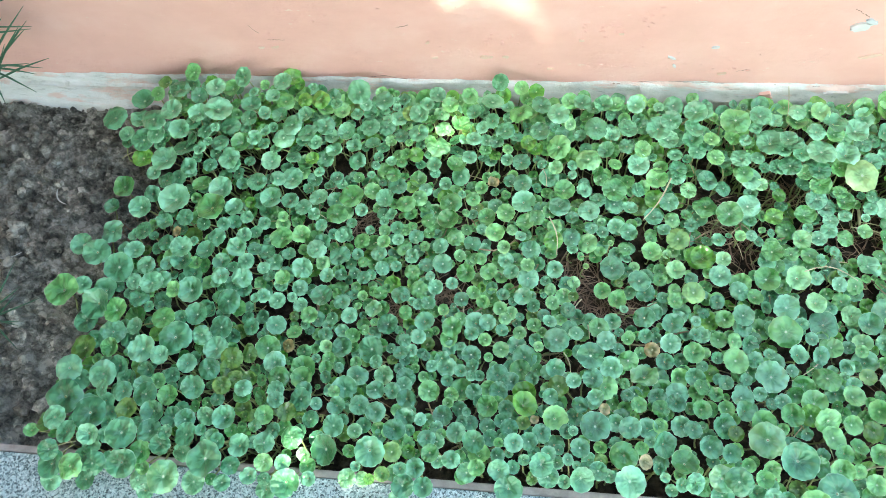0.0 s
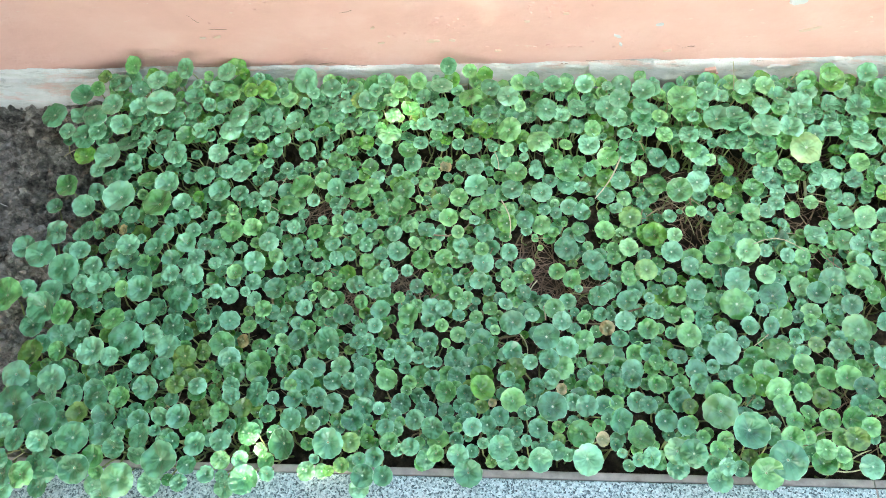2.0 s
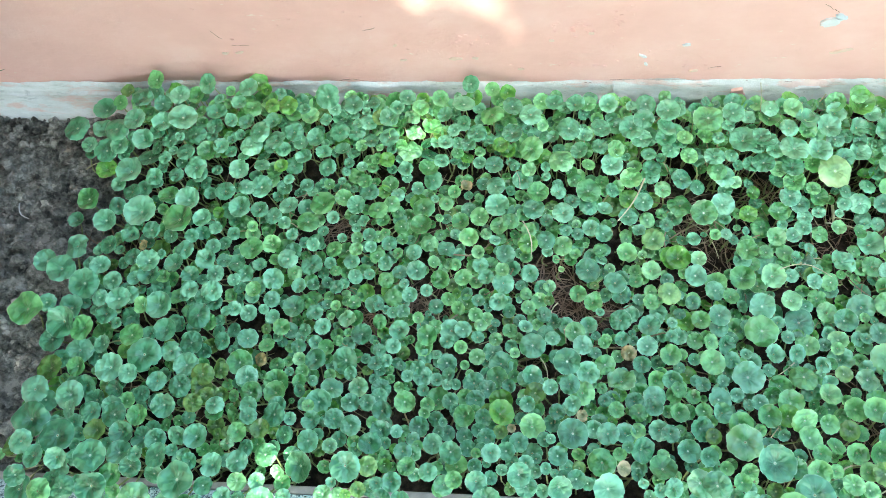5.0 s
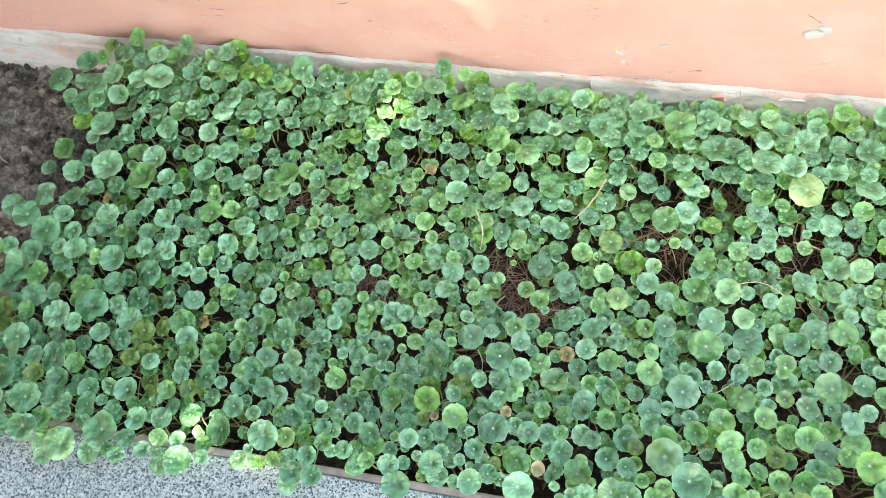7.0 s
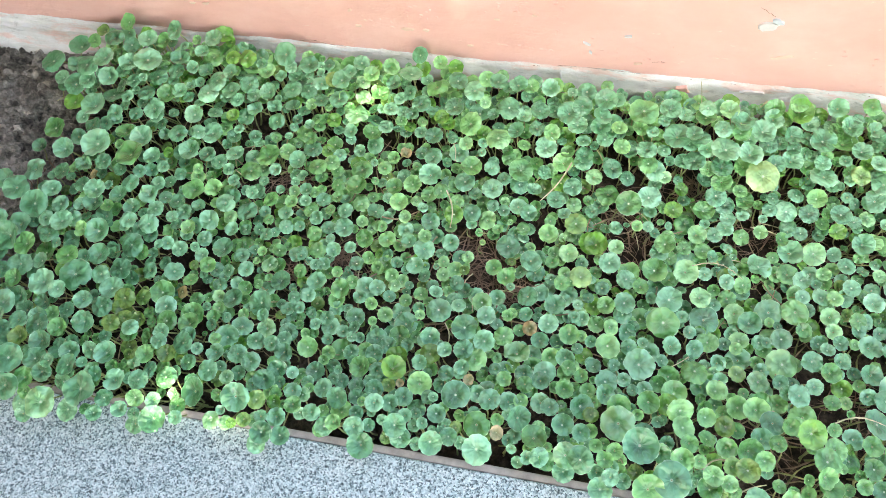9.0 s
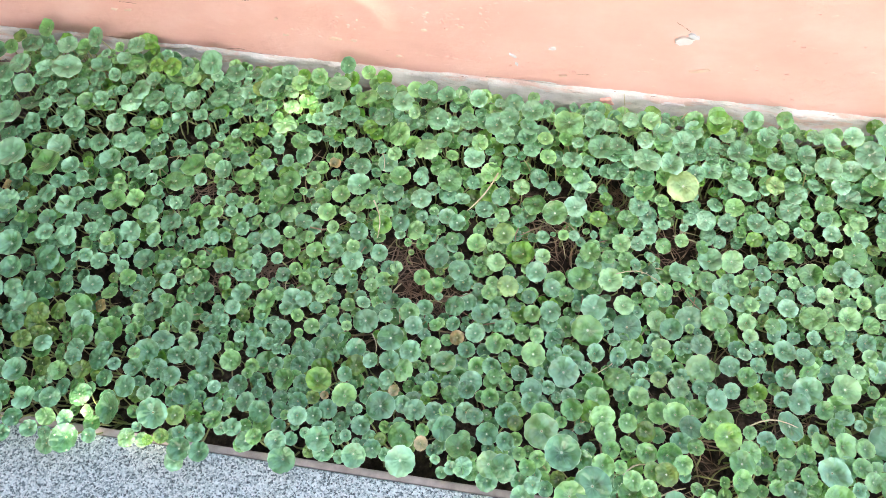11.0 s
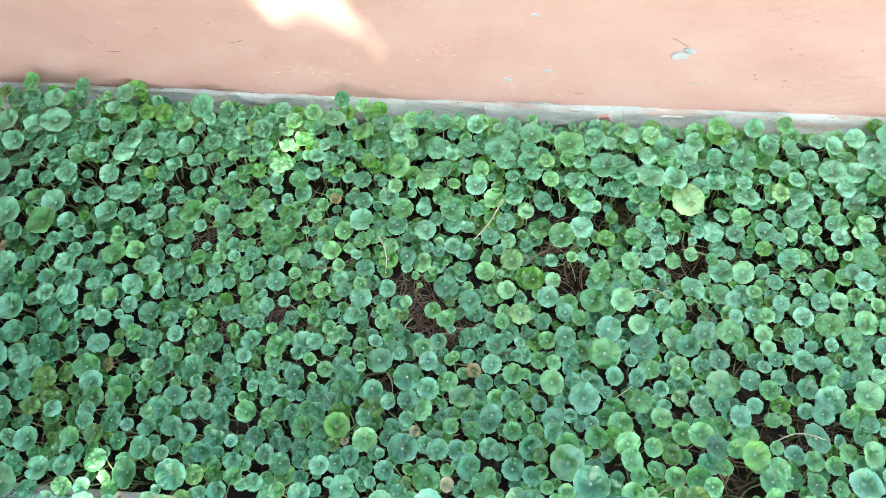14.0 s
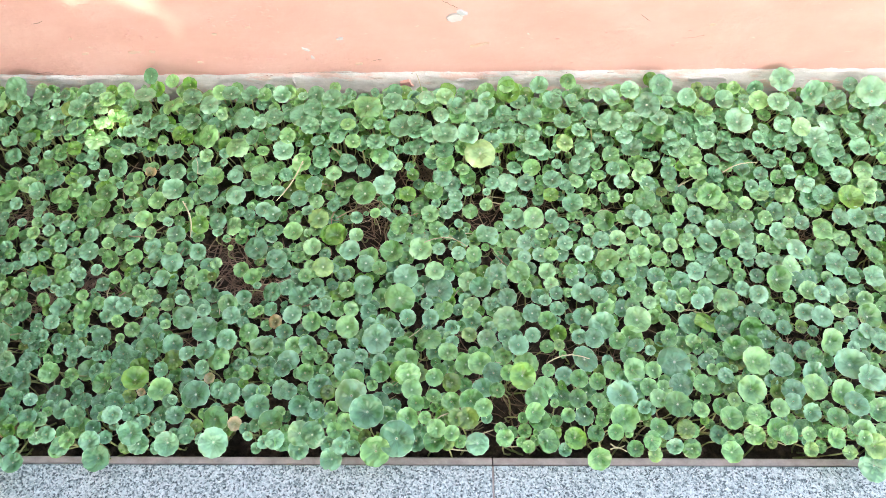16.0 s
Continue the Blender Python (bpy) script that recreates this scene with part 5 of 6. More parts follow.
pennywort(0.475, 0.816, [(-37, 40, 15, 13, 'gL'), (-20, 33, 21, 10, 'b'), (17, 32, 18, 22, 'b'), (39, 32, 29, 13, 'b'), (37, 24, 12, 13, 'b'), (1, 12, 7, 11, 'b'), (-25, 8, 10, 16, 'b'), (-50, 6, 0, 13, 'b'), (32, 1, 0, 14, 'b'), (12, 0, -3, 9, 'b'), (46, 0, 7, 17, 'b'), (-19, -10, -1, 16, 'b'), (-7, -16, -9, 17, 'b'), (9, -22, -15, 10, 'b'), (29, -24, -16, 8, 'b'), (-2, -28, -30, 11, 'bL'), (-45, -29, -19, 13, 'b'), (35, -36, -21, 11, 'f')])
pennywort(0.485, 0.891, [(-6, 17, 29, 14, 'bL'), (46, 2, 37, 14, 'b'), (-8, -6, 34, 17, 'b'), (15, -10, 30, 12, 'b'), (45, -11, 30, 16, 'g'), (-48, -21, 41, 23, 'bT'), (-15, -24, 27, 10, 'b'), (39, -42, 22, 17, 'b')])
pennywort(0.556, 0.365, [(14, 34, 10, 14, 'b'), (40, 34, 13, 18, 'b'), (-33, 30, 19, 12, 'b'), (56, 24, 20, 13, 'b'), (20, 12, 15, 12, 'm'), (60, 12, 14, 8, 'b'), (-21, 10, 22, 9, 'b'), (35, 9, 23, 15, 'o'), (-6, -5, 27, 13, 'b'), (-16, -8, 12, 11, 'bL'), (14, -10, 22, 11, 'b'), (-8, -20, 19, 15, 'bL'), (47, -23, 24, 16, 'b')])
pennywort(0.552, 0.448, [(-3, 35, -30, 15, 'b'), (51, 34, -25, 8, 'b'), (14, 30, -22, 15, 'b'), (34, 23, -21, 8, 'b'), (39, 10, -13, 16, 'b'), (-5, -13, 0, 13, 'b'), (-40, -15, 17, 18, 'g'), (19, -21, 3, 14, 'o'), (-35, -33, 11, 15, 'g'), (-6, -42, 10, 11, 'b')])
pennywort(0.56, 0.538, [(41, 54, -55, 11, 'b'), (-6, 46, -41, 22, 'b'), (-38, 43, -37, 10, 'b'), (33, 34, -49, 11, 'b'), (-25, 24, -41, 10, 'b'), (42, 23, -42, 14, 'b'), (23, 16, -46, 10, 'b'), (0, 14, -44, 16, 'b'), (-19, -2, -36, 14, 'b'), (42, -4, -46, 18, 'b'), (13, -15, -40, 12, 'b'), (38, -27, -38, 12, 'm'), (-21, -36, -24, 19, 'b'), (13, -42, -30, 11, 'b')])
pennywort(0.557, 0.654, [(-36, 34, -34, 11, 'b'), (3, 26, -32, 10, 'b'), (-10, 22, -48, 11, 'bL'), (37, 14, -42, 8, 'b'), (-4, 0, -39, 11, 'b'), (-33, -4, -33, 19, 'b'), (27, -8, -38, 12, 'b'), (49, -16, -49, 14, 'b'), (44, -22, -56, 17, 'oL'), (-10, -39, -37, 16, 'b'), (11, -44, -44, 11, 'b'), (41, -52, -48, 16, 'b')])
pennywort(0.561, 0.724, [(-3, 45, -8, 17, 'b'), (12, 35, -15, 15, 'b'), (-17, 25, -23, 16, 'b'), (-2, 24, -31, 11, 'bL'), (38, 24, -18, 10, 'b'), (18, 17, -21, 12, 'b'), (-39, 8, -38, 17, 'b'), (-13, 7, -29, 8, 'b'), (17, 4, -28, 13, 'b'), (42, -4, -34, 13, 'b'), (3, -7, -33, 12, 'b'), (-23, -11, -33, 15, 'b'), (-25, -25, -43, 9, 'b'), (23, -26, -36, 8, 'b'), (-12, -34, -38, 13, 'b')])
pennywort(0.591, 0.815, [(-10, 44, 29, 14, 'b'), (5, 41, 22, 12, 'b'), (32, 34, 23, 14, 'b'), (-54, 19, 15, 15, 'b'), (-29, 17, 23, 22, 'b'), (7, 16, 19, 19, 'b'), (1, 1, 6, 15, 'gL'), (-49, -8, 2, 13, 'b'), (-31, -8, 11, 17, 'b'), (27, -16, 15, 26, 'yT'), (-53, -25, -5, 13, 'b'), (-28, -26, 0, 16, 'g'), (0, -35, -4, 11, 'b'), (8, -47, -11, 14, 'g')])
pennywort(0.582, 0.91, [(-16, 6, 25, 15, 'fL'), (47, -1, 32, 15, 'g'), (-30, -8, 29, 13, 'b'), (5, -12, 29, 10, 'b'), (48, -16, 25, 16, 'b'), (-21, -19, 40, 15, 'b'), (-33, -32, 23, 11, 'g'), (-2, -36, 36, 18, 'b'), (31, -43, 29, 19, 'b'), (-27, -49, 32, 14, 'b')])
pennywort(0.681, 0.368, [(0, 31, 29, 17, 'g'), (-6, 11, 36, 14, 'g'), (39, 9, 29, 10, 'g'), (-18, 8, 18, 8, 'bL'), (26, 4, 20, 8, 'gL'), (2, 2, 28, 15, 'g'), (-44, -20, 31, 12, 'g'), (10, -25, 36, 16, 'g'), (-13, -29, 21, 9, 'gL'), (31, -35, 33, 9, 'b')])
pennywort(0.654, 0.436, [(0, 51, -12, 11, 'b'), (12, 49, -5, 16, 'b'), (51, 46, -2, 11, 'b'), (-38, 30, -10, 17, 'g'), (-44, 20, -2, 17, 'b'), (50, 10, 1, 10, 'gL'), (-26, 5, 5, 16, 'b'), (-6, 3, 10, 12, 'g'), (10, -7, 30, 19, 'f'), (-41, -18, 8, 15, 'b'), (40, -20, 23, 15, 'b'), (-23, -22, 14, 11, 'b')])
pennywort(0.667, 0.543, [(-51, 46, -42, 17, 'b'), (-14, 45, -36, 8, 'b'), (15, 41, -25, 11, 'g'), (21, 37, -34, 10, 'g'), (-21, 31, -48, 15, 'bL'), (-11, 26, -33, 15, 'b'), (35, 25, -27, 12, 'b'), (-38, 19, -41, 11, 'b'), (43, 15, -20, 10, 'b'), (23, -4, -21, 15, 'b'), (-42, -11, -42, 10, 'g'), (-12, -12, -28, 23, 'b'), (43, -18, -15, 14, 'b'), (-38, -23, -35, 11, 'b'), (-18, -39, -24, 11, 'b'), (-44, -41, -30, 15, 'w'), (20, -42, -10, 12, 'b')])
pennywort(0.657, 0.649, [(1, 35, -42, 7, 'b'), (-28, 29, -38, 20, 'b'), (42, 27, -34, 12, 'b'), (57, 26, -29, 11, 'b'), (11, 22, -36, 16, 'b'), (47, 10, -31, 8, 'b'), (15, 8, -45, 12, 'b'), (-49, -3, -41, 14, 'b'), (21, -7, -38, 13, 'b'), (53, -10, -29, 14, 'b'), (-5, -13, -52, 13, 'bL'), (28, -13, -30, 11, 'b'), (36, -30, -36, 11, 'b'), (17, -39, -28, 19, 'b'), (-15, -40, -40, 20, 'b'), (29, -44, -39, 10, 'b')])
pennywort(0.65, 0.735, [(13, 31, -21, 17, 'b'), (-12, 28, -16, 12, 'b'), (62, 17, -19, 11, 'b'), (-21, 13, -22, 7, 'b'), (65, 12, -26, 11, 'b'), (63, 6, -34, 10, 'b'), (18, 3, -31, 10, 'b'), (35, 1, -28, 11, 'b'), (-22, -6, -29, 11, 'b'), (10, -9, -36, 11, 'g'), (25, -26, -42, 20, 'b'), (53, -29, -30, 18, 'b'), (0, -38, -41, 10, 'b')])
pennywort(0.671, 0.81, [(-30, 48, 18, 12, 'b'), (-8, 43, 1, 9, 'bL'), (-10, 42, 17, 11, 'b'), (20, 41, 4, 10, 'bL'), (-10, 26, 7, 17, 'b'), (32, 25, 14, 13, 'b'), (-34, 15, 11, 15, 'b'), (19, 9, 0, 9, 'b'), (36, 7, 7, 20, 'b'), (17, 0, -8, 12, 'b'), (50, -3, -1, 12, 'b'), (4, -19, -12, 13, 'b'), (31, -22, -11, 15, 'g'), (-30, -30, -12, 10, 'b'), (55, -43, -25, 8, 'bL'), (44, -44, -13, 9, 'g'), (22, -46, -16, 15, 'b')])
pennywort(0.686, 0.901, [(-24, 17, 40, 15, 'g'), (29, 13, 43, 16, 'b'), (10, 10, 23, 14, 'fL'), (-21, 7, 33, 20, 'f'), (-6, -9, 26, 14, 'b'), (31, -16, 30, 12, 'g'), (-7, -30, 20, 11, 'b'), (44, -32, 21, 19, 'gL'), (-30, -33, 26, 15, 'b'), (13, -36, 26, 21, 'b')])
pennywort(0.768, 0.365, [(-4, 33, 22, 11, 'g'), (-27, 10, 32, 13, 'b'), (25, 8, 30, 19, 'g'), (10, -11, 35, 11, 'g'), (-15, -12, 34, 11, 'b'), (-43, -19, 38, 15, 'f'), (33, -31, 34, 11, 'g'), (-16, -43, 40, 16, 'bT')])
pennywort(0.765, 0.449, [(-42, 36, -6, 9, 'm'), (-39, 21, -3, 6, 'b'), (-9, 13, 2, 20, 'b'), (29, -3, 4, 15, 'b'), (55, -4, 7, 18, 'b'), (-39, -11, 1, 14, 'bL'), (-22, -18, 11, 13, 'b'), (2, -22, 12, 12, 'b'), (30, -43, 21, 21, 'b'), (-28, -48, 22, 13, 'g')])
pennywort(0.775, 0.531, [(-47, 40, -21, 11, 'b'), (-30, 40, -17, 8, 'b'), (-10, 40, -21, 17, 'b'), (15, 33, -16, 14, 'b'), (33, 31, -21, 9, 'g'), (-49, 13, -17, 12, 'b'), (-13, 0, -16, 15, 'b'), (14, -13, -13, 21, 'b'), (-49, -23, -21, 13, 'fL'), (-21, -31, -12, 12, 'b'), (-1, -35, -7, 15, 'b'), (32, -38, -10, 13, 'g')])
pennywort(0.766, 0.64, [(-21, 51, -25, 13, 'b'), (1, 47, -25, 9, 'b'), (22, 42, -24, 10, 'b'), (16, 24, -35, 11, 'bL'), (38, 23, -22, 14, 'b'), (-30, 17, -29, 12, 'o'), (-18, 16, -21, 13, 'b'), (-41, -3, -23, 12, 'g'), (9, -3, -21, 15, 'b'), (44, -13, -19, 19, 'b'), (1, -29, -28, 12, 'b'), (-49, -32, -22, 14, 'b'), (-14, -34, -17, 12, 'b'), (42, -41, -22, 11, 'b'), (-12, -45, -23, 11, 'b'), (16, -45, -24, 10, 'b'), (-44, -52, -26, 12, 'b')])
pennywort(0.793, 0.738, [(15, 36, -9, 11, 'g'), (-19, 29, -14, 12, 'b'), (-59, 26, -7, 16, 'b'), (5, 23, -14, 9, 'b'), (-38, 21, -15, 10, 'b'), (-62, 2, -16, 13, 'f'), (-12, -5, -20, 15, 'b'), (3, -9, -26, 9, 'b'), (-30, -15, -13, 17, 'b'), (-31, -32, -24, 8, 'b'), (-9, -39, -25, 8, 'b'), (21, -40, -22, 17, 'g'), (32, -53, -35, 13, 'bL')])
pennywort(0.779, 0.823, [(16, 47, 31, 16, 'b'), (-3, 45, 24, 10, 'bL'), (-28, 29, 29, 15, 'b'), (18, 23, 27, 10, 'b'), (-1, 17, 23, 13, 'b'), (-47, 16, 21, 10, 'b'), (31, 5, 17, 11, 'b'), (-24, -2, 15, 15, 'm'), (-37, -9, 8, 9, 'b'), (8, -10, 11, 17, 'b'), (-36, -30, -5, 9, 'b'), (27, -32, -1, 11, 'b'), (-1, -34, 1, 18, 'b')])
pennywort(0.77, 0.919, [(-7, 2, 47, 14, 'g'), (-27, -20, 42, 9, 'b'), (37, -22, 43, 13, 'b'), (-36, -33, 37, 17, 'b'), (-5, -37, 42, 13, 'b'), (3, -40, 35, 11, 'b')])
pennywort(0.866, 0.375, [(-30, 45, 11, 13, 'b'), (-21, 28, 18, 13, 'b'), (2, 19, 22, 18, 'b'), (-43, 15, 22, 10, 'b'), (32, 12, 21, 11, 'b'), (-42, 10, 14, 11, 'gL'), (-33, -14, 36, 12, 'b'), (4, -16, 34, 13, 'o'), (-20, -19, 29, 10, 'b'), (-44, -32, 40, 13, 'b'), (-15, -38, 36, 11, 'b'), (10, -39, 25, 13, 'gL'), (-40, -48, 33, 10, 'm')])
pennywort(0.875, 0.462, [(-1, 37, -19, 12, 'b'), (6, 35, -11, 13, 'b'), (-43, 24, -7, 12, 'b'), (-23, 17, -9, 8, 'b'), (-55, 10, -12, 13, 'gL'), (-38, 7, -18, 10, 'oL'), (6, -3, 1, 24, 'b'), (-27, -16, 3, 12, 'g'), (36, -38, 11, 15, 'b')])
pennywort(0.874, 0.555, [(-52, 40, -32, 9, 'bL'), (-35, 28, -17, 10, 'b'), (12, 28, -26, 11, 'b'), (29, 27, -33, 15, 'g'), (-48, 20, -20, 8, 'b'), (-23, 16, -21, 13, 'b'), (-7, 4, -25, 11, 'b'), (-3, -15, -34, 13, 'bL'), (-33, -28, -13, 21, 'b'), (47, -30, -27, 18, 'b')])
pennywort(0.886, 0.637, [(16, 58, -25, 13, 'b'), (-9, 41, -22, 8, 'b'), (27, 40, -20, 14, 'b'), (-30, 39, -22, 12, 'b'), (-55, 29, -23, 14, 'b'), (1, 28, -26, 11, 'g'), (24, 16, -21, 12, 'b'), (-51, 5, -24, 8, 'b'), (-25, -3, -20, 18, 'b'), (3, -9, -20, 13, 'g'), (17, -11, -26, 7, 'b'), (32, -11, -23, 10, 'b'), (-24, -24, -27, 13, 'b'), (-48, -26, -16, 16, 'b'), (-43, -35, -23, 11, 'b'), (-5, -36, -21, 14, 'b'), (35, -43, -28, 16, 'b')])
pennywort(0.861, 0.748, [(24, 41, -5, 15, 'b'), (-30, 35, -3, 12, 'b'), (15, 29, -12, 12, 'b'), (-13, 20, -16, 13, 'b'), (28, 16, -17, 14, 'b'), (-3, -7, -24, 8, 'b'), (-29, -8, -21, 11, 'b'), (21, -8, -21, 20, 'g'), (41, -18, -30, 13, 'bL'), (0, -33, -23, 13, 'b'), (-13, -41, -29, 14, 'g'), (10, -50, -17, 15, 'b')])
pennywort(0.861, 0.834, [(2, 20, 28, 17, 'b'), (-33, 18, 30, 20, 'b'), (38, 7, 16, 18, 'g'), (-9, -1, 18, 15, 'b'), (27, -1, 4, 18, 'bL'), (3, -18, 8, 19, 'b'), (43, -23, -5, 11, 'b'), (27, -27, 1, 11, 'b'), (-32, -29, 3, 15, 'b'), (-12, -42, -10, 17, 'b')])
pennywort(0.854, 0.905, [(48, 29, 39, 12, 'fL'), (57, 10, 47, 18, 'b'), (8, -1, 45, 16, 'b'), (-23, -13, 38, 17, 'b'), (37, -21, 34, 22, 'b'), (2, -25, 25, 13, 'gL')])
pennywort(0.964, 0.365, [(-19, 36, 20, 10, 'm'), (-40, 26, 22, 12, 'b'), (37, 24, 24, 13, 'g'), (3, 13, 29, 15, 'b'), (-33, 9, 29, 16, 'b'), (23, -5, 31, 15, 'g'), (-10, -14, 38, 13, 'g'), (32, -14, 39, 13, 'g'), (-42, -35, 35, 14, 'b')])
pennywort(0.957, 0.464, [(-12, 46, -24, 12, 'b'), (-39, 31, -18, 12, 'b'), (16, 19, -8, 19, 'b'), (-16, 12, -12, 9, 'b'), (19, 1, -15, 14, 'oL'), (-30, -3, -4, 12, 'b'), (35, -4, 1, 21, 'b'), (-9, -25, 3, 12, 'b'), (16, -48, 16, 20, 'g')])
pennywort(0.978, 0.544, [(-22, 44, -31, 13, 'b'), (31, 37, -20, 12, 'b'), (4, 20, -22, 20, 'b'), (39, -1, -16, 13, 'b'), (-7, -20, -25, 16, 'b'), (24, -30, -15, 20, 'b')])
pennywort(0.974, 0.65, [(12, 34, -21, 16, 'b'), (-23, 32, -23, 12, 'b'), (49, 30, -14, 17, 'b'), (-36, 12, -18, 14, 'b'), (29, 12, -17, 16, 'g'), (-6, 7, -20, 17, 'b'), (22, -10, -23, 10, 'b'), (-35, -11, -21, 13, 'b'), (-10, -13, -25, 14, 'b'), (31, -27, -19, 12, 'b'), (-29, -38, -27, 15, 'b'), (2, -45, -22, 17, 'b'), (37, -46, -23, 12, 'b')])
pennywort(0.979, 0.724, [(23, 57, -16, 15, 'b'), (17, 43, -25, 18, 'b'), (-12, 24, -24, 14, 'b'), (6, 18, -14, 20, 'g'), (21, 10, -22, 16, 'b'), (-41, 5, -21, 18, 'b'), (35, 0, -28, 12, 'b'), (-19, -14, -24, 15, 'b'), (-50, -23, -22, 12, 'b')])
pennywort(0.956, 0.837, [(-24, 30, 13, 12, 'bL'), (-46, 27, 24, 15, 'b'), (-2, 24, 20, 21, 'b'), (24, 12, 14, 13, 'b'), (12, 3, 3, 12, 'bL'), (-29, -4, 12, 14, 'b'), (32, -6, 9, 16, 'b'), (-4, -9, 4, 11, 'b'), (-32, -18, 0, 11, 'b'), (5, -27, -3, 21, 'b'), (40, -35, -7, 14, 'b'), (-34, -36, -7, 9, 'b'), (-29, -52, -15, 15, 'b'), (18, -52, -14, 16, 'b'), (-2, -53, -18, 9, 'b')])
pennywort(0.973, 0.908, [(-47, 14, 39, 13, 'b'), (21, -1, 37, 12, 'g'), (-14, -6, 32, 16, 'b'), (-46, -13, 29, 13, 'b'), (44, -15, 36, 17, 'b'), (44, -31, 17, 16, 'bL'), (11, -32, 31, 14, 'g'), (15, -37, 24, 18, 'b')])
pennywort(1.053, 0.365, [(19, 29, 12, 9, 'bL'), (49, 29, 27, 18, 'b'), (-13, 18, 26, 13, 'b'), (16, 10, 30, 14, 'b'), (31, -9, 33, 10, 'b'), (-28, -12, 34, 10, 'b'), (4, -17, 36, 14, 'b'), (38, -18, 43, 10, 'b'), (-11, -25, 22, 9, 'bL'), (54, -27, 35, 17, 'm'), (-30, -31, 35, 10, 'm'), (20, -34, 33, 10, 'm'), (50, -50, 29, 21, 'b')])
pennywort(1.056, 0.445, [(-35, 52, -10, 14, 'b'), (10, 33, -3, 15, 'b'), (19, 22, 5, 13, 'b'), (-28, 9, 6, 17, 'b'), (11, -7, 7, 20, 'b'), (-45, -12, -2, 10, 'bL'), (3, -25, 14, 18, 'b'), (-44, -30, 5, 12, 'oL'), (-27, -30, 17, 16, 'b'), (36, -33, 19, 18, 'g'), (-34, -47, 24, 12, 'b')])
pennywort(1.073, 0.541, [(32, 35, -17, 16, 'b'), (-44, 29, -16, 15, 'b'), (2, 26, -17, 11, 'g'), (15, -1, -13, 14, 'b'), (-39, -8, -12, 13, 'b'), (38, -9, -9, 17, 'b'), (1, -25, -9, 11, 'o'), (-22, -26, -10, 12, 'b'), (20, -31, -10, 9, 'b'), (35, -51, 0, 20, 'b')])
pennywort(1.079, 0.638, [(6, 45, -24, 14, 'b'), (-46, 32, -23, 14, 'b'), (-23, 25, -18, 11, 'b'), (7, 21, -20, 13, 'b'), (-9, 14, -26, 15, 'b'), (25, 8, -15, 18, 'b'), (-52, 5, -20, 16, 'b'), (-26, -8, -23, 13, 'b'), (-49, -9, -26, 9, 'b'), (38, -9, -21, 8, 'b'), (-8, -11, -20, 11, 'b'), (9, -21, -15, 17, 'b'), (-44, -36, -20, 12, 'b'), (37, -38, -19, 14, 'b'), (14, -42, -21, 13, 'b'), (-17, -44, -16, 22, 'b')])
pennywort(1.071, 0.749, [(3, 31, -10, 13, 'b'), (30, 25, -12, 14, 'b'), (-39, 16, -17, 14, 'g'), (10, 13, -16, 12, 'b'), (-14, 10, -15, 12, 'b'), (-2, -2, -21, 15, 'b'), (37, -4, -17, 15, 'b'), (-28, -18, -22, 12, 'g'), (19, -31, -26, 16, 'b'), (-31, -42, -21, 14, 'b'), (-1, -45, -19, 13, 'b'), (-10, -55, -25, 10, 'b')])
pennywort(1.047, 0.829, [(-9, 29, 26, 24, 'b'), (32, 18, 26, 11, 'b'), (-29, 10, 13, 12, 'b'), (22, 3, 19, 12, 'b'), (59, -1, 14, 12, 'b'), (-9, -3, 8, 14, 'b'), (7, -7, 14, 11, 'b'), (-25, -16, 2, 18, 'b'), (21, -19, 7, 12, 'b'), (56, -23, 5, 10, 'b'), (41, -29, -2, 14, 'b'), (-26, -34, -11, 12, 'b'), (-6, -42, -7, 15, 'b')])
pennywort(1.082, 0.895, [(30, 26, 57, 21, 'bT'), (-33, -2, 40, 9, 'b'), (-9, -4, 39, 16, 'g'), (-30, -14, 33, 15, 'g'), (17, -15, 50, 18, 'b'), (33, -21, 42, 19, 'b'), (1, -24, 25, 12, 'gL'), (28, -42, 28, 16, 'b')])
pennywort(1.188, 0.365, [(-55, 23, 22, 16, 'b')])
pennywort(1.185, 0.441, [(-4, 50, -1, 14, 'b'), (-45, 42, -4, 10, 'b'), (-35, 28, 0, 8, 'b'), (-64, 13, 8, 23, 'b'), (-46, -9, 15, 20, 'b')])
pennywort(1.166, 0.542, [(-19, 40, -14, 16, 'b'), (7, 30, -18, 11, 'b'), (-44, 27, -12, 14, 'b'), (-12, 23, -18, 10, 'b'), (17, 19, -13, 13, 'b'), (-23, 1, -15, 13, 'b'), (13, -9, -11, 19, 'b'), (-15, -19, -11, 11, 'b'), (-32, -28, -7, 11, 'b'), (3, -33, -6, 13, 'b'), (-8, -44, -10, 15, 'b')])
pennywort(1.174, 0.644, [(-16, 39, -17, 20, 'g'), (43, 36, -25, 13, 'b'), (10, 26, -21, 15, 'b'), (42, 14, -22, 12, 'g'), (-21, 11, -21, 17, 'g'), (-33, -4, -31, 16, 'bL'), (14, -4, -21, 12, 'b'), (46, -10, -17, 16, 'g'), (-14, -22, -17, 20, 'b'), (56, -28, -21, 10, 'b'), (4, -42, -21, 15, 'b'), (-31, -43, -20, 10, 'b'), (35, -44, -16, 18, 'b')])
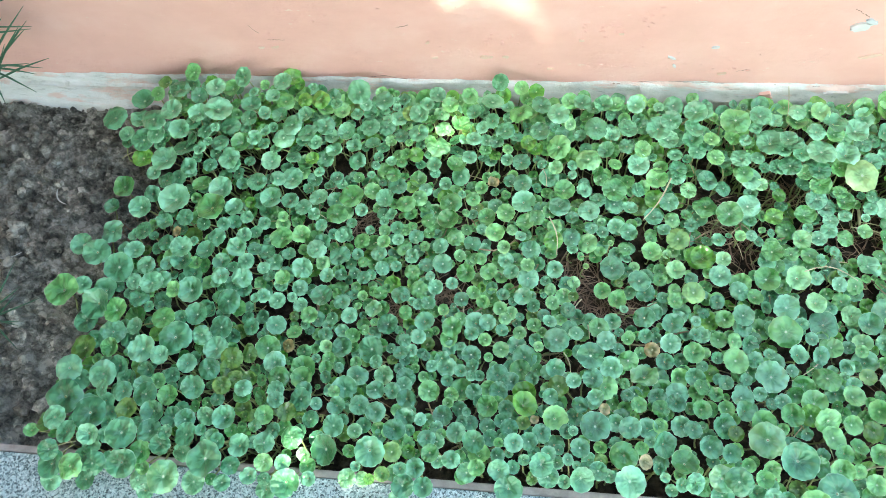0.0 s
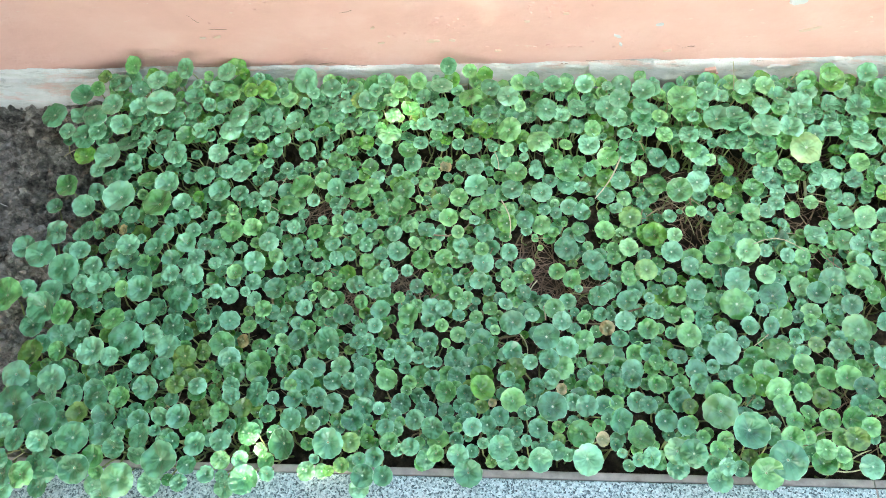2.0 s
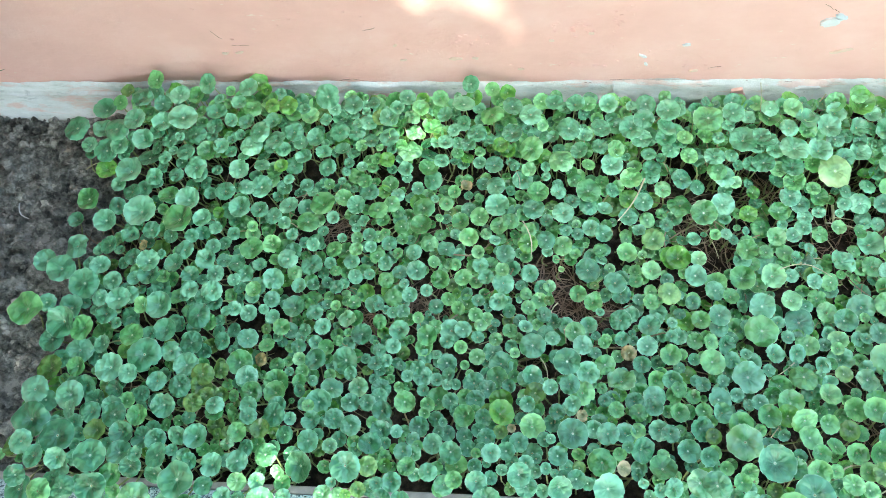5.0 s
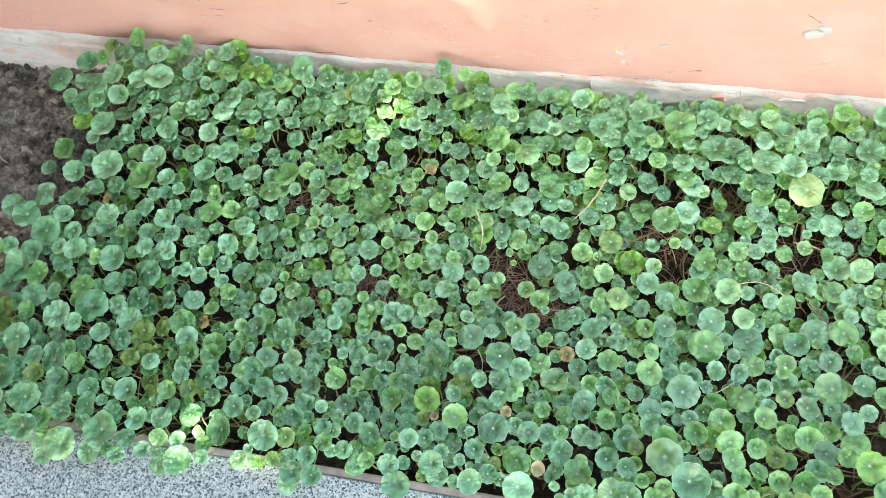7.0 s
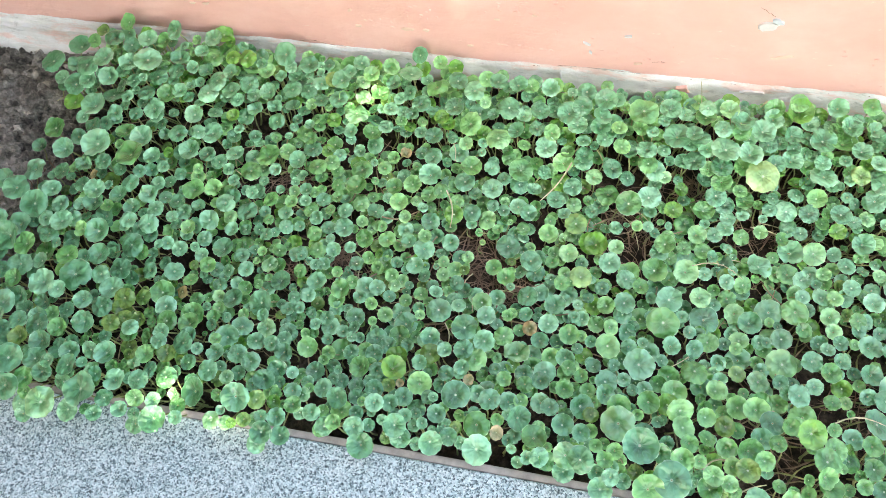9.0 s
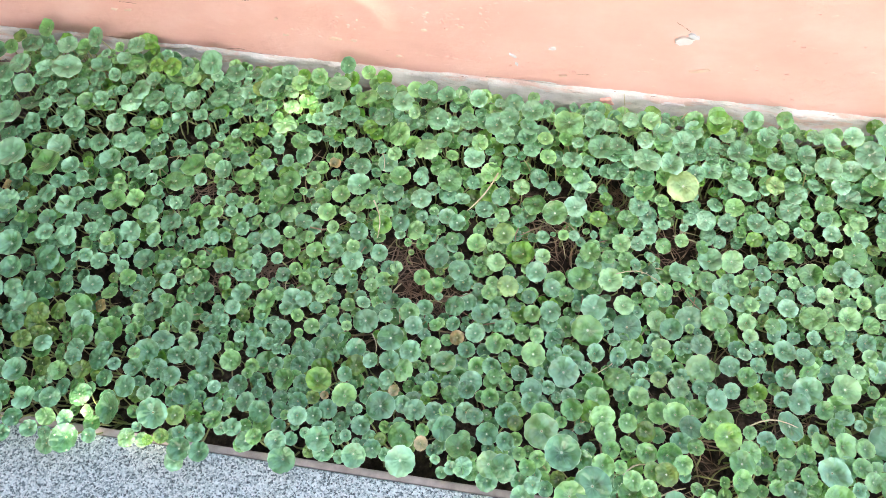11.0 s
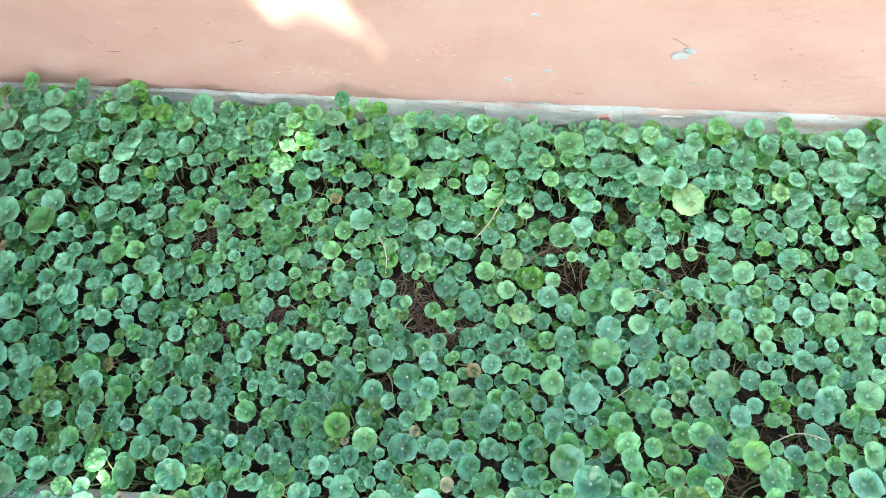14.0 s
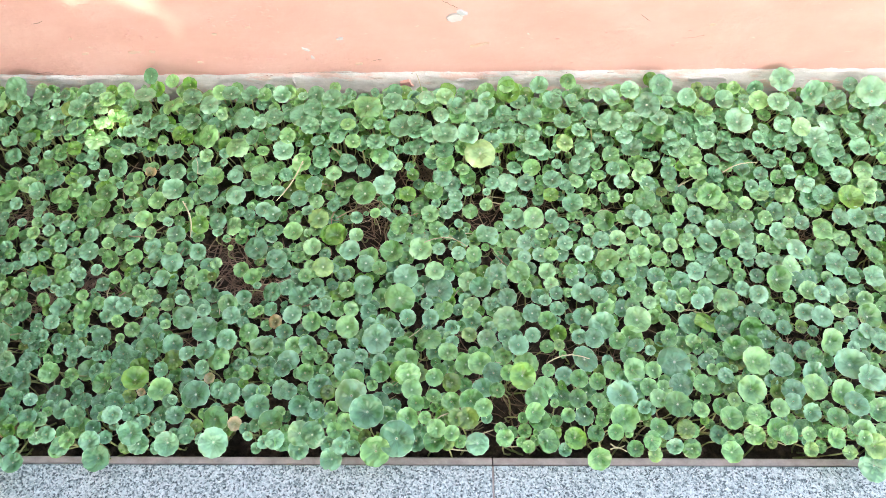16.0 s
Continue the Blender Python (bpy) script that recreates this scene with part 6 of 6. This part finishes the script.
pennywort(1.147, 0.744, [(10, 43, -6, 14, 'g'), (-28, 38, -7, 14, 'b'), (57, 34, -9, 17, 'b'), (-4, 18, -10, 17, 'b'), (20, -1, -13, 18, 'b'), (2, -3, -19, 19, 'b'), (63, -6, -14, 21, 'f'), (6, -20, -26, 15, 'b'), (48, -22, -25, 10, 'b'), (-35, -23, -21, 14, 'g'), (40, -40, -18, 15, 'b'), (-40, -47, -25, 10, 'b'), (-22, -49, -21, 13, 'b')])
pennywort(1.171, 0.838, [(-3, 31, 22, 13, 'b'), (55, 25, 32, 11, 'b'), (12, 18, 30, 18, 'b'), (47, 10, 26, 19, 'b'), (-32, 9, 27, 17, 'b'), (60, -1, 19, 13, 'b'), (-43, -3, 20, 15, 'b'), (-9, -7, 19, 20, 'b'), (21, -11, 17, 13, 'b'), (-46, -17, 9, 11, 'b'), (27, -22, 9, 14, 'b'), (-1, -31, 5, 22, 'b'), (-33, -33, 2, 11, 'b'), (41, -34, 3, 11, 'b'), (15, -45, -3, 12, 'b')])
pennywort(1.153, 0.903, [(8, -2, 46, 22, 'b'), (45, -11, 43, 18, 'b'), (1, -22, 28, 15, 'b'), (48, -22, 36, 17, 'g'), (-18, -28, 35, 16, 'b')])
pennywort(1.295, 0.639, [(-55, 40, -21, 15, 'b')])
pennywort(1.286, 0.735, [(-42, 25, -11, 16, 'b'), (-42, 12, -18, 17, 'b'), (-42, -20, -26, 13, 'b'), (-26, -23, -21, 15, 'b'), (-70, -28, -22, 17, 'b')])
pennywort(1.286, 0.813, [(-30, 38, 31, 18, 'b'), (-15, 27, 23, 18, 'b'), (-24, 16, 16, 13, 'g'), (-53, 7, 11, 17, 'b'), (-42, -25, -5, 18, 'b'), (-13, -28, -9, 15, 'b')])
pennywort(1.266, 0.913, [(-38, 6, 48, 13, 'b'), (-6, -9, 51, 27, 'b'), (-29, -25, 42, 17, 'b'), (-9, -31, 35, 17, 'b')])

# the rest of the carpet, past the part that is set out above, and the small leaves under the others
for gx in np.arange(1.33, 1.5, 0.11):
    for gy in np.arange(0.40, 0.93, 0.11):
        pennywort(gx + rng.uniform(-0.03, 0.03), gy + rng.uniform(-0.03, 0.03), [])
NODES = np.array([(p.location.x, p.location.y) for p in plants])


def left_edge(y):
    """Where the carpet of leaves ends and the bare soil begins."""
    return -0.47 - 0.02 * math.sin(y * 21) - 0.10 * max(0.0, (0.66 - y)) + 0.03 * math.exp(-((y - 0.72) / 0.05) ** 2)


def undergrowth(count, x0, gap, drop0, drop1, size, y0=KERB_Y + 0.012):
    for _ in range(count):
        x, y = rng.uniform(x0, 1.48), rng.uniform(y0, WALL_Y - 0.03)
        r = min(0.02, size * rng.lognormal(0.0, 0.28))
        if x < left_edge(y) + r or any((x - a) ** 2 + (y - c) ** 2 < (q + 0.4 * r) ** 2 for a, c, q in BARE):
            continue
        P = np.array(placed)
        if np.any((P[:, 0] - x) ** 2 + (P[:, 1] - y) ** 2 < (gap * (P[:, 2] + r)) ** 2):
            continue
        k = int(np.argmin(((NODES - (x, y)) ** 2).sum(1)))
        z = max(soil_height(x, y) + 0.008, canopy(x, y) - rng.uniform(drop0, drop1))
        u = rng.random()
        leaf(plants[k], x, y, z, r, ("g" if u < 0.45 else "b" if u < 0.84 else "f" if u < 0.92 else "o") + ("L" if drop1 > 0.01 else ""))


undergrowth(2600, 1.24, 0.72, -0.004, 0.006, 0.0145)
undergrowth(7000, -0.6, 0.50, 0.010, 0.024, 0.0105)
undergrowth(2500, -0.5, 0.38, 0.014, 0.040, 0.0125, 0.84)
undergrowth(750, -0.45, 0.42, 0.012, 0.030, 0.0115, 0.58)

# ---- out of view: a tree added so that its crown shades the bed ----
u = SUN_FROM.cross(Vector((0, 0, 1))).normalized()
w = SUN_FROM.cross(u).normalized()
# holes left in the added crown where the sun patches fall
GAPS = [((0.068, 0.95, 0.236), 0.020, 0.038), ((0.03, 0.95, 0.238), 0.026, 0.034), ((-0.016, 0.95, 0.230), 0.002, 0.012),
        ((0.096, 0.95, 0.190), -0.002, 0.0), ((0.113, 0.95, 0.165), -0.003, 0.0), ((0.130, 0.95, 0.140), -0.003, -0.001), ((0.147, 0.95, 0.115), -0.005, -0.003),
        ((-0.008, 0.82, 0.012), 0.008, 0.012), ((0.02, 0.88, 0.012), 0.020, 0.009), ((-0.048, 0.318, 0.0), 0.020, 0.001), ((-0.152, 0.31, 0.0), 0.014, 0.007),
        ((-0.155, 0.365, 0.01), 0.008, 0.008), ((-0.085, 0.268, -0.02), 0.002, -0.004)]
gap_uv = [(Vector(p).dot(u), Vector(p).dot(w), a, c) for p, a, c in GAPS]
tree = new("added_shade_tree")
tree.location = (-1.0, -2.3, -0.42)
tagged(tree, "unseen broad leafy tree, added to shade the bed from behind", "tree")
mesh_v, mesh_f = [], []
trng = np.random.default_rng(3)
lo, hi = Vector((-3.2, 0.05, -0.05)), Vector((2.0, 0.95, 0.42))
s0, s1 = sorted((lo.dot(u), hi.dot(u)))
t0, t1 = sorted((lo.dot(w), hi.dot(w)))
for _ in range(38000):
    s, t2 = trng.uniform(s0 - 0.2, s1 + 0.2), trng.uniform(t0 - 0.2, t1 + 0.2)
    depth = trng.uniform(2.4, 2.9)
    size = trng.uniform(0.028, 0.05)
    if any(((s - a) / (ra + size * 0.55)) ** 2 + ((t2 - c) / (rb + size * 0.55)) ** 2 < 1 for a, c, ra, rb in gap_uv):
        continue
    c0 = u * s + w * t2 + SUN_FROM * depth
    rot = Euler((trng.normal(0, 0.5), trng.normal(0, 0.5), trng.uniform(0, 6.28))).to_matrix()
    base = Matrix((u, w, SUN_FROM)).transposed() @ rot
    i0 = len(mesh_v)
    for px, py, pz in ((-1, 0, 0), (-0.3, -0.6, 0.1), (0.5, -0.5, 0.1), (1.1, 0, -0.15), (0.5, 0.5, 0.1), (-0.3, 0.6, 0.1)):
        mesh_v.append(c0 + base @ Vector((px * size, py * size, pz * size)) - tree.location)
    mesh_f.append(tuple(range(i0, i0 + 6)))
# a lower bough on the open side, added to dim the kerb's right end
for _ in range(9000):
    c0 = Vector((trng.uniform(0.35, 2.4), trng.uniform(-1.75, -0.95), 0)) + Vector((0, 0, 2.0)) + Vector((0, 0, trng.uniform(-0.2, 0.3)))
    size = trng.uniform(0.028, 0.05)
    s, t2 = c0.dot(u), c0.dot(w)
    if t0 - 0.1 < t2 < t1 + 0.1 and any(((s - a) / (ra + size)) ** 2 + ((t2 - c) / (rb + size)) ** 2 < 1 for a, c, ra, rb in gap_uv):
        continue
    rot = Euler((trng.normal(0, 0.5), trng.normal(0, 0.5), trng.uniform(0, 6.28))).to_matrix()
    i0 = len(mesh_v)
    for px, py, pz in ((-1, 0, 0), (-0.3, -0.6, 0.1), (0.5, -0.5, 0.1), (1.1, 0, -0.15), (0.5, 0.5, 0.1), (-0.3, 0.6, 0.1)):
        mesh_v.append(c0 + rot @ Vector((px * size, py * size, pz * size)) - tree.location)
    mesh_f.append(tuple(range(i0, i0 + 6)))
me = bpy.data.meshes.new("crown")
me.from_pydata(mesh_v, [], mesh_f)
me.materials.append(CROWN)
crown = new("crown", me)
crown.parent = tree
crown["kind"] = "stuff"
bm = bmesh.new()
tube(bm, [(0, 0, 0), (0.03, 0.05, 0.9), (0.1, 0.3, 1.7), (0.5, 0.9, 2.4)], [0.16, 0.12, 0.1, 0.05], 10)
tube(bm, [(0.1, 0.3, 1.7), (1.0, 0.8, 2.3), (2.3, 1.0, 2.6)], [0.07, 0.05, 0.02], 7)
part("trunk", bm, BARK, tree)


# ---- litter between the plants ----
lrng = np.random.default_rng(21)


def strand(bm, x, y, z, length, bearing, rad, bow=0.15, rise=0.0):
    d = Vector((math.cos(bearing), math.sin(bearing), rise))
    n2 = Vector((-d.y, d.x, 0))
    tube(bm, [Vector((x, y, z)) + d * (length * (f - 0.5)) + n2 * (bow * length * math.sin(math.pi * f)) for f in (0, 0.25, 0.5, 0.75, 1)], [rad * 0.6, rad, rad, rad * 0.9, rad * 0.5], 4)


bm = bmesh.new()
for bx, by, br in BARE:
    for _ in range(60 if by > 0.55 else 22):
        x, y = bx + lrng.normal(0, br * 1.1), by + lrng.normal(0, br * 0.9)
        if KERB_Y + 0.02 < y < WALL_Y - 0.05:
            strand(bm, x, y, soil_height(x, y) + lrng.uniform(0.001, 0.008), lrng.uniform(0.015, 0.06), lrng.uniform(0, 6.28), lrng.uniform(0.0004, 0.0011), lrng.uniform(-0.2, 0.2), lrng.uniform(-0.1, 0.1))
tagged(part("dry_litter", bm, LITTER), "fine dry reddish-brown litter on the soil", "litter", kind="stuff")
bm = bmesh.new()
for _ in range(330):
    x, y = lrng.uniform(-0.45, 1.6), lrng.uniform(KERB_Y + 0.03, WALL_Y - 0.06)
    strand(bm, x, y, soil_height(x, y) + lrng.uniform(0.003, 0.03), lrng.uniform(0.03, 0.10), lrng.uniform(0, 6.28), lrng.uniform(0.0006, 0.0013), lrng.uniform(-0.3, 0.3), lrng.uniform(-0.15, 0.15))
tagged(part("runners", bm, RUNNER), "thin tan creeping runners under the leaves", "runner", kind="stuff")


def straw(name, a, c, rad, label, bow=0.06, mat=STRAW):
    a, c = Vector(a), Vector(c)
    d = c - a
    n2 = Vector((-d.y, d.x, 0))
    bm = bmesh.new()
    rad *= 0.82
    tube(bm, [a + d * f + n2 * (bow * math.sin(math.pi * f)) for f in (0, 0.2, 0.4, 0.6, 0.8, 1)], [rad, rad, rad * 0.95, rad * 0.9, rad * 0.8, rad * 0.6], 6)
    tagged(part(name, bm, mat), label, "straw")


straw("straw", (0.340, 0.772, 0.026), (0.302, 0.712, 0.006), 0.0014, "pale dry straw leaning among the leaves")
straw("straw", (0.165, 0.700, 0.022), (0.178, 0.650, 0.0), 0.0012, "thin pale straw leaning among the leaves", 0.12)
straw("straw", (0.62, 0.745, -0.045), (0.69, 0.72, -0.047), 0.0013, "pale dry straw lying on the soil", 0.1)
straw("straw", (0.635, 0.775, -0.044), (0.63, 0.735, -0.047), 0.0030, "broad pale dry straw lying on the soil", 0.02)
straw("straw", (0.42, 0.745, -0.045), (0.475, 0.72, -0.04), 0.0010, "thin dry straw lying on the soil", 0.2)
straw("straw", (0.53, 0.655, -0.02), (0.60, 0.645, -0.02), 0.0010, "thin pale straw lying among the stalks", 0.2)
straw("straw", (0.70, 0.452, 0.012), (0.76, 0.458, 0.014), 0.0011, "pale dry straw lying across the leaves", 0.15)
straw("straw", (0.93, 0.575, -0.04), (0.985, 0.585, -0.04), 0.0012, "pale dry straw lying on the soil", 0.2)
straw("straw", (0.93, 0.555, -0.04), (0.975, 0.56, -0.04), 0.0012, "pale dry straw lying on the soil", -0.2)
straw("straw", (1.00, 0.765, 0.015), (1.06, 0.785, 0.015), 0.0012, "pale dry straw lying across the leaves", 0.1)
straw("straw", (0.79, 0.375, -0.01), (0.85, 0.368, -0.012), 0.0012, "pale bent stalk by the kerb", 0.15)
straw("straw", (1.16, 0.40, 0.0), (1.23, 0.405, 0.0), 0.0013, "pale bent stalk by the kerb", 0.1)
straw("straw", (-0.635, 0.742, -0.042), (-0.612, 0.716, -0.044), 0.0013, "short white root lying on the soil", -0.2, UNDERCOAT)
straw("straw", (-0.70, 0.615, -0.042), (-0.655, 0.626, -0.044), 0.0013, "short white root lying on the soil", -0.15, UNDERCOAT)
straw("straw", (-0.535, 0.80, -0.03), (-0.51, 0.815, -0.028), 0.0011, "short pale straw at the edge of the leaves", 0.1)
straw("straw", (0.515, 0.925, 0.055), (0.53, 0.90, 0.0), 0.0008, "thin pale straw leaning on the plinth", 0.05)
straw("straw", (0.62, 0.925, 0.03), (0.585, 0.895, 0.0), 0.0012, "pale straw leaning by the plinth", 0.05)

# bent stalks and bits of straw, each from end to end with its thickness and bow
STRAWS_NEAR = [
    ((0.542, 0.367, 0.004), (0.585, 0.386, -0.002), 0.0012, 0.18),
    ((0.586, 0.347, -0.010), (0.627, 0.368, -0.016), 0.0012, 0.05),
    ((0.567, 0.343, -0.015), (0.622, 0.348, -0.021), 0.0012, -0.08),
    ((0.582, 0.450, -0.020), (0.642, 0.465, -0.026), 0.0011, 0.06),
    ((0.474, 0.409, -0.015), (0.497, 0.435, -0.021), 0.0010, 0.03),
    ((0.517, 0.422, -0.015), (0.529, 0.392, -0.021), 0.0010, 0.05),
    ((0.532, 0.522, -0.030), (0.497, 0.498, -0.036), 0.0009, 0.04),
    ((-0.468, 0.332, 0.000), (-0.446, 0.341, -0.006), 0.0010, 0.05),
    ((-0.464, 0.321, -0.004), (-0.449, 0.338, -0.010), 0.0010, 0.03),
    ((0.145, 0.815, -0.010), (0.163, 0.775, -0.016), 0.0009, 0.15),
    ((0.163, 0.778, -0.020), (0.181, 0.779, -0.026), 0.0009, 0.10),
    ((0.413, 0.744, -0.050), (0.446, 0.729, -0.056), 0.0010, 0.08),
]
STRAWS_MID = [
    ((0.444, 0.726, -0.050), (0.478, 0.753, -0.056), 0.0010, 0.05),
    ((0.444, 0.726, -0.050), (0.460, 0.686, -0.056), 0.0009, 0.06),
    ((0.636, 0.757, -0.050), (0.684, 0.750, -0.056), 0.0011, 0.05),
    ((0.595, 0.688, -0.050), (0.622, 0.683, -0.056), 0.0010, 0.10),
    ((0.220, 0.603, -0.045), (0.216, 0.570, -0.051), 0.0011, -0.25),
    ((0.226, 0.558, -0.030), (0.229, 0.539, -0.036), 0.0011, 0.03),
    ((-0.097, 0.679, -0.050), (-0.059, 0.683, -0.056), 0.0010, 0.04),
    ((-0.170, 0.775, -0.040), (-0.182, 0.755, -0.046), 0.0010, 0.03),
    ((-0.189, 0.719, -0.040), (-0.176, 0.713, -0.046), 0.0010, 0.03),
    ((0.138, 0.584, -0.050), (0.154, 0.569, -0.056), 0.0010, 0.05),
    ((0.261, 0.584, -0.050), (0.291, 0.583, -0.056), 0.0010, 0.10),
    ((0.193, 0.517, -0.035), (0.203, 0.487, -0.041), 0.0010, 0.12),
    ((0.051, 0.589, -0.050), (0.058, 0.565, -0.056), 0.0011, -0.25),
]
STRAWS_FAR = [
    ((0.890, 0.338, -0.005), (0.901, 0.365, -0.011), 0.0012, 0.10),
    ((0.897, 0.363, 0.000), (0.925, 0.371, -0.006), 0.0012, 0.15),
    ((1.005, 0.374, 0.000), (1.052, 0.383, -0.006), 0.0011, 0.12),
    ((1.090, 0.366, 0.000), (1.143, 0.375, -0.006), 0.0012, 0.10),
    ((0.977, 0.350, -0.010), (1.018, 0.349, -0.016), 0.0011, 0.12),
    ((0.940, 0.761, -0.020), (1.005, 0.790, -0.026), 0.0014, 0.06),
    ((1.126, 0.914, 0.030), (1.171, 0.924, 0.024), 0.0010, 0.20),
    ((1.063, 0.505, -0.030), (1.063, 0.479, -0.036), 0.0014, 0.00),
    ((0.647, 0.359, -0.015), (0.674, 0.356, -0.021), 0.0011, 0.05),
    ((0.647, 0.347, -0.020), (0.672, 0.353, -0.026), 0.0011, -0.08),
    ((0.778, 0.340, 0.000), (0.801, 0.338, -0.006), 0.0011, 0.15),
    ((0.779, 0.347, 0.000), (0.799, 0.346, -0.006), 0.0011, -0.20),
    ((1.170, 0.505, -0.010), (1.201, 0.506, -0.016), 0.0014, 0.00),
    ((0.907, 0.562, -0.030), (0.938, 0.553, -0.036), 0.0010, -0.20),
    ((0.654, 0.671, -0.040), (0.680, 0.649, -0.046), 0.0010, 0.10),
]
for a, c, rad, bow in STRAWS_NEAR + STRAWS_MID + STRAWS_FAR:
    straw("straw", a, c, rad, "thin pale bent stalk among the pennywort leaves", bow)

# ---- seedling with long needles at the bare end; unseen shrub body added for shade ----
seedling = new("conifer_shrub")
seedling.location = (-0.685, 0.84, SOIL_Z)
tagged(seedling, "conifer with long blue-green needles beside the bare soil, unseen body added for shade", "shrub")
bm = bmesh.new()
tube(bm, [(0.008, 0.0, 0.2), (0.01, 0.0, 0.235), (0.012, 0.0, 0.30)], [0.003, 0.003, 0.0015], 7)
part("twig", bm, BARK, seedling)
for k in range(64):
    bm = bmesh.new()
    a = lrng.uniform(0, 6.28)
    z0 = lrng.uniform(0.17, 0.30)
    ln = lrng.uniform(0.07, 0.11)
    up = lrng.uniform(-0.25, 0.5)
    d = Vector((math.cos(a), math.sin(a), up)).normalized()
    if (seedling.location + Vector((0, 0, z0)) + d * ln).y > WALL_Y - 0.012:
        d.y = -abs(d.y)
    p0 = Vector((0.009, 0.0, z0))
    tube(bm, [p0, p0 + d * ln * 0.5 + Vector((0, 0, 0.003)), p0 + d * ln], [0.0014, 0.0017, 0.0003], 5)
    part("needle", bm, GLASSY_NEEDLE, seedling)
# unseen needles round the trunk, added to block skylight from the left
foliage_v, foliage_f = [], []
for _ in range(7000):
    a, h = lrng.uniform(0, 6.28), lrng.uniform(0.22, 2.1)
    rr = 0.20 * math.sqrt(lrng.uniform(0, 1)) * (1.05 - 0.35 * abs(h - 1.1))
    p0 = Vector((-0.28 + rr * math.cos(a), -0.2 + 1.1 * rr * math.sin(a), h))
    d = Vector((math.cos(a + lrng.normal(0, 0.6)), math.sin(a + lrng.normal(0, 0.6)), lrng.uniform(-0.2, 0.7))).normalized()
    side = d.cross(Vector((0, 0, 1))).normalized() * 0.006
    tip = p0 + d * lrng.uniform(0.06, 0.11)
    i0 = len(foliage_v)
    foliage_v += [p0 - side, p0 + side, p0 + (tip - p0) * 0.6 + side, tip, p0 + (tip - p0) * 0.6 - side]
    foliage_f.append((i0, i0 + 1, i0 + 2, i0 + 3, i0 + 4))
# unseen upper boughs, added to dim the left end from overhead
for _ in range(8000):
    q = Vector(lrng.normal(0, 1, 3)).normalized() * lrng.uniform(0.3, 1.0) ** 0.5
    p0 = Vector((-0.28 + 0.70 * q.x, -0.38 + 0.6 * q.y, 1.72 + 0.5 * q.z))
    if p0.y > 0.02:
        continue
    d = Vector((q.x + lrng.normal(0, 0.4), q.y + lrng.normal(0, 0.4), lrng.uniform(-0.4, 0.5))).normalized()
    side = d.cross(Vector((0, 0, 1))).normalized() * 0.008
    tip = p0 + d * lrng.uniform(0.05, 0.09)
    i0 = len(foliage_v)
    foliage_v += [p0 - side, p0 + side, p0 + (tip - p0) * 0.6 + side, tip, p0 + (tip - p0) * 0.6 - side]
    foliage_f.append((i0, i0 + 1, i0 + 2, i0 + 3, i0 + 4))
me = bpy.data.meshes.new("foliage")
me.from_pydata(foliage_v, [], foliage_f)
me.materials.append(GLASSY_NEEDLE)
fol = new("foliage", me)
fol.parent = seedling
fol["kind"] = "stuff"
bm = bmesh.new()
tube(bm, [(-0.28, -0.2, -0.02), (-0.28, -0.2, 0.7), (-0.27, -0.2, 1.4), (-0.28, -0.2, 2.05)], [0.02, 0.017, 0.012, 0.004], 8)
tube(bm, [(-0.28, -0.2, 0.12), (-0.2, -0.1, 0.16), (0.009, 0.0, 0.235)], [0.008, 0.006, 0.003], 6)
part("trunk", bm, BARK, seedling)
low_sprig = new("conifer_seedling")
low_sprig.location = (-0.648, 0.505, SOIL_Z)
tagged(low_sprig, "tiny conifer seedling with a few short needles", "seedling")
bm = bmesh.new()
tube(bm, [(0, 0, -0.01), (0.002, 0.0, 0.03), (0.004, 0.0, 0.06)], [0.003, 0.0025, 0.001], 6)
part("stem", bm, BARK, low_sprig)
for k in range(18):
    bm = bmesh.new()
    a = k * 2.4
    p0 = Vector((0.003, 0, 0.03 + 0.0015 * k))
    d = Vector((math.cos(a), math.sin(a), 0.25)).normalized()
    ln = 0.05 + 0.02 * (k % 3)
    tube(bm, [p0, p0 + d * ln * 0.5, p0 + d * ln], [0.0012, 0.0014, 0.0003], 5)
    part("needle", bm, GLASSY_NEEDLE, low_sprig)
